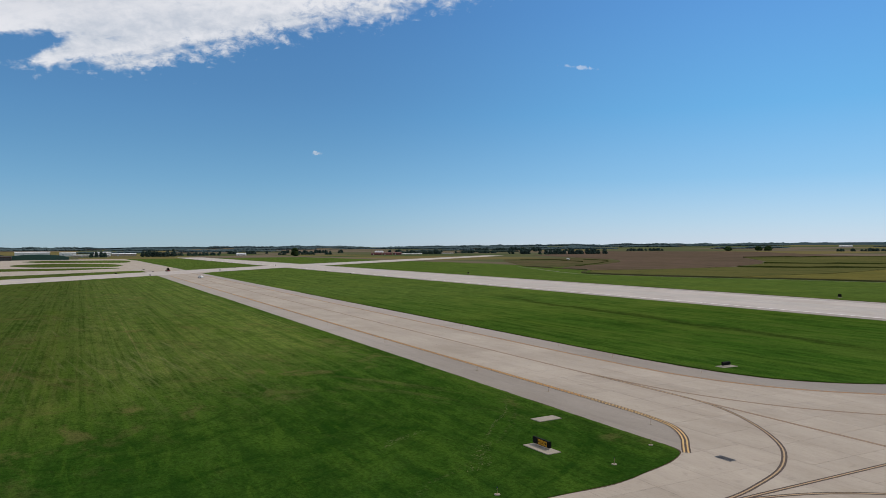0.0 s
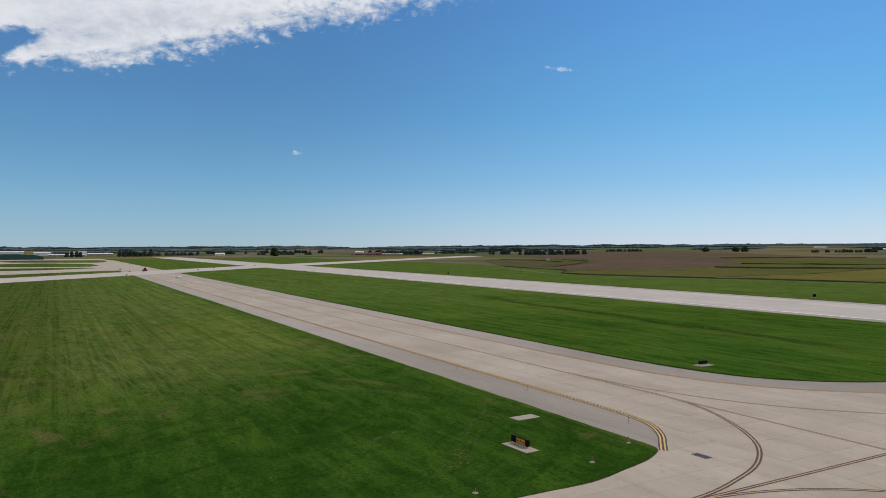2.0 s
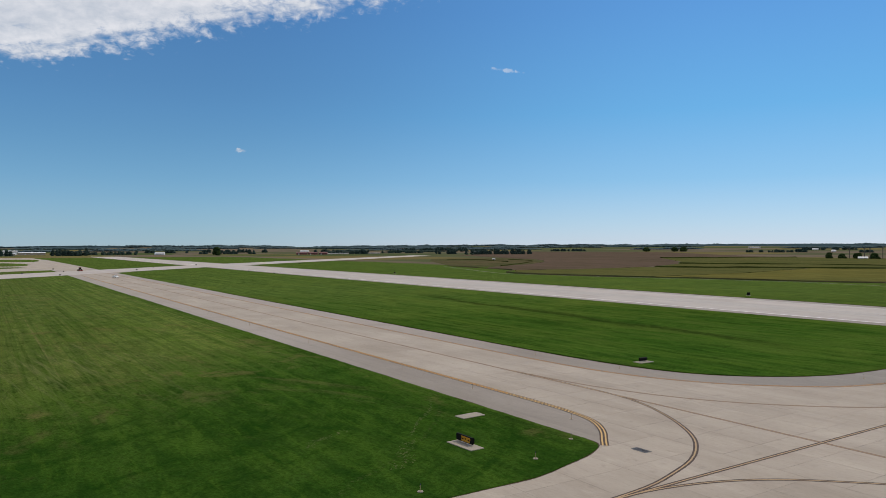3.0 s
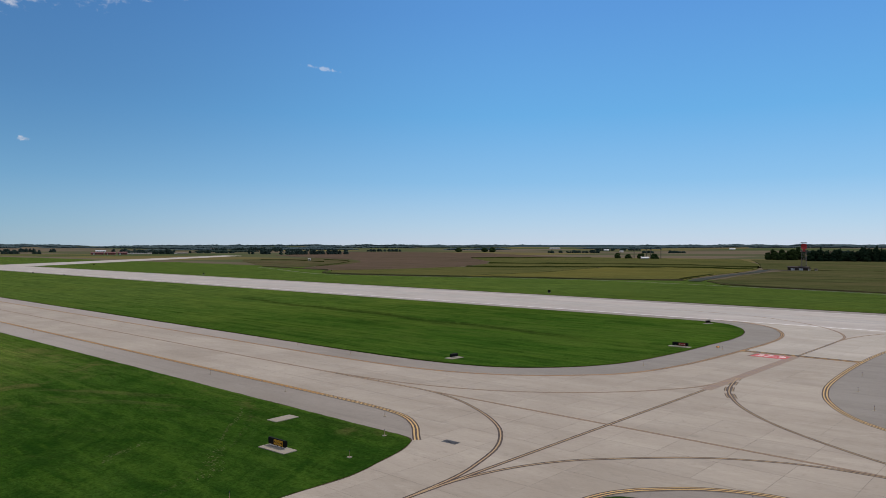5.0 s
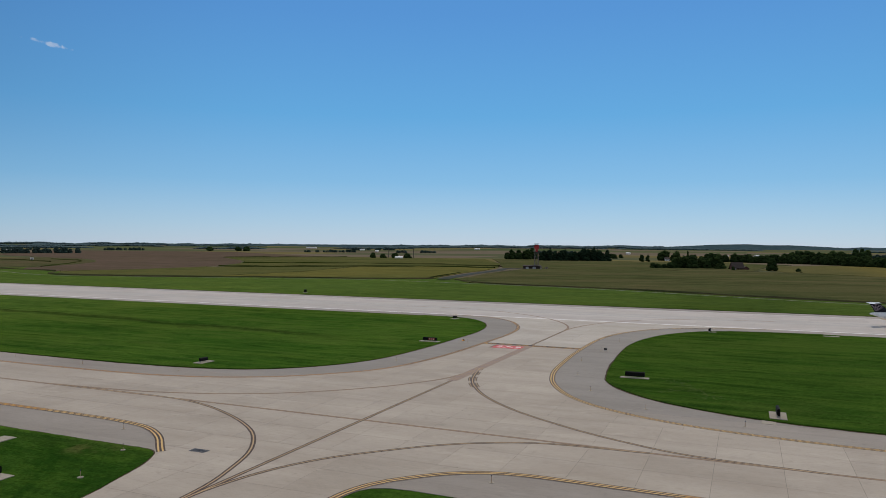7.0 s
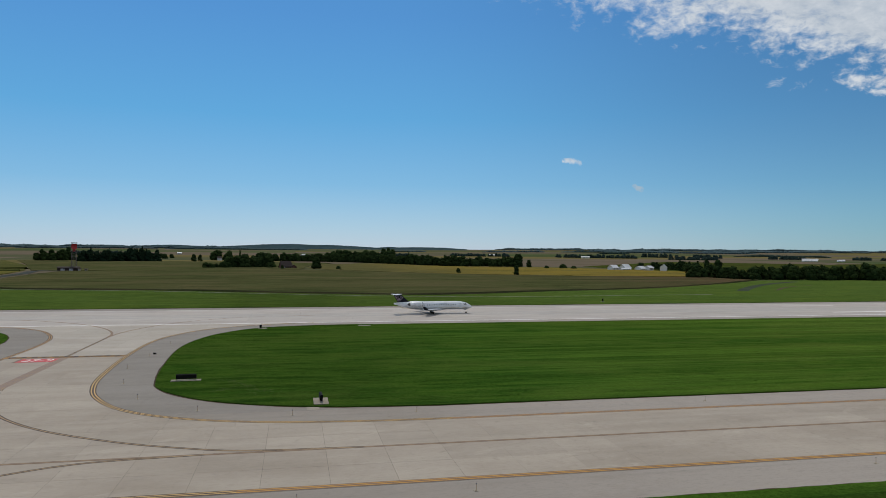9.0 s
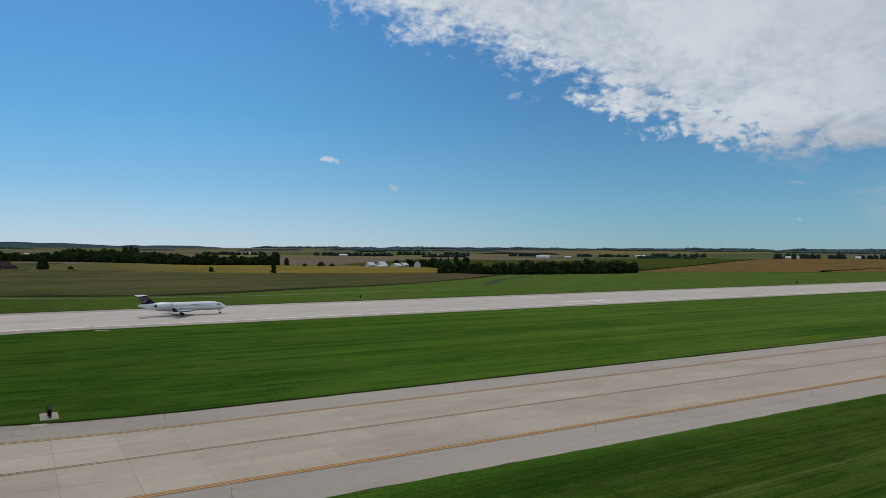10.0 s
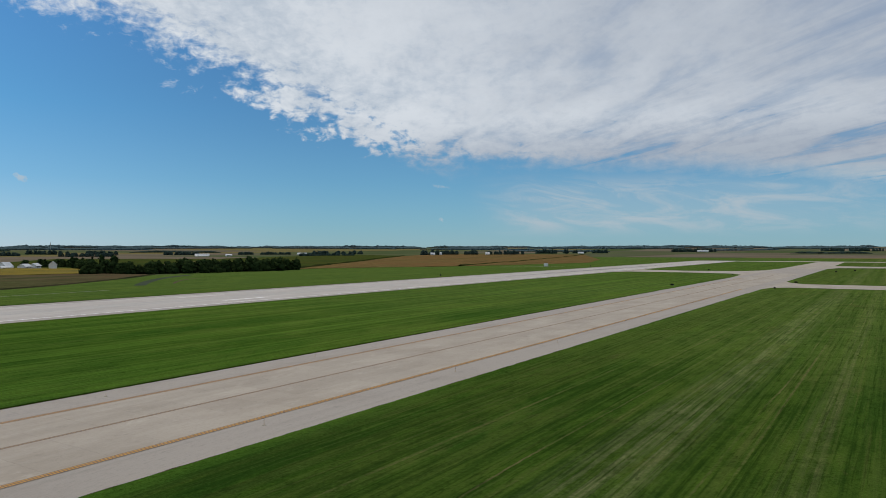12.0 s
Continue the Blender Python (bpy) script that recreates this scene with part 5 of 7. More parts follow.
# ---- aircraft ----
def wing_shape(bm, root, tip, thick_root, thick_tip):
    """A tapered, swept surface from (leading, trailing, side, height) at root and tip."""
    rings = []
    for (le, te, y, z), th in ((root, thick_root), (tip, thick_tip)):
        c = le - te
        prof = [(0, 0), (0.08, 0.42), (0.3, 0.5), (0.65, 0.3), (1, 0.03), (0.65, -0.22), (0.3, -0.38), (0.08, -0.32)]
        rings.append([(le - c * u, y, z + th * v) for u, v in prof])
    loft(bm, rings)
    bmesh.ops.recalc_face_normals(bm, faces=bm.faces[:])


def build_aircraft(x, y, z):
    plane = thing("jet_airliner", "white twin-engined regional jet with navy tail rolling on the runway", "aircraft", x, y, z)
    seg = 28
    stations = [(13.4, 2.08, 0.04), (13.25, 2.1, 0.25), (12.9, 2.14, 0.48), (12.3, 2.22, 0.76), (11.5, 2.36, 1.02), (10.6, 2.48, 1.2), (9.4, 2.57, 1.32), (8.0, 2.6, 1.35),
                (4.0, 2.6, 1.35), (0.0, 2.6, 1.35), (-4.0, 2.6, 1.35), (-6.0, 2.66, 1.28), (-8.0, 2.82, 1.06), (-10.0, 3.04, 0.74), (-11.6, 3.22, 0.42), (-12.6, 3.3, 0.2)]
    bm = bmesh.new()
    loft(bm, [[(sx, r * math.sin(k * math.tau / seg), zc + r * math.cos(k * math.tau / seg)) for k in range(seg)] for sx, zc, r in stations])
    bmesh.ops.recalc_face_normals(bm, faces=bm.faces[:])
    for f in bm.faces:
        if f.calc_center_median().z < 1.85:
            f.material_index = 1
    fuselage = part("fuselage", bm, [M_WHITEPAINT, M_GREYPAINT], plane, "white fuselage with grey belly", True)
    # belly fairing
    bm = bmesh.new()
    loft(bm, [[(sx, wy * math.sin(k * math.tau / 16), 1.45 + hz * math.cos(k * math.tau / 16)) for k in range(16)] for sx, wy, hz in ((4.6, 0.2, 0.1), (3.4, 1.1, 0.42), (1.5, 1.45, 0.56), (-1.5, 1.45, 0.56), (-3.2, 1.0, 0.4), (-4.4, 0.2, 0.1))])
    part("belly_fairing", bm, M_GREYPAINT, plane, "grey wing-root fairing", True)
    for s in (-1, 1):
        for k in range(15):
            bm = bmesh.new()
            box(bm, 7.6 - k * 0.79, s * 1.335, 2.86, 0.24, 0.05, 0.32, None, 0.02)
            part("cabin_window", bm, M_GLASS, fuselage)
        bm = bmesh.new()
        for a, b, c, d in ((11.75, 10.95, 0.42, 0.86), (10.9, 10.35, 0.92, 1.12)):
            zz = 2.86
            vs = [bm.verts.new((px_, s * py_, pz_)) for px_, py_, pz_ in ((a, c + 0.36, zz), (b, d + 0.26, zz + 0.03), (b - 0.08, d - 0.08, zz + 0.48), (a - 0.35, c + 0.08, zz + 0.36))]
            bm.faces.new(vs)
        bmesh.ops.solidify(bm, geom=bm.faces[:], thickness=0.06)
        part("cockpit_window", bm, M_GLASS, fuselage, "dark cockpit glass")
        bm = bmesh.new()
        box(bm, 3.6, s * 1.255, 3.18, 2.3, 0.03, 0.17)
        part("title_bar", bm, M_GLOBE, fuselage, "pale blue painted title bar")
        bm = bmesh.new()
        box(bm, 0.5, s * 1.17, 1.88, 21.0, 0.05, 0.07)
        part("gold_stripe", bm, M_GOLD, fuselage, "thin gold stripe")
        bm = bmesh.new()
        box(bm, 9.2, s * 1.32, 2.62, 0.9, 0.03, 1.7, None, 0.01)
        part("cabin_door", bm, M_WHITEPAINT, fuselage, "white outlined cabin door")
        # wing
        bm = bmesh.new()
        wing_shape(bm, (3.6, -2.2, s * 1.0, 1.42), (-3.0, -4.5, s * 10.3, 1.98), 0.62, 0.16)
        wing = part("wing", bm, M_GREYPAINT, plane, "swept grey wing", False)
        bm = bmesh.new()
        wing_shape(bm, (-3.0, -4.5, s * 10.3, 1.98), (-4.2, -4.95, s * 10.75, 3.05), 0.14, 0.06)
        part("winglet", bm, M_NAVY, wing, "navy winglet")
        for fy in (3.4, 6.0, 8.2):
            bm = bmesh.new()
            lx = 3.6 - 0.71 * (fy - 1) - 4.0 + 0.12 * fy
            loft(bm, [[(px_, s * fy + 0.12 * math.cos(k * math.tau / 8), 1.45 + 0.055 * fy - 0.15 + 0.14 * rr * math.sin(k * math.tau / 8)) for k in range(8)] for px_, rr in ((lx + 0.9, 0.3), (lx + 0.2, 1), (lx - 0.6, 0.9), (lx - 1.2, 0.15))])
            part("flap_fairing", bm, M_GREYPAINT, wing, "", True)
        # engine
        bm = bmesh.new()
        ex, ey, ez = -5.6, s * 2.15, 3.15
        loft(bm, [[(ex + u, ey + r * math.sin(k * math.tau / 20), ez + r * math.cos(k * math.tau / 20)) for k in range(20)] for u, r in ((1.9, 0.55), (2.15, 0.64), (2.05, 0.72), (1.2, 0.80), (0, 0.80), (-1.3, 0.70), (-2.0, 0.56), (-2.0, 0.50))], False)
        nac = part("engine", bm, M_WHITEPAINT, plane, "white rear-mounted engine nacelle", True)
        bm = bmesh.new()
        loft(bm, [[(ex + u, ey + r * math.sin(k * math.tau / 20), ez + r * math.cos(k * math.tau / 20)) for k in range(20)] for u, r in ((2.16, 0.63), (2.2, 0.68), (2.1, 0.735), (1.9, 0.755))], False)
        part("intake_lip", bm, M_CHROME, nac, "bare metal intake lip", True)
        bm = bmesh.new()
        bar(bm, (ex + 1.6, ey, ez), (ex + 1.5, ey, ez), 0.56, 0.56, 20)
        bar(bm, (ex + 2.0, ey, ez), (ex + 1.6, ey, ez), 0.02, 0.2, 12)
        part("fan", bm, M_SOOT, nac, "dark fan face")
        bm = bmesh.new()
        loft(bm, [[(ex + u, ey + r * math.sin(k * math.tau / 16), ez + r * math.cos(k * math.tau / 16)) for k in range(16)] for u, r in ((-1.9, 0.52), (-2.5, 0.42), (-2.5, 0.3), (-2.9, 0.05))])
        part("exhaust", bm, M_SOOT, nac, "dark exhaust cone", True)
        bm = bmesh.new()
        box(bm, ex - 0.2, s * 1.3, 3.1, 2.6, 1.0, 0.22, None, 0.08)
        part("pylon", bm, M_GREYPAINT, plane)
        # tailplane
        bm = bmesh.new()
        wing_shape(bm, (-10.3, -13.0, s * 0.0, 6.3), (-12.0, -13.3, s * 3.12, 6.24), 0.09, 0.05)
        part("tailplane", bm, M_WHITEPAINT, plane, "white tailplane")
        # main gear
        gear = part("main_gear", _leg(s), M_STEEL, plane)
        for o in (-0.19, 0.19):
            bm = bmesh.new()
            _wheel(bm, (0.0, s * 1.6 + o, 0.38), 0.38, 0.24)
            part("tyre", bm, M_TYRE, gear)
    bm = bmesh.new()
    prof = lambda le, te, zz, th: [(le, 0, zz), (le - 0.3 * (le - te), th, zz), (te, 0.01, zz), (te, -0.01, zz), (le - 0.3 * (le - te), -th, zz)]
    loft(bm, [prof(-6.4, -11.3, 3.5, 0.18), prof(-7.9, -11.6, 4.1, 0.17), prof(-10.3, -12.75, 6.2, 0.12), prof(-10.45, -12.85, 6.36, 0.05)])
    bmesh.ops.recalc_face_normals(bm, faces=bm.faces[:])
    fin = part("fin", bm, M_NAVY, plane, "navy fin with a pale grid emblem")
    for s in (-1, 1):
        # a quarter of a globe drawn in pale arcs and rays on the lower rear of the fin
        bm = bmesh.new()
        ex, ez = -11.15, 3.75
        arcs = [[(ex + r * math.cos(radians(a)), ez + r * math.sin(radians(a))) for a in range(38, 131, 8)] for r in (0.5, 0.9, 1.3, 1.7, 2.1)]
        rays = [[(ex + r * math.cos(radians(a)), ez + r * math.sin(radians(a))) for r in (0.35, 2.1)] for a in (48, 70, 92, 114)]
        for line in arcs + rays:
            for (xa, za), (xb, zb) in zip(line, line[1:]):
                bar(bm, (xa, s * 0.15, za), (xb, s * 0.15, zb), 0.055, 0.055, 5)
        part("emblem", bm, M_PINKGRID, fin, "pale grid emblem")
    bm = bmesh.new()
    loft(bm, [[(px_, r * math.sin(k * math.tau / 10), 6.3 + r * math.cos(k * math.tau / 10)) for k in range(10)] for px_, r in ((-9.9, 0.03), (-10.4, 0.16), (-12.4, 0.16), (-13.5, 0.03))])
    part("tail_fairing", bm, M_WHITEPAINT, fin, "", True)
    bm = bmesh.new()
    bar(bm, (11.4, 0, 0.3), (11.25, 0, 1.6), 0.06)
    bar(bm, (11.4, -0.2, 0.25), (11.4, 0.2, 0.25), 0.05)
    box(bm, 11.1, 0.22, 1.2, 0.8, 0.03, 0.5)
    box(bm, 11.1, -0.22, 1.2, 0.8, 0.03, 0.5)
    nose = part("nose_gear", bm, M_STEEL, plane)
    for o in (-0.15, 0.15):
        bm = bmesh.new()
        _wheel(bm, (11.4, o, 0.25), 0.25, 0.16)
        part("tyre", bm, M_TYRE, nose)
    return plane


def _leg(s):
    bm = bmesh.new()
    bar(bm, (0.0, s * 1.6, 0.38), (0.1, s * 1.55, 1.6), 0.09)
    bar(bm, (0.0, s * 1.35, 0.38), (0.0, s * 1.85, 0.38), 0.06)
    bar(bm, (0.05, s * 1.58, 0.9), (0.05, s * 0.8, 1.4), 0.05)
    return bm


def _wheel(bm, c, r, w_):
    bar(bm, (c[0], c[1] - w_ / 2, c[2]), (c[0], c[1] + w_ / 2, c[2]), r, r, 18)


build_aircraft(44.7, 229.2, 0.012)


# ---- signs and small airfield things ----
def sign(x, y, turn, panels, high=0.95, label="", legs=None, group=""):
    """A lit airfield guidance sign: panels (length, material, word) side by side in a black box on legs."""
    total = sum(p[0] for p in panels)
    ob = thing("airfield_sign", label, "sign", x, y, 0.02, turn, group)
    bm = bmesh.new()
    h2, zc, cut_ = high / 2 + 0.06, 0.2 + high / 2, min(0.16, high * 0.2)
    prof = [(-0.17, zc - h2 + cut_ * 0.3), (-0.17, zc + h2 - cut_ * 0.3), (-0.13, zc + h2), (0.06, zc + h2), (0.20, zc + h2 - cut_), (0.20, zc - h2 + cut_), (0.06, zc - h2), (-0.13, zc - h2)]
    loft(bm, [[(s * (total / 2 + 0.08), a_, b_) for a_, b_ in prof] for s in (-1, 1)])
    bmesh.ops.recalc_face_normals(bm, faces=bm.faces[:])
    part("housing", bm, M_BLACKMETAL, ob, "black metal sign housing")
    at = -total / 2
    for length, mat_, word in panels:
        bm = bmesh.new()
        box(bm, at + length / 2, -0.178, 0.2 + high / 2, length - 0.05, 0.02, high - 0.05)
        face = part("panel", bm, mat_, ob)
        if word == "<" or word == ">":
            s = -1 if word == "<" else 1
            bm = bmesh.new()
            cx, cz = at + length / 2, 0.2 + high / 2
            box(bm, cx - s * 0.06, -0.192, cz, 0.22, 0.01, 0.07)
            vs = [bm.verts.new((cx + s * q, -0.196, cz + r)) for q, r in ((0.04, 0.13), (0.04, -0.13), (0.2, 0))]
            bm.faces.new(vs)
            part("arrow", bm, M_BLACKMETAL, face)
        elif word == "bars":
            n = max(1, int(length / 0.45))
            for k in range(n):
                bm = bmesh.new()
                box(bm, at + (k + 0.5) * length / n, -0.192, 0.2 + high / 2, length / n * 0.34, 0.012, high * 0.34)
                part("word_bar", bm, M_BLACKMETAL if mat_ is M_SIGNYEL else M_SIGNWHITE, face)
        elif word:
            lettering(word, high * 0.62, M_SIGNYEL if mat_ is M_BLACKMETAL else M_BLACKMETAL, face,
                      Matrix.Translation((at + length / 2, -0.192, 0.2 + high / 2)) @ Matrix.Rotation(radians(90), 4, "X"))
        at += length
    for k in range(legs or max(2, round(total / 0.6) + 1)):
        n = (legs or max(2, round(total / 0.6) + 1)) - 1
        px_ = -total / 2 + 0.1 + (total - 0.2) * k / max(1, n)
        bm = bmesh.new()
        bar(bm, (px_, 0, 0), (px_, 0, 0.2), 0.035)
        bar(bm, (px_, 0, 0), (px_, 0, 0.02), 0.09)
        part("leg", bm, M_STEEL, ob)
    return ob


def pad(x, y, turn, sx, sy, label, mat_=None):
    bm = bmesh.new()
    box(bm, 0, 0, 0, sx, sy, 0.22, None, 0.025)
    ob = solid("concrete_pad", bm, mat_ or M_PAD, label, "pad")
    ob.matrix_basis = pose(x, y, -0.09, 0, 0, turn)
    return ob


pad(-61.7, 43.0, 3, 4.2, 1.75, "pale concrete pad under the direction sign")
sign(-62.2, 43.35, 2, [(0.85, M_BLACKMETAL, ""), (0.52, M_SIGNYEL, "<"), (0.5, M_SIGNYEL, "A"), (0.52, M_SIGNYEL, ">"), (0.2, M_BLACKMETAL, "")], 0.58, label="yellow and black taxiway direction sign on a concrete pad")
pad(-72.2, 51.0, 3, 1.8, 3.4, "bare pale concrete pad set in the grass")
pad(-88.5, 100.7, 0, 2.0, 3.4, "pale concrete pad under a dark sign")
sign(-88.6, 100.7, 270, [(0.7, M_BLACKMETAL, ""), (1.0, M_SIGNYEL, "bars")], 0.5, label="dark-backed taxiway sign seen from behind on a pad")
pad(-63.9, 144.4, 0, 4.6, 1.6, "pale concrete pad under the holding sign")
sign(-63.9, 144.6, 0, [(1.3, M_BLACKMETAL, ""), (1.5, M_SIGNRED, "bars"), (0.4, M_BLACKMETAL, "")], 0.55, label="dark red runway holding sign with white characters")
pad(-77.9, 193.6, 70, 2.6, 1.4, "pale concrete pad beside the runway")
sign(-77.9, 193.7, 60, [(0.7, M_BLACKMETAL, ""), (0.5, M_BLACKMETAL, "")], 0.5, label="black-backed runway exit sign on a pad")
pad(-15.9, 118.2, 2, 4.5, 1.3, "pale concrete pad under a long dark sign")
sign(-15.9, 118.4, 182, [(0.9, M_BLACKMETAL, ""), (2.0, M_SIGNRED, "bars")], 0.62, label="long black-backed holding sign on a pad")
pad(4.35, 98.9, 0, 2.0, 4.2, "pale concrete pad under an edge-on sign")
sign(4.35, 99.0, 92, [(0.9, M_BLACKMETAL, ""), (1.4, M_SIGNYEL, "bars")], 0.75, label="dark taxiway sign seen edge-on on a pad")
pad(3.2, 94.4, 0, 1.6, 1.9, "small concrete apron joining pad and shoulder")
pad(-7.9, 192.2, 0, 3.0, 1.6, "pale concrete pad beside the runway edge")
sign(-7.9, 192.3, 80, [(1.1, M_BLACKMETAL, "")], 0.6, label="small dark runway exit sign on a pad")
pad(19.5, 195.6, 0, 3.4, 1.2, "small pale concrete slab in the grass")
for x in (-490, -183, 124, 425, 717):
    pad(x, 272.5, 0, 1.7, 1.0, "small concrete pad beyond the runway")
    sign(x, 272.6, 55, [(1.05, M_BLACKMETAL, "")], 1.05, label="square black runway distance sign beyond the runway", legs=2, group="runway distance signs")


def edge_light(x, y, z=-0.01):
    ob = thing("taxiway_light", "orange-stemmed taxiway edge marker light on a pale disc", "marker light", x, y, z, 0, "taxiway edge lights")
    bm = bmesh.new()
    bar(bm, (0, 0, -0.06), (0, 0, 0.012), 0.27, 0.26, 18)
    part("base_disc", bm, M_PAD, ob, "pale round base")
    bm = bmesh.new()
    bar(bm, (0, 0, 0.01), (0, 0, 0.06), 0.08, 0.06, 12)
    bar(bm, (0, 0, 0.06), (0, 0, 0.55), 0.024, 0.02, 8)
    part("stem", bm, M_ORANGE, ob)
    bm = bmesh.new()
    bar(bm, (0, 0, 0.55), (0, 0, 0.58), 0.04, 0.04, 10)
    bar(bm, (0, 0, 0.58), (0, 0, 0.65), 0.035, 0.015, 10)
    part("lens", bm, M_BLUE, ob, "blue lens")
    return ob


light0 = edge_light(-106.0, 60.6)
for x, y in ((-85.5, 60.8), (-64.0, 60.2), (-57.4, 54.0), (-54.0, 46.1), (-52.1, 31.7), (-20.0, 59.9), (1.0, 59.7), (16.2, 59.7), (56.9, 60.2),
             (97.6, 60.0), (138.3, 60.0), (-147, 60.5), (-188, 60.5), (-229, 60.5), (-105.8, 90.0), (-124.2, 91.0), (-86.0, 92.0), (-58.2, 116.8), (-24.8, 116.8), (-20.3, 104.6),
             (-11.3, 95.6), (0.6, 91.2), (16.1, 90.3), (56.7, 89.8), (97.4, 89.8), (138.1, 89.8), (-165, 90), (-206, 90), (-55.6, 146), (-27.4, 131.5), (-26.5, 146), (-25.5, 163)):
    copy_thing(light0, pose(x, y, -0.01))


def guard_light(x, y, turn):
    """A runway guard light: two lamps side by side on a frame."""
    ob = thing("guard_light", "low black runway guard light with two amber lamps", "guard light", x, y, -0.02, turn, "runway guard lights")
    bm = bmesh.new()
    box(bm, 0, 0, 0.45, 0.62, 0.18, 0.3, None, 0.03)
    part("housing", bm, M_BLACKMETAL, ob)
    for s in (-1, 1):
        bm = bmesh.new()
        bar(bm, (s * 0.16, -0.09, 0.45), (s * 0.16, -0.13, 0.45), 0.095, 0.095, 12)
        part("lamp", bm, M_LAMP, ob, "glowing amber lamp")
        bm = bmesh.new()
        bar(bm, (s * 0.2, 0, 0), (s * 0.2, 0, 0.32), 0.03)
        part("leg", bm, M_STEEL, ob)
    return ob


guard_light(-56.6, 146.2, 20)
guard_light(-25.6, 146.0, 165)

# drain grate in the concrete
grate = thing("drain_grate", "dark cast iron drain grate set in concrete", "grate", -50.2, 56.9, 0.006, 2)
bm = bmesh.new()
for sx, sy, cx, cy in ((1.9, 0.08, 0, 0.43), (1.9, 0.08, 0, -0.43), (0.08, 0.94, 0.91, 0), (0.08, 0.94, -0.91, 0)):
    box(bm, cx, cy, 0.0, sx, sy, 0.03)
part("frame", bm, M_IRON, grate)
bm = bmesh.new()
box(bm, 0, 0, -0.012, 1.8, 0.84, 0.016)
part("pit", bm, M_BLACKMETAL, grate)
for k in range(15):
    bm = bmesh.new()
    box(bm, -0.82 + k * 0.117, 0, 0.002, 0.05, 0.82, 0.02)
    part("slat", bm, M_IRON, grate)


# ---- trees ----
class Heap:
    """Loose vertices and faces, for foliage of many small pieces."""

    def __init__(self):
        self.v, self.f = [], []

    def poly(self, pts):
        n = len(self.v)
        self.v.extend(tuple(p) for p in pts)
        self.f.append(tuple(range(n, n + len(pts))))

    def lump(self, pts, faces):
        n = len(self.v)
        self.v.extend(tuple(p) for p in pts)
        self.f.extend(tuple(n + i for i in q) for q in faces)

    def mesh(self, name, material):
        me = bpy.data.meshes.new(name)
        me.from_pydata(self.v, [], self.f)
        me.materials.append(material)
        return me


ball = bmesh.new()
bmesh.ops.create_icosphere(ball, subdivisions=2, radius=1.0)
ball.verts.index_update()
BALL_V, BALL_F = [tuple(v.co) for v in ball.verts], [tuple(v.index for v in f.verts) for f in ball.faces]
ball.free()
ball = bmesh.new()
bmesh.ops.create_icosphere(ball, subdivisions=1, radius=1.0)
ball.verts.index_update()
BIT_V, BIT_F = [tuple(v.co) for v in ball.verts], [tuple(v.index for v in f.verts) for f in ball.faces]
ball.free()


def leaves(bm, centre, rx, ry, rz, count, size, rng):
    """Small leaf clumps in and on an uneven lump."""
    for _ in range(count):
        v = Vector((rng.gauss(0, 1), rng.gauss(0, 1), rng.gauss(0, 1))).normalized()
        k = rng.uniform(0.55, 1.08)
        c = Vector(centre) + Vector((v.x * rx * k, v.y * ry * k, v.z * rz * k))
        n = (v + Vector((rng.uniform(-.7, .7), rng.uniform(-.7, .7), rng.uniform(-.3, .9)))).normalized()
        q = n.to_track_quat("Z", "Y").to_matrix()
        s = size * rng.uniform(0.6, 1.4)
        a = rng.uniform(0, 6.3)
        pts = [c + q @ Vector((s * rng.uniform(0.6, 1.1) * math.cos(a + j * 1.257), s * rng.uniform(0.6, 1.1) * math.sin(a + j * 1.257), rng.uniform(-.2, .2) * s)) for j in range(5)]
        bm.poly(pts)


def core(bm, centre, rx, ry, rz, rng):
    """A lumpy dark heart so that the crown is not see-through all over."""
    pts = []
    for v in BALL_V:
        k = rng.uniform(0.74, 0.92)
        pts.append((centre[0] + v[0] * rx * k, centre[1] + v[1] * ry * k, centre[2] + v[2] * rz * k))
    bm.lump(pts, BALL_F)


def crumb(bm, centre, rx, ry, rz, rng):
    """One small far-off crown."""
    pts = []
    for v in BIT_V:
        k = rng.uniform(0.75, 1.1)
        pts.append((centre[0] + v[0] * rx * k, centre[1] + v[1] * ry * k, centre[2] + v[2] * rz * k))
    bm.lump(pts, BIT_F)


def crown_into(bm, x, y, z, h, wide, pine, rng, count, size):
    if pine:
        for k in range(6):
            f = k / 5
            r = wide * 0.5 * (1 - 0.82 * f)
            core(bm, (x, y, z + h * (0.16 + 0.74 * f)), r * 0.8, r * 0.8, h * 0.12, rng)
            leaves(bm, (x, y, z + h * (0.16 + 0.74 * f)), r, r, h * 0.11, count // 6, size, rng)
    else:
        lobes = rng.randint(8, 10)
        for k in range(lobes):
            f = (k + rng.uniform(-0.3, 0.3)) / lobes
            a = k * 2.4 + rng.uniform(-.5, .5)
            d = wide * rng.uniform(0.12, 0.30) * (1.1 - 0.6 * f)
            r = wide * rng.uniform(0.26, 0.36) * (1.04 - 0.28 * f)
            rz = max(r * 0.8, h * 0.13)
            c = (x + d * math.cos(a), y + d * math.sin(a), z + h * (0.26 + 0.56 * f))
            core(bm, c, r, r, rz, rng)
            leaves(bm, c, r * 1.05, r * 1.05, rz * 1.08, count // (lobes + 1), size, rng)
        c = (x + wide * rng.uniform(-0.06, 0.06), y, z + h * 0.80)
        core(bm, c, wide * 0.28, wide * 0.28, h * 0.16, rng)
        leaves(bm, c, wide * 0.31, wide * 0.31, h * 0.18, count // (lobes + 1), size, rng)


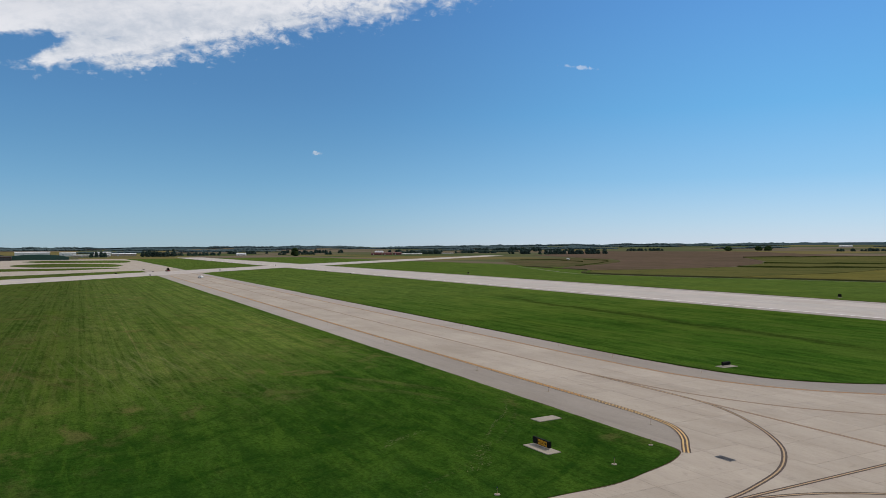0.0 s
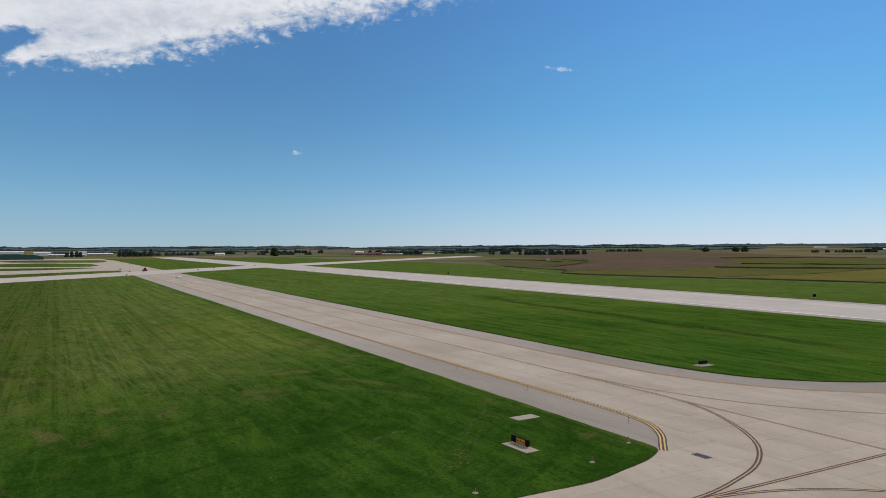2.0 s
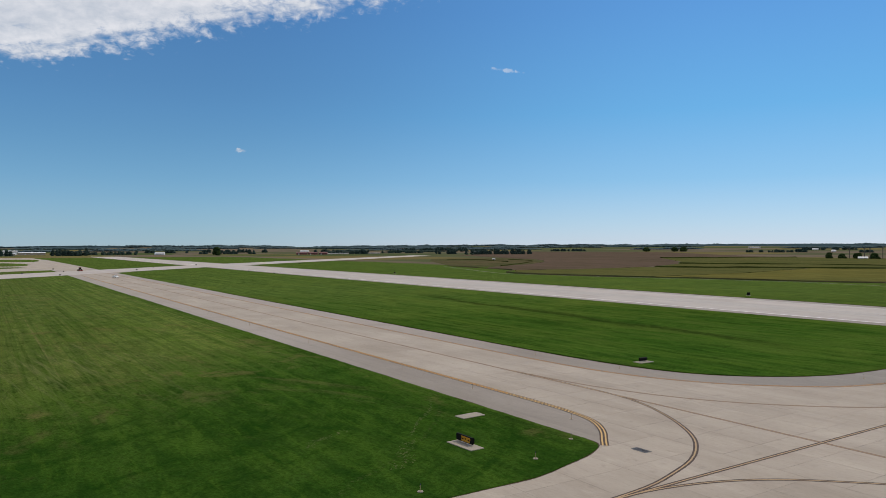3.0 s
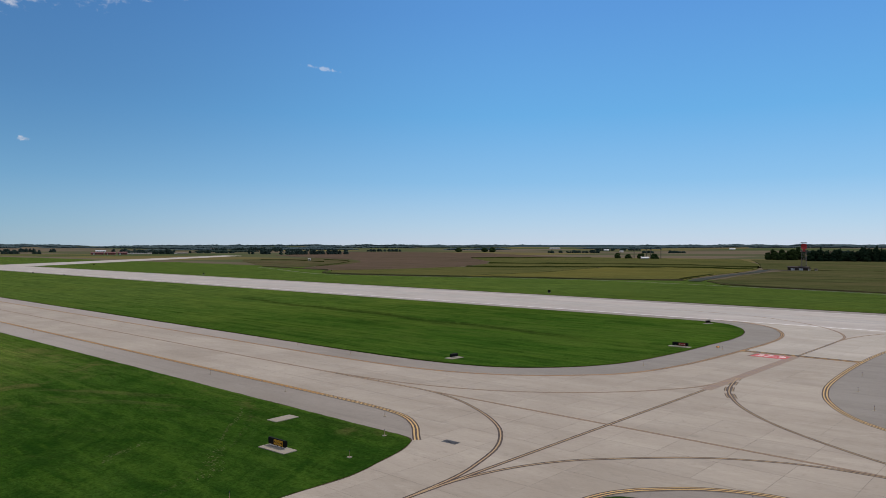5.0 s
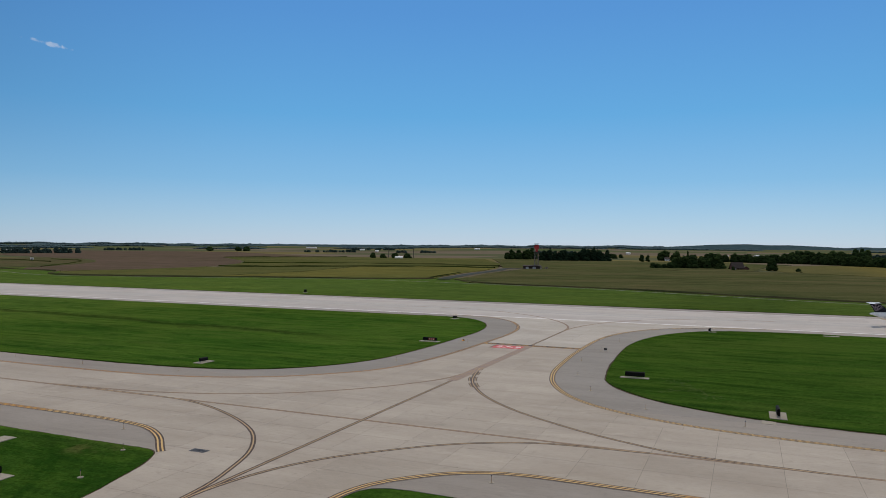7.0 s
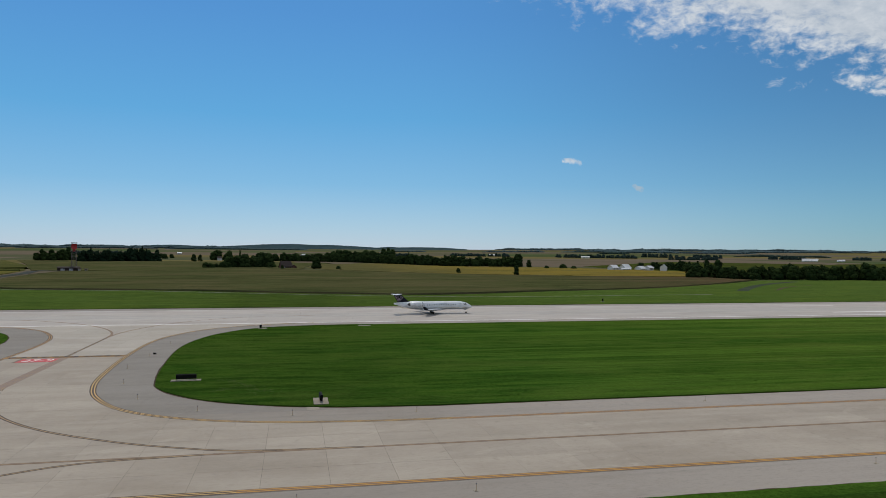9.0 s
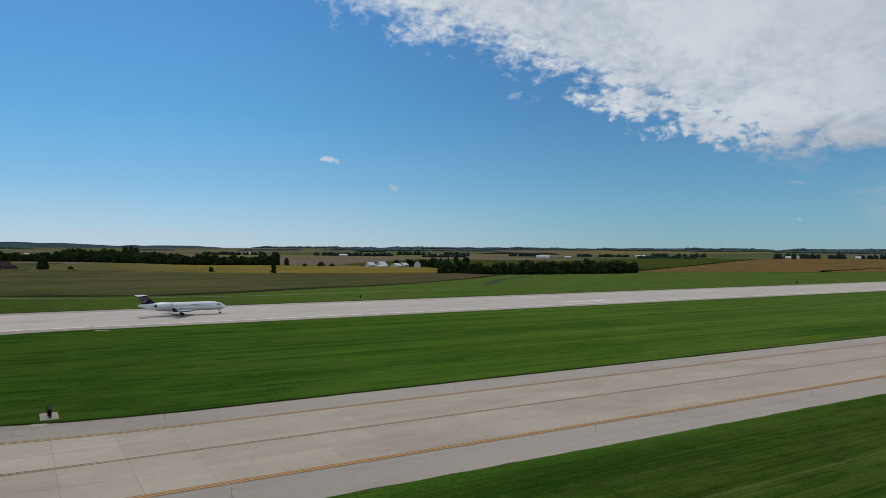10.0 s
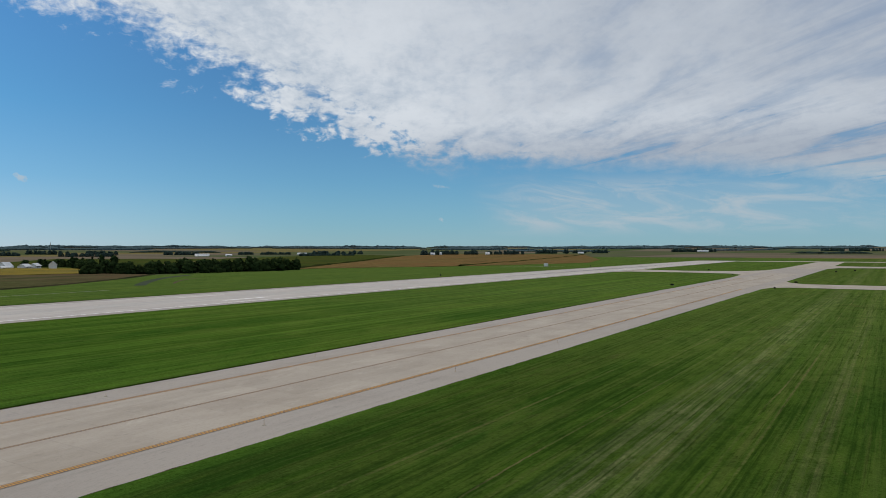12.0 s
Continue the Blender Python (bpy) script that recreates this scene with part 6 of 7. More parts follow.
def tree(x, y, h, wide, label, pine=False, seed=1, count=520):
    rng = random.Random(seed)
    z = rolled(x, y)
    ob = thing("pine_tree" if pine else "tree", label, "tree", x, y, z)
    bm = bmesh.new()
    bar(bm, (0, 0, -0.3), (0.1, 0, h * 0.35), h * 0.035, h * 0.024, 9)
    bar(bm, (0.1, 0, h * 0.35), (0, 0.1, h * 0.75), h * 0.024, h * 0.008, 8)
    trunk = part("trunk", bm, M_BARK, ob)
    for k in range(5):
        a = k * 1.3 + rng.random()
        bm = bmesh.new()
        bar(bm, (0.05, 0, h * (0.28 + 0.07 * k)), (wide * 0.3 * math.cos(a), wide * 0.3 * math.sin(a), h * (0.42 + 0.07 * k)), h * 0.013, h * 0.004, 6)
        part("limb", bm, M_BARK, trunk)
    bm = Heap()
    crown_into(bm, 0, 0, -h * 0.15, h * 1.13, wide, pine, rng, count, h * 0.04)
    crown = new("crown", bm.mesh("crown", M_PINE if pine else M_LEAF))
    crown.parent = ob
    return ob


def woods(name, points, rows, gap, high, wide, label, seed, pine=0.0, count=150, size=0.9, material=None, open_=1.0):
    """A belt of trees along a line, too many to count."""
    rng = random.Random(seed)
    bm = Heap()
    line = curve(points, gap)
    for q in line:
        for r in range(rows):
            x, y = q.x + rng.uniform(-1, 1) * wide * 0.5, q.y + rng.uniform(-1, 1) * wide * 0.5 + r * wide * 0.75
            stand = noise.noise(Vector((x / 30, y / 30, seed)))
            if stand < -open_:
                continue
            h = high * rng.uniform(0.68, 1.12) * (1.0 + 0.35 * stand)
            ww = wide * rng.uniform(0.8, 1.25)
            z = rolled(x, y) - 0.2
            crown_into(bm, x, y, z - h * 0.16, h * 1.1, ww, rng.random() < pine, rng, count, size)
            bm.poly([(x - 0.3, y, z), (x + 0.3, y, z), (x + 0.15, y, z + h * 0.5), (x - 0.15, y, z + h * 0.5)])
            bm.poly([(x, y - 0.3, z), (x, y + 0.3, z), (x, y + 0.15, z + h * 0.5), (x, y - 0.15, z + h * 0.5)])
    tagged(new(name, bm.mesh(name, material or (M_PINE if pine > 0.5 else M_LEAF))), label, "woods", "", "stuff")


woods("tree_belt", [(308, 506), (322, 507), (335, 490), (352, 480), (368, 474), (411, 466), (459, 462), (484, 466)], 3, 5.5, 12.0, 9.0, "dense dark green belt of trees at the field edge", 11, 0.1, 260, 0.75)
woods("tree_belt", [(398, 742), (404, 732), (412, 716), (410, 690), (400, 662)], 2, 5, 11.0, 9.0, "dark trees behind the white farm buildings", 12, 0.1, 200, 0.8)
woods("tree_belt", [(-89, 777), (-78, 778), (-68, 780)], 2, 5, 7.5, 7.0, "low bushy trees beside the brown-roofed house", 13, 0.0, 220, 0.55)
woods("tree_belt", [(-30, 778), (-22, 776), (-16, 774)], 1, 5, 5.5, 6.0, "bushes beside the brown-roofed house", 23, 0.0, 200, 0.5)
woods("tree_belt", [(-66, 786), (-48, 788), (-28, 792)], 4, 5, 18.5, 10.0, "tall dark trees behind the brown-roofed house", 14, 0.15, 240, 0.7)
woods("tree_belt", [(-308, 1133), (-270, 1143), (-240, 1153), (-214, 1164)], 4, 5.5, 20.0, 12.0, "block of dark conifers beyond the radar tower", 15, 0.12, 210, 0.9, M_PINE)
woods("tree_belt", [(-404, 1258), (-385, 1264), (-364, 1272)], 2, 7, 19.0, 14.0, "dark round-topped trees beyond the tower", 16, 0.0, 240, 0.9)
woods("tree_belt", [(-60, 1250), (80, 1150), (146, 1030), (172, 962), (204, 908), (241, 894), (284, 882)], 3, 6.5, 14.5, 12.0, "long dark line of woods across the fields", 17, 0.1, 120, 1.1)
woods("tree_belt", [(60, 1260), (110, 1230), (160, 1190)], 3, 9, 21.0, 15.0, "taller dark woods in the hollow", 18, 0.1, 130, 1.2)
woods("tree_belt", [(-140, 1296), (-128, 1300), (-112, 1302)], 2, 7, 17.0, 11.0, "dark trees round a small white house", 20, 0.1, 180, 0.9)

for k, (x, y, h, ww, lab) in enumerate([
        (185, 582, 9.5, 5.4, "small dark tree standing alone in the yellow field"), (144, 624, 5.6, 4.4, "small round bush in the yellow field"),
        (23, 774, 14.5, 12.0, "large dark round-crowned tree beside the house"), (281, 834, 10.5, 8.0, "broad dark tree in the yellow field"),
        (-241, 1430, 10.0, 14.0, "wide low tree far out in the fields"),
        (-371, 1300, 24.0, 14.0, "large dark tree beyond the tower"), (-255, 1478, 10.0, 12.0, "round dark tree far out in the fields"),
        (-237, 1481, 9.0, 10.0, "round dark tree beside another one"), (45, 748, 4.0, 6.0, "low dark bush beside the yard"),
        (284, 780, 4.0, 6.5, "low dark bush in the yellow field"), (301, 774, 5.5, 11.0, "wide dark bush in the yellow field"), (309, 760, 4.0, 8.0, "low dark bush by the crop edge"),
        (385, 748, 9.0, 10.0, "dark tree behind the white barn"), (400, 690, 13.0, 6.0, "tall narrow tree at the woods"), (325, 520, 16.0, 7.0, "tall tree rising from the belt"), (333, 516, 16.0, 9.0, "tall dark tree rising from the belt"),
        (-638, 1167, 12.0, 15.0, "round dark tree standing alone near poles"), (-622, 1176, 9.0, 15.0, "wide dark tree by the small white house"), (-604, 1190, 11.0, 17.0, "spreading dark tree behind the small house"),
        (-583, 1198, 10.0, 16.0, "low dark tree behind the small house"), (-1580, 1806, 14.0, 24.0, "large tree on the skyline of the brown field"),
        (-1512, 1862, 15.0, 24.0, "broad tree on the skyline of the brown field"), (-1494, 1880, 16.0, 26.0, "tall tree on the skyline of the brown field"),
        (-156, 1183, 13.0, 9.0, "small dark tree in the tan field"), (-147, 1187, 12.0, 8.0, "small dark tree beside another one"), (-1832, 503, 24.0, 26.0, "large dark tree beyond the airfield"),
        (-2024, 559, 16.0, 14.0, "lone dark tree beyond the airfield"), (-12, 752, 5.0, 4.0, "small bush before the house")]):
    tree(x, y, h, ww, lab, False, 40 + k, 420)

# groves and woods along the skyline, with distance haze mixed into their leaf colours
FAR = [(-1993, 162, 34, 20), (-1991, 195, 50, 18), (-2000, 42, 20, 14), (-1896, 903, 90, 14), (-1676, 1092, 40, 17), (-1531, 1125, 90, 13), (-1484, 1186, 70, 15), (-2000, 1136, 120, 10), (-2453, 482, 160, 12), (-2488, 754, 220, 13), (-2200, 300, 120, 10), (-2150, 620, 140, 9), (-2350, 1080, 180, 12), (-2080, 1472, 160, 12), (-1820, 1700, 120, 9), (-2400, 1500, 300, 14), (-1274, 2266, 200, 10),
       (1601, 1060, 60, 15), (1742, 984, 230, 13), (2107, 922, 90, 16), (2241, 861, 130, 13), (1592, 1370, 130, 12), (1058, 1815, 200, 12), (2923, 676, 150, 15), (2997, 136, 180, 14),
       (1250, 1620, 90, 10), (1420, 1490, 130, 9), (900, 1500, 120, 9), (760, 1700, 200, 11), (480, 1800, 150, 9), (200, 1700, 130, 9), (-480, 1900, 160, 9), (-900, 1900, 120, 8), (-1150, 1850, 160, 9), (1330, 1180, 120, 7)]
for k, (x, y, length, h) in enumerate(FAR):
    d = Vector((-y, x)).normalized() * length / 2
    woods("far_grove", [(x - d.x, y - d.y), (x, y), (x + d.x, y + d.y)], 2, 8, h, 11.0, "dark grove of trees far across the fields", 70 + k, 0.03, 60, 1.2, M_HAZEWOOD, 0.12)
for ring, (r, h, wid) in enumerate(((2500, 10, 22), (3000, 12, 26), (3400, 14, 30), (3800, 15, 32), (4250, 16, 34), (4650, 18, 36))):
    bm = Heap()
    rng = random.Random(90 + ring)
    a = -118.0
    while a < 118:
        span = rng.uniform(1.5, 7.0) * (1 + ring * 0.3)
        if rng.random() < (0.26, 0.38, 0.62, 0.8, 0.92, 1.0)[ring]:
            n = int(radians(span) * r / 7.0)
            bend = rng.uniform(-120, 120)
            for k in range(n):
                t = radians(a + span * k / n)
                rr = r + bend * math.sin(k / n * 3.1) + rng.uniform(-25, 25)
                x, y = rr * math.sin(t), rr * math.cos(t)
                swell = 0.72 + 0.45 * noise.noise(Vector((x / 90, y / 90, ring)))
                hh = h * swell * rng.uniform(0.86, 1.06) * min(1.0, 0.35 + 6 * min(k, n - k) / max(n, 1))
                z = rolled(x, y)
                crumb(bm, (x, y, z + hh * 0.30), wid * 0.42, wid * 0.42, hh * 0.62, rng)
        a += span + rng.uniform(0.1, 2.4)
    # outer rings take the bluer colour that stands in for haze
    tagged(new("far_woods", bm.mesh("far_woods", M_HAZEBLUE if ring > 0 else M_HAZEWOOD)), "dark woods low along the skyline, tinted blue for haze", "woods", "", "stuff")


def ridge(points, h, deep, label, seed):
    """A long wooded hill on the skyline with an uneven top of crowns."""
    rng = random.Random(seed)
    bm = Heap()
    line = curve(points, 16)
    n = len(line)
    prev = None
    for k, p_ in enumerate(line):
        f = math.sin(math.pi * (k + 0.5) / n) ** 0.6 * (0.88 + 0.2 * noise.noise(Vector((p_.x / 130, seed, 0.5))))
        z = rolled(p_.x, p_.y)
        row = [(p_.x, p_.y - deep, z - 6), (p_.x, p_.y - deep * 0.55, z + h * f * 0.55), (p_.x, p_.y - deep * 0.2, z + h * f * 0.9), (p_.x, p_.y, z + h * f * 0.94), (p_.x, p_.y + deep * 0.5, z - 6)]
        if prev:
            for a, b, c, d in zip(prev, prev[1:], row[1:], row):
                bm.poly([a, d, c, b])
        prev = row
        for j in range(4):
            t = rng.random() * 0.16
            x, y = p_.x + rng.uniform(-9, 9), p_.y - deep * t
            hh = h * f * (0.95 - 0.8 * t * t)
            crumb(bm, (x, y, z + hh * 0.97), 10, 10, 1.8 + h * 0.03, rng)
    # the slope's blue tint is haze put into its colour
    tagged(new("wooded_hill", bm.mesh("wooded_hill", M_HAZERIDGE)), label, "hill", "", "stuff")


ridge([(-420, 3980), (-100, 4000), (150, 4010), (450, 3970)], 27, 260, "long dark wooded hill on the skyline", 31)
ridge([(430, 3900), (640, 3920), (900, 3850)], 13, 200, "low dark wooded hill on the skyline", 32)
ridge([(-2600, 3250), (-2300, 3500), (-1900, 3750), (-1500, 3900)], 14, 220, "low wooded hill behind distant white buildings", 33)
ridge([(-4420, 40), (-4460, 250), (-4420, 480), (-4330, 760)], 14, 200, "low wooded rise beyond the airfield, tinted blue for haze", 35)
ridge([(-900, 4150), (-650, 4180), (-430, 4150)], 16, 200, "low wooded rise on the skyline", 34)


# ---- buildings ----
def gabled(name, x, y, turn, wx, wy, wall, roof, m_wall, m_roof, label, doors=1, windows=3, category="building"):
    """A gabled building: walls with thickness of body, overhanging roof slopes, doors and windows."""
    z = rolled(x, y) - 0.1
    ob = thing(name, label, category, x, y, z, turn)
    bm = bmesh.new()
    pts = [(-wy / 2, 0), (wy / 2, 0), (wy / 2, wall), (0, wall + roof), (-wy / 2, wall)]
    loft(bm, [[(s * wx / 2, a, b) for a, b in pts] for s in (-1, 1)])
    bmesh.ops.recalc_face_normals(bm, faces=bm.faces[:])
    walls = part("wall", bm, m_wall, ob)
    for s in (-1, 1):
        bm = bmesh.new()
        e = 0.5
        k = roof / (wy / 2)
        quad = [(-wx / 2 - e, s * (wy / 2 + e), wall - e * k + 0.05), (wx / 2 + e, s * (wy / 2 + e), wall - e * k + 0.05), (wx / 2 + e, 0, wall + roof + 0.08), (-wx / 2 - e, 0, wall + roof + 0.08)]
        lo = [bm.verts.new(q) for q in quad]
        hi = [bm.verts.new((q[0], q[1], q[2] + 0.22)) for q in quad]
        bm.faces.new(lo)
        bm.faces.new(hi)
        for j in range(4):
            bm.faces.new((lo[j], lo[(j + 1) % 4], hi[(j + 1) % 4], hi[j]))
        bmesh.ops.recalc_face_normals(bm, faces=bm.faces[:])
        part("roof", bm, m_roof, ob)
    for k in range(doors):
        bm = bmesh.new()
        box(bm, -wx * 0.25 + k * wx * 0.4, -wy / 2 - 0.04, wall * 0.38, min(3.2, wx * 0.25), 0.12, wall * 0.76)
        part("door", bm, M_GREYPAINT, walls)
    for k in range(windows):
        bm = bmesh.new()
        box(bm, -wx * 0.4 + (k + 0.5) * wx * 0.8 / windows, -wy / 2 - 0.05, wall * 0.62, 0.9, 0.1, 1.1)
        part("window", bm, M_GLASS, walls)
    return ob


gabled("barn", 340, 724, 20, 9, 8, 3.0, 2.8, M_WALLWHITE, M_ROOFGREY, "white gabled barn with a grey metal roof", 1, 2)
gabled("barn", 353, 722, 25, 10, 9, 2.8, 3.8, M_WALLWHITE, M_ROOFGREY, "tall white barn with a bright metal roof", 1, 2)
gabled("shed", 348, 712, 20, 13, 5, 1.8, 0.9, M_WALLWHITE, M_ROOFGREY, "long low white farm shed", 2, 4)
gabled("barn", 366, 712, 30, 10, 8, 2.4, 2.4, M_WALLWHITE, M_ROOFGREY, "white farm building with a pale roof", 1, 2)
gabled("farmhouse", 377, 714, 30, 8, 7, 3.0, 2.2, M_WALLWHITE, M_ROOFGREY, "white farmhouse beside the barns", 1, 4)
gabled("farmhouse", 381, 690, 60, 7, 7, 4.4, 3.0, M_WALLWHITE, M_ROOFGREY, "tall white farmhouse among dark trees", 1, 4)
gabled("house", -9, 768, 20, 11, 9, 3.0, 5.2, M_BRICK, M_ROOFBROWN, "brown-roofed brick house at the field edge", 1, 5)
gabled("house", -1, 769, 100, 6, 6, 2.2, 2.2, M_BRICK, M_ROOFBROWN, "brown-roofed wing beside the brick house", 1, 2)
for k, (x, y, turn, wx, wy, wall, roof, mw, mr, lab) in enumerate([
        (-46, 1599, 10, 20, 9, 3, 2, M_WALLWHITE, M_ROOFGREY, "distant white farm shed among fields"), (-6, 1560, 0, 14, 9, 4, 3, M_WALLWHITE, M_ROOFGREY, "distant white barn among fields"), (20, 1600, 40, 12, 9, 4, 3, M_WALLWHITE, M_ROOFGREY, "distant white farmhouse among fields"),
        (-127, 1286, 15, 7, 6, 4, 2.5, M_WALLWHITE, M_ROOFBROWN, "white house between dark trees"), (1099, 1362, -30, 30, 12, 1.6, 1.2, M_WALLWHITE, M_ROOFGREY, "long low white livestock shed"),
        (1150, 1330, -30, 14, 9, 2.6, 1.6, M_WALLWHITE, M_ROOFGREY, "pale shed beside the livestock barn"), (-1990, -98, 92, 74, 26, 13, 2.0, M_WALLWHITE, M_ROOFGREY, "long pale terminal-like building with a flat roof"),
        (-2300, -26, 90, 42, 20, 9, 2, M_WALLWHITE, M_ROOFGREY, "white industrial hall far behind the airfield"), (-2299, 64, 90, 44, 20, 10, 2, M_WALLWHITE, M_ROOFGREY, "low white industrial hall far away"),
        (-2247, 118, 90, 64, 20, 6, 2, M_TANWALL, M_ROOFGREY, "tan industrial hall far away"), (-1866, 745, 60, 29, 14, 4.5, 2.2, M_BARNRED, M_BARNRED, "dark red metal hall beyond the airfield"), (-1852, 772, 60, 25, 14, 4.5, 2.2, M_BARNRED, M_BARNRED, "dark red metal hall beside another one"), (-1839, 797, 60, 22, 14, 4.8, 2.4, M_BARNRED, M_BARNRED, "short dark red metal hall beyond the airfield"),
        (-1890, 862, 60, 62, 9, 2.6, 0.8, M_TANWALL, M_ROOFGREY, "long low pale storage row beyond the runway"), (-1930, 960, 66, 110, 8, 2.2, 0.7, M_TANWALL, M_ROOFGREY, "very long low pale row of storage bays"),
        (-1711, 2585, 40, 44, 14, 3.5, 1.5, M_WALLWHITE, M_ROOFGREY, "long white buildings under a wooded hill"), (-975, 2630, 20, 20, 12, 3.5, 2, M_WALLWHITE, M_ROOFGREY, "white hall under a wooded hill"),
        (-882, 665, 40, 3.4, 2.8, 2.4, 0.4, M_WALLWHITE, M_ROOFGREY, "small white equipment hut in the field"), (-582, 1162, 35, 13, 7, 2.6, 1.8, M_WALLWHITE, M_ROOFGREY, "small white house below tall poles"),
        (1585, 1040, -50, 11, 8, 4, 3, M_WALLWHITE, M_ROOFGREY, "white farmhouse beside silos"), (1740, 960, -55, 11, 8, 4, 3, M_WALLWHITE, M_ROOFGREY, "distant white farm building among trees"), (2180, 860, -60, 18, 10, 3, 2, M_WALLWHITE, M_ROOFGREY, "long distant white shed among trees"),
        (-2411, 973, 60, 30, 12, 4, 3, M_WALLWHITE, M_ROOFGREY, "distant white shed beyond the airfield"), (-2100, 420, 70, 26, 12, 4, 3, M_WALLWHITE, M_ROOFGREY, "white farm shed beyond the airfield"), (-1720, 1240, 50, 22, 10, 4, 3, M_WALLWHITE, M_ROOFGREY, "pale farmhouse among distant trees"), (-1274, 2250, 30, 18, 10, 3, 2, M_WALLWHITE, M_ROOFGREY, "white sheds beyond the brown field"),
        (2900, 640, -70, 40, 14, 5, 2, M_WALLWHITE, M_ROOFGREY, "white sheds near the skyline"), (1194, 1479, -35, 34, 12, 2.8, 1.8, M_WALLWHITE, M_ROOFGREY, "long white shed beyond the woods"), (700, 1650, -20, 20, 10, 3.4, 2, M_WALLWHITE, M_ROOFGREY, "distant white barn on the plain"),
        (520, 1850, -10, 22, 10, 3.4, 2, M_WALLWHITE, M_ROOFGREY, "distant white shed on the plain"), (1500, 1430, -40, 26, 10, 3, 2, M_WALLWHITE, M_ROOFGREY, "distant pale shed on the plain"), (-300, 2000, 0, 11, 8, 3, 2, M_WALLWHITE, M_ROOFGREY, "distant white shed behind the fields"),
        (-1080, 2000, 30, 11, 8, 3, 2, M_WALLWHITE, M_ROOFGREY, "distant white barn behind the brown field")]):
    gabled("far_building", x, y, turn, wx, wy, wall, roof, mw, mr, lab, 1, 4)


def hangar(x, y, turn, wx, wy, wall, label, cover):
    z = rolled(x, y) - 0.1
    ob = thing("hangar", label, "hangar", x, y, z, turn)
    bm = bmesh.new()
    box(bm, 0, 0, wall / 2, wx, wy, wall)
    walls = part("wall", bm, cover, ob)
    bm = bmesh.new()
    n = 14
    rise = wy * 0.07
    arc = [(wy / 2 * 1.04 * math.cos(math.pi * k / n), wall - 0.4 + rise * math.sin(math.pi * k / n)) for k in range(n + 1)]
    loft(bm, [[(s * wx / 2 * 1.02, a, b) for a, b in arc] for s in (-1, 1)])
    bmesh.ops.recalc_face_normals(bm, faces=bm.faces[:])
    part("roof", bm, cover, ob, "curved metal roof")
    for k in range(4):
        bm = bmesh.new()
        box(bm, -wx * 0.36 + k * wx * 0.24, -wy / 2 - 0.1, wall * 0.42, wx * 0.2, 0.2, wall * 0.8)
        part("door", bm, M_DARKDOOR, walls)
    return ob


hangar(-1600, -70, 3, 44, 106, 4.0, "broad low hangar with a dark green curved roof", M_ROOFGREEN)
hangar(-1560, -124, 93, 26, 30, 7.0, "small dark hangar beside the apron", M_ROOFBROWN)
gabled("far_building", -2050, 30, 90, 84, 18, 5, 1.5, M_TANWALL, M_ROOFGREY, "long low tan building behind the hangars", 2, 6)

# silo beside the distant farm
silo = thing("grain_silo", "round white metal grain silo", "silo", 1601, 1025, rolled(1601, 1025))
bm = bmesh.new()
bar(bm, (0, 0, -0.3), (0, 0, 7), 3.2, 3.2, 20)
part("body", bm, M_WALLWHITE, silo)
bm = bmesh.new()
bar(bm, (0, 0, 7), (0, 0, 8.9), 3.3, 0.4, 20)
part("roof", bm, M_ROOFGREY, silo)

# equipment hut beside the runway, on its slab
hut = thing("equipment_hut", "small white equipment hut on the grass", "hut", 710, 320, -0.05, 20)
bm = bmesh.new()
box(bm, 0, 0, 1.5, 6.0, 4.0, 3.0, None, 0.05)
body = part("wall", bm, M_WALLWHITE, hut)
bm = bmesh.new()
box(bm, 0, 0, 3.1, 6.5, 4.5, 0.25, None, 0.04)
part("roof", bm, M_ROOFGREY, hut)
bm = bmesh.new()
box(bm, 1.2, -2.03, 1.05, 1.0, 0.1, 2.1)
part("door", bm, M_GREYPAINT, body)


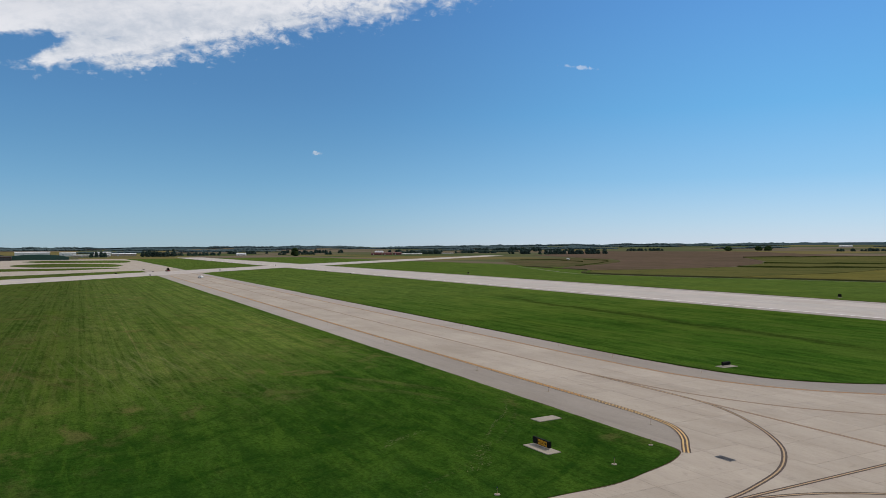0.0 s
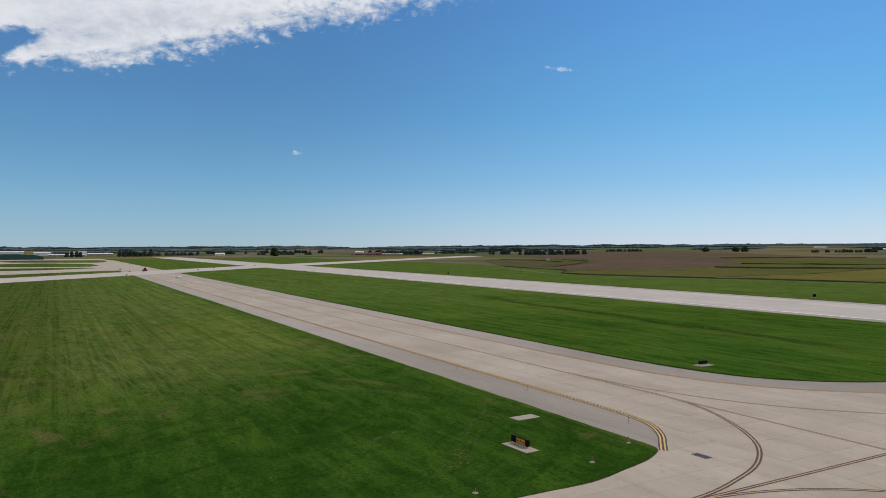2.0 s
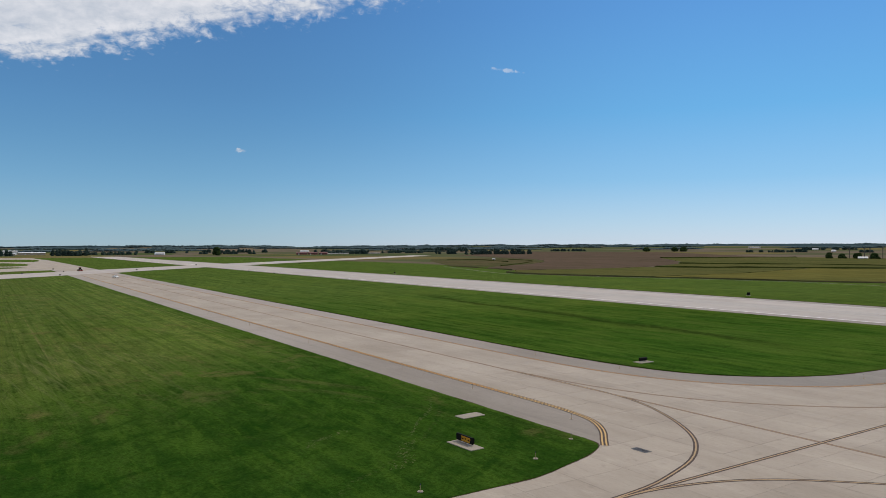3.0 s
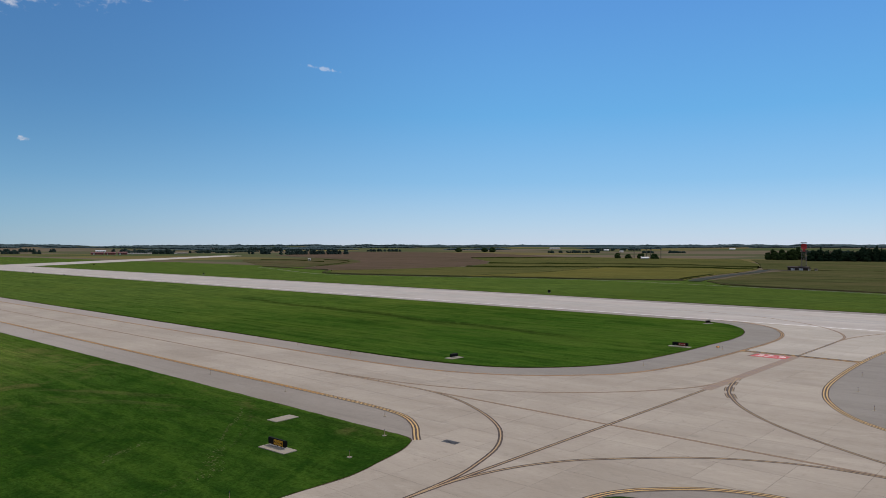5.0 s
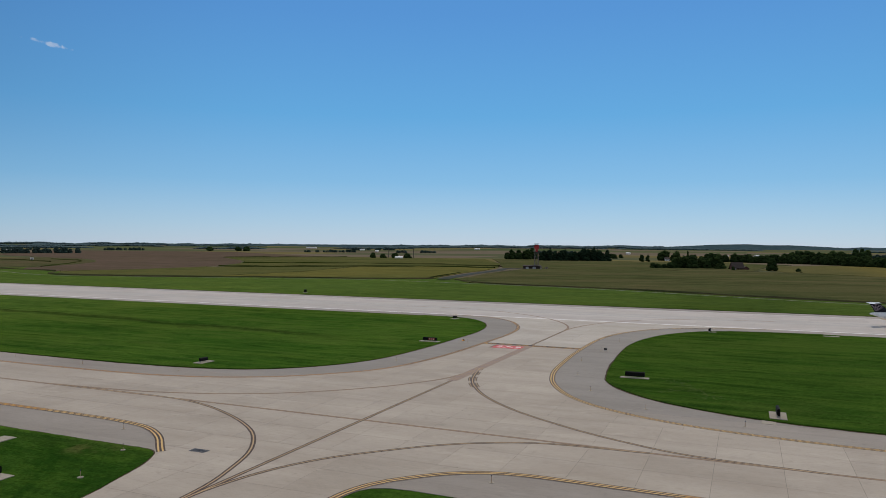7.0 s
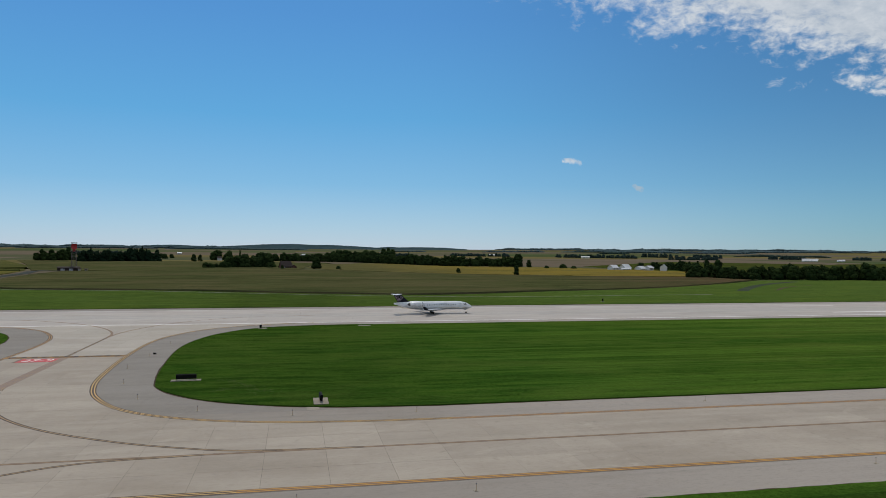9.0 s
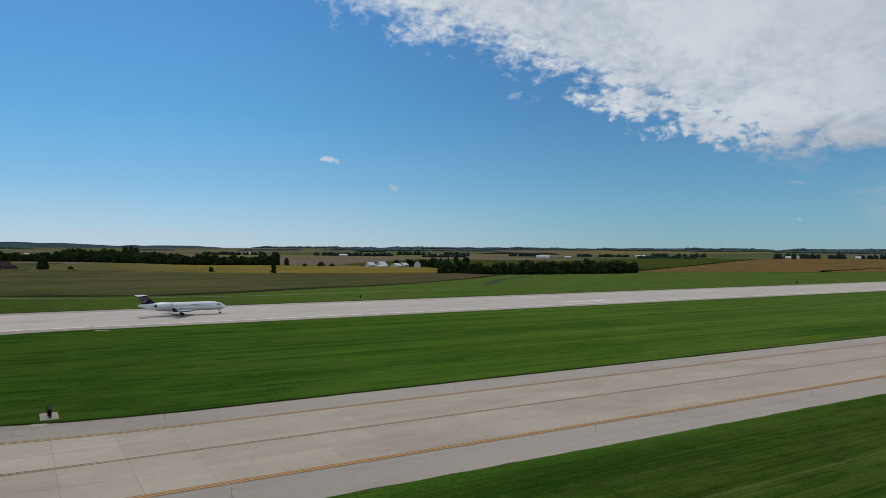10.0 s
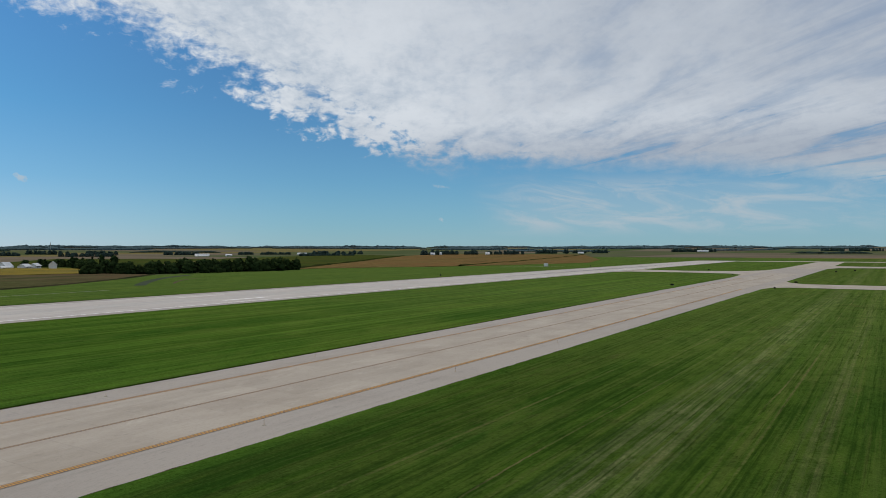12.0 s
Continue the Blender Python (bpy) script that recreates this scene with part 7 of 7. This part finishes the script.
# ---- radar tower ----
def radar_tower(x, y):
    ob = thing("radar_tower", "red and white lattice radar tower beside a brick hut", "tower", x, y, rolled(x, y), 25)
    H, half = 17.0, 2.2
    for sx in (-1, 1):
        for sy in (-1, 1):
            bm = bmesh.new()
            bar(bm, (sx * half, sy * half, 0), (sx * half * 0.8, sy * half * 0.8, H), 0.13, 0.11, 8)
            part("leg", bm, M_TOWERSTEEL, ob)
    for k in range(4):
        z0, z1 = k * H / 4, (k + 1) * H / 4
        bm = bmesh.new()
        for a, b in (((-1, -1), (1, -1)), ((1, -1), (1, 1)), ((1, 1), (-1, 1)), ((-1, 1), (-1, -1))):
            f0, f1 = half * (1 - 0.2 * z0 / H), half * (1 - 0.2 * z1 / H)
            bar(bm, (a[0] * f0, a[1] * f0, z0), (b[0] * f1, b[1] * f1, z1), 0.09, 0.09, 6)
            bar(bm, (b[0] * f0, b[1] * f0, z0), (a[0] * f1, a[1] * f1, z1), 0.09, 0.09, 6)
            bar(bm, (a[0] * f1, a[1] * f1, z1), (b[0] * f1, b[1] * f1, z1), 0.11, 0.11, 6)
        part("bracing", bm, M_TOWERSTEEL, ob)
    bm = bmesh.new()
    box(bm, 0, 0, H + 0.15, 5.6, 5.6, 0.25, None, 0.04)
    part("platform", bm, M_TOWERSTEEL, ob)
    bm = bmesh.new()
    for s in (-1, 1):
        for k in range(5):
            bar(bm, (s * 2.7, -2.7 + k * 1.35, H + 0.3), (s * 2.7, -2.7 + k * 1.35, H + 1.4), 0.05)
            bar(bm, (-2.7 + k * 1.35, s * 2.7, H + 0.3), (-2.7 + k * 1.35, s * 2.7, H + 1.4), 0.05)
        bar(bm, (s * 2.7, -2.7, H + 1.4), (s * 2.7, 2.7, H + 1.4), 0.06)
        bar(bm, (-2.7, s * 2.7, H + 1.4), (2.7, s * 2.7, H + 1.4), 0.06)
    part("railing", bm, M_TOWERSTEEL, ob)
    bm = bmesh.new()
    box(bm, 0, 0, H + 1.6, 2.0, 2.0, 2.6, None, 0.1)
    part("pedestal", bm, M_TOWERRED, ob)
    bm = bmesh.new()
    rings = []
    for k in range(9):
        v = k / 8 - 0.5
        rings.append([(u * 4.8 * (1 - 0.6 * v * v), -1.2 * (u * u * 2 + v * v * 1.5) + off, H + 5.0 + v * 4.6) for u, off in ((-.5, 0), (-.25, 0), (0, 0), (.25, 0), (.5, 0), (.5, .25), (0, .25), (-.5, .25))])
    loft(bm, rings)
    bmesh.ops.recalc_face_normals(bm, faces=bm.faces[:])
    part("antenna", bm, M_TOWERRED, ob, "red curved radar antenna")
    bm = bmesh.new()
    box(bm, 0, 0.2, H + 8.2, 5.2, 0.5, 0.8, None, 0.05)
    part("beacon_array", bm, M_BLACKMETAL, ob, "dark beacon array")
    return ob


radar_tower(-197, 707)
gabled("equipment_building", -199, 698, 8, 17, 7, 3.0, 0.7, M_ROOFBROWN, M_ROOFBROWN, "low brown brick equipment building below the tower", 2, 2)
gabled("equipment_building", -184, 697, 8, 2.2, 2.2, 1.6, 0.3, M_TANWALL, M_ROOFBROWN, "small tan equipment cabinet hut", 1, 0)
gabled("equipment_building", -189, 695, 8, 2.0, 2.0, 2.2, 0.3, M_TANWALL, M_ROOFBROWN, "tan equipment cabinet beside the tower", 1, 0)
track([(-180, 425), (-188, 455), (-201, 538), (-210, 622), (-222, 680), (-214, 698)], 8.5, "grey gravel lane to the radar tower", 0.25, M_LANE)
track([(-226, 704), (-206, 688), (-176, 686)], 6.0, "grey gravel yard below the radar tower", 0.3, M_LANE)

# tall poles near the far small house
for x, y in ((-612, 1180), (-594, 1191), (-588, 1196), (-571, 1201)):
    ob = thing("utility_pole", "tall weathered wooden utility pole with a cross-arm", "pole", x, y, rolled(x, y), 30, "utility poles")
    bm = bmesh.new()
    bar(bm, (0, 0, -0.5), (0, 0, 18), 0.62, 0.5, 8)
    part("pole", bm, M_WOODPOLE, ob)
    bm = bmesh.new()
    box(bm, 0, 0, 17.2, 3.4, 0.5, 0.6)
    part("cross_arm", bm, M_WOODPOLE, ob)
# thin radio mast on the plain
mast = thing("radio_mast", "thin steel radio mast far on the plain", "mast", 1180, 2150, rolled(1180, 2150))
bm = bmesh.new()
bar(bm, (0, 0, -0.5), (0, 0, 30), 0.7, 0.5, 6)
part("pole", bm, M_STEEL, mast)
bm = bmesh.new()
bar(bm, (0, 0, 22), (0, 0, 24), 1.6, 1.6, 8)
part("collar", bm, M_WHITEPAINT, mast)


# ---- vehicles on the taxiway ----
def pickup(x, y, turn):
    ob = thing("pickup_truck", "white pickup truck standing on the taxiway", "truck", x, y, 0.012, turn)
    bm = bmesh.new()
    prof = [(-2.8, 0.45), (2.75, 0.45), (2.8, 0.95), (2.6, 1.15), (1.5, 1.2), (0.85, 1.8), (-0.7, 1.85), (-0.85, 1.2), (-2.8, 1.15)]
    loft(bm, [[(a, s * 0.98, b) for a, b in prof] for s in (-1, 1)])
    bmesh.ops.recalc_face_normals(bm, faces=bm.faces[:])
    bmesh.ops.bevel(bm, geom=bm.edges[:], offset=0.06, segments=2, affect="EDGES")
    body = part("body", bm, M_WHITEPAINT, ob)
    for s in (-1, 1):
        bm = bmesh.new()
        box(bm, 0.05, s * 0.98, 1.5, 1.3, 0.05, 0.42, None, 0.02)
        part("side_window", bm, M_GLASS, body)
        for px_ in (-1.75, 1.75):
            bm = bmesh.new()
            _wheel(bm, (px_, s * 0.88, 0.4), 0.4, 0.26)
            wheel = part("wheel", bm, M_TYRE, ob)
            bm = bmesh.new()
            _wheel(bm, (px_, s * 1.0, 0.4), 0.22, 0.06)
            part("rim", bm, M_STEEL, wheel)
        bm = bmesh.new()
        box(bm, 2.78, s * 0.72, 0.88, 0.06, 0.3, 0.18)
        part("headlight", bm, M_SIGNWHITE, body)
    bm = bmesh.new()
    box(bm, 1.22, 0, 1.52, 0.06, 1.6, 0.5, Matrix.Translation((1.22, 0, 1.52)) @ Matrix.Rotation(radians(-46), 4, "Y") @ Matrix.Translation((-1.22, 0, -1.52)))
    part("windscreen", bm, M_GLASS, body)
    bm = bmesh.new()
    box(bm, 0, 0, 1.93, 0.3, 1.1, 0.14, None, 0.03)
    part("light_bar", bm, M_ORANGE, body, "amber roof light bar")


def tractor(x, y, turn):
    ob = thing("tractor", "dull red tractor with a dark cab on the taxiway", "tractor", x, y, 0.012, turn)
    bm = bmesh.new()
    box(bm, 1.2, 0, 1.35, 2.3, 1.0, 0.9, None, 0.12)
    box(bm, -0.3, 0, 1.0, 2.6, 0.8, 0.6, None, 0.08)
    part("bonnet", bm, M_TRACTOR, ob)
    bm = bmesh.new()
    box(bm, -0.8, 0, 2.4, 1.6, 1.6, 1.7, None, 0.1)
    cab = part("cab", bm, M_GLASS, ob, "dark glazed cab")
    bm = bmesh.new()
    box(bm, -0.8, 0, 3.32, 1.9, 1.8, 0.18, None, 0.06)
    part("roof", bm, M_TRACTOR, cab)
    bm = bmesh.new()
    bar(bm, (1.6, 0.35, 1.8), (1.6, 0.35, 2.7), 0.06)
    part("exhaust", bm, M_SOOT, ob)
    for px_, r, wd, sy in ((-1.0, 1.0, 0.6, 1.15), (1.7, 0.65, 0.45, 1.0)):
        for s in (-1, 1):
            bm = bmesh.new()
            _wheel(bm, (px_, s * sy, r), r, wd)
            wheel = part("wheel", bm, M_TYRE, ob)
            bm = bmesh.new()
            _wheel(bm, (px_, s * (sy + wd / 2), r), r * 0.55, 0.08)
            part("rim", bm, M_ORANGE, wheel)
    bm = bmesh.new()
    box(bm, -2.6, 0, 0.5, 1.4, 2.8, 0.5, None, 0.1)
    part("mower_deck", bm, M_TRACTOR, ob)


pickup(-530, 77.5, 15)
tractor(-702, 73.5, 200)

# low dark runway and taxiway signs, far off along the edges
for x, y, turn in ((-600, 50, 30), (-655, 28, 60), (-690, 60, 20), (-768, 58, 80), (-780, 150, 40), (-850, 210, 40), (-660, 190, 0), (-600, 192, 10), (-540, 193, 0), (-760, 255, 30), (-835, 330, 45), (375, 50, 30), (442, 48, 120), (600, 190, 20), (655, 140, 80), (660, 42, 60), (690, 30, 90), (545, 100, 0), (-700, 120, 40)):
    sign(x, y, turn, [(1.5, M_BLACKMETAL, "")], 0.65, label="low dark airfield sign far along the pavement", legs=3)


sign(379, 99.5, 75, [(1.6, M_SIGNYEL, "bars")], 0.7, label="yellow airfield board in the grass strip", legs=3)


# dry clippings left by the mower
def clippings(points, spread, count, seed):
    rng = random.Random(seed)
    bm = Heap()
    line = curve(points, 0.5)
    for _ in range(count):
        q = line[rng.randrange(len(line))]
        x, y = q.x + rng.gauss(0, spread), q.y + rng.gauss(0, spread)
        size, a0 = rng.uniform(0.03, 0.12), rng.uniform(0, 6.3)
        z = rolled(x, y) + rng.uniform(0.03, 0.07)
        bm.poly([(x + size * rng.uniform(0.5, 1.3) * math.cos(a0 + j * 1.257), y + size * rng.uniform(0.5, 1.3) * math.sin(a0 + j * 1.257), z + rng.uniform(-0.015, 0.015)) for j in range(5)])
    tagged(new("grass_clippings", bm.mesh("grass_clippings", M_STRAW)), "dry pale grass clippings strewn along a mower turn", "clippings", "", "stuff")


clippings([(-83, 52), (-77, 48), (-73, 44), (-68, 40)], 0.14, 110, 1)
clippings([(-66, 39), (-64, 37), (-60, 35), (-59, 33)], 0.4, 120, 2)
clippings([(-74, 35), (-72, 31), (-70, 29)], 0.3, 90, 3)
clippings([(-10, 118), (-7, 113), (-3, 106)], 0.9, 260, 4)
clippings([(-11, 108), (-8, 111)], 0.5, 60, 5)

# ---- concrete panels of the taxiway ----
def cut_panels(outline, xs, ys):
    """The pieces into which joints cut a paved outline."""
    bm = bmesh.new()
    f = bm.faces.new([bm.verts.new((*q, 0)) for q in outline])
    f.normal_update()
    if f.normal.z < 0:
        f.normal_flip()
    for axis, cuts in ((0, xs), (1, ys)):
        for v in cuts:
            co, no = [0, 0, 0], [0, 0, 0]
            co[axis], no[axis] = v, 1
            bmesh.ops.bisect_plane(bm, geom=bm.verts[:] + bm.edges[:] + bm.faces[:], plane_co=co, plane_no=no)
    out = [[(v.co.x, v.co.y) for v in f.verts] for f in bm.faces if f.calc_area() > 0.3]
    bm.free()
    return out


def lay_panel(outline, z=0.0, gap=0.014, material=None):
    """One concrete panel, drawn in a little from its joints."""
    cx, cy = sum(q[0] for q in outline) / len(outline), sum(q[1] for q in outline) / len(outline)
    x0, x1 = min(q[0] for q in outline), max(q[0] for q in outline)
    y0, y1 = min(q[1] for q in outline), max(q[1] for q in outline)
    kx, ky = 1 - 2 * gap / max(x1 - x0, 0.3), 1 - 2 * gap / max(y1 - y0, 0.3)
    bm = bmesh.new()
    pts = [((q[0] - (x0 + x1) / 2) * kx, (q[1] - (y0 + y1) / 2) * ky) for q in outline]
    top = [bm.verts.new((*q, 0)) for q in pts]
    low = [bm.verts.new((*q, -0.14)) for q in pts]
    bm.faces.new(top)
    for k in range(len(top)):
        j = (k + 1) % len(top)
        bm.faces.new((top[k], low[k], low[j], top[j]))
    bm.normal_update()
    bm.faces.ensure_lookup_table()
    if bm.faces[0].normal.z < 0:
        bmesh.ops.reverse_faces(bm, faces=bm.faces[:])
    ob = part("concrete_panel", bm, material or M_CON, taxiway)
    ob.location = ((x0 + x1) / 2, (y0 + y1) / 2, z)
    return ob


LANES = [YN - 0.5, 69.05, YC, 80.6, YF + 0.5]
JOINTS = [4.0 + 6.1 * k for k in range(-23, 12)]
shared = {}
for a, b in zip(JOINTS, JOINTS[1:]):
    for lane, (c, d) in enumerate(zip(LANES, LANES[1:])):
        if a < -106 or b > 66:
            continue
        key = (lane, a > 16)
        if key in shared:
            ob = new("concrete_panel", shared[key])
            ob.parent = taxiway
            ob.location = ((a + b) / 2, (c + d) / 2, 0)
        else:
            shared[key] = lay_panel(rect(a, c, b, d), 0.0, 0.006 if a > 16 else 0.017).data
cross_y = [92.6 + 6.1 * k for k in range(0, 19) if k != 9]
for piece in cut_panels(high_outline, [-47.05, CXC, -35.9, -52.6, -60.5, -68.5, -76.5, -88, -100, -112, -22, -14, -6, 4, 12], cross_y + [147.0]):
    lay_panel(piece, material=M_CON_NEW if sum(q[1] for q in piece) / len(piece) > 147 else M_CON)
for piece in cut_panels(low_outline, [-47.05, CXC, -35.9, -53.2, -60, -66, -72, -24, -18, -11], [57.0, 51, 45, 39, 33, 27, 15, 0, -20, -40, -60]):
    lay_panel(piece)
# the long rest of the taxiway, in joined panels
bm = bmesh.new()
x = -105.8 - 6.1 * 108
while x < 600:
    if x + 6.1 < -105 or x >= 64.9:
        for c, d in zip(LANES, LANES[1:]):
            bm.faces.new([bm.verts.new((*q, 0)) for q in rect(x + 0.005, c + 0.010, x + 6.095, d - 0.010)])
    x += 6.1
part("far_panels", bm, M_CON_FAR, taxiway)["kind"] = "stuff"

# the nearer panels of the runway, piece by piece
lane_mesh = {}
for a, b in zip(xs, xs[1:]):
    if not -380 < (a + b) / 2 < 360:
        continue
    for c, d in zip(ys, ys[1:]):
        wide_ = round(d - c, 2)
        if wide_ not in lane_mesh:
            bm = bmesh.new()
            box(bm, 0, 0, -0.05, b - a - 0.024, d - c - 0.024, 0.10)
            lane_mesh[wide_] = mesh_of(bm, "runway_panel", M_RUN_PANEL)
        ob = new("runway_panel", lane_mesh[wide_])
        ob.parent = runway
        ob.location = ((a + b) / 2, (c + d) / 2, 0.004)
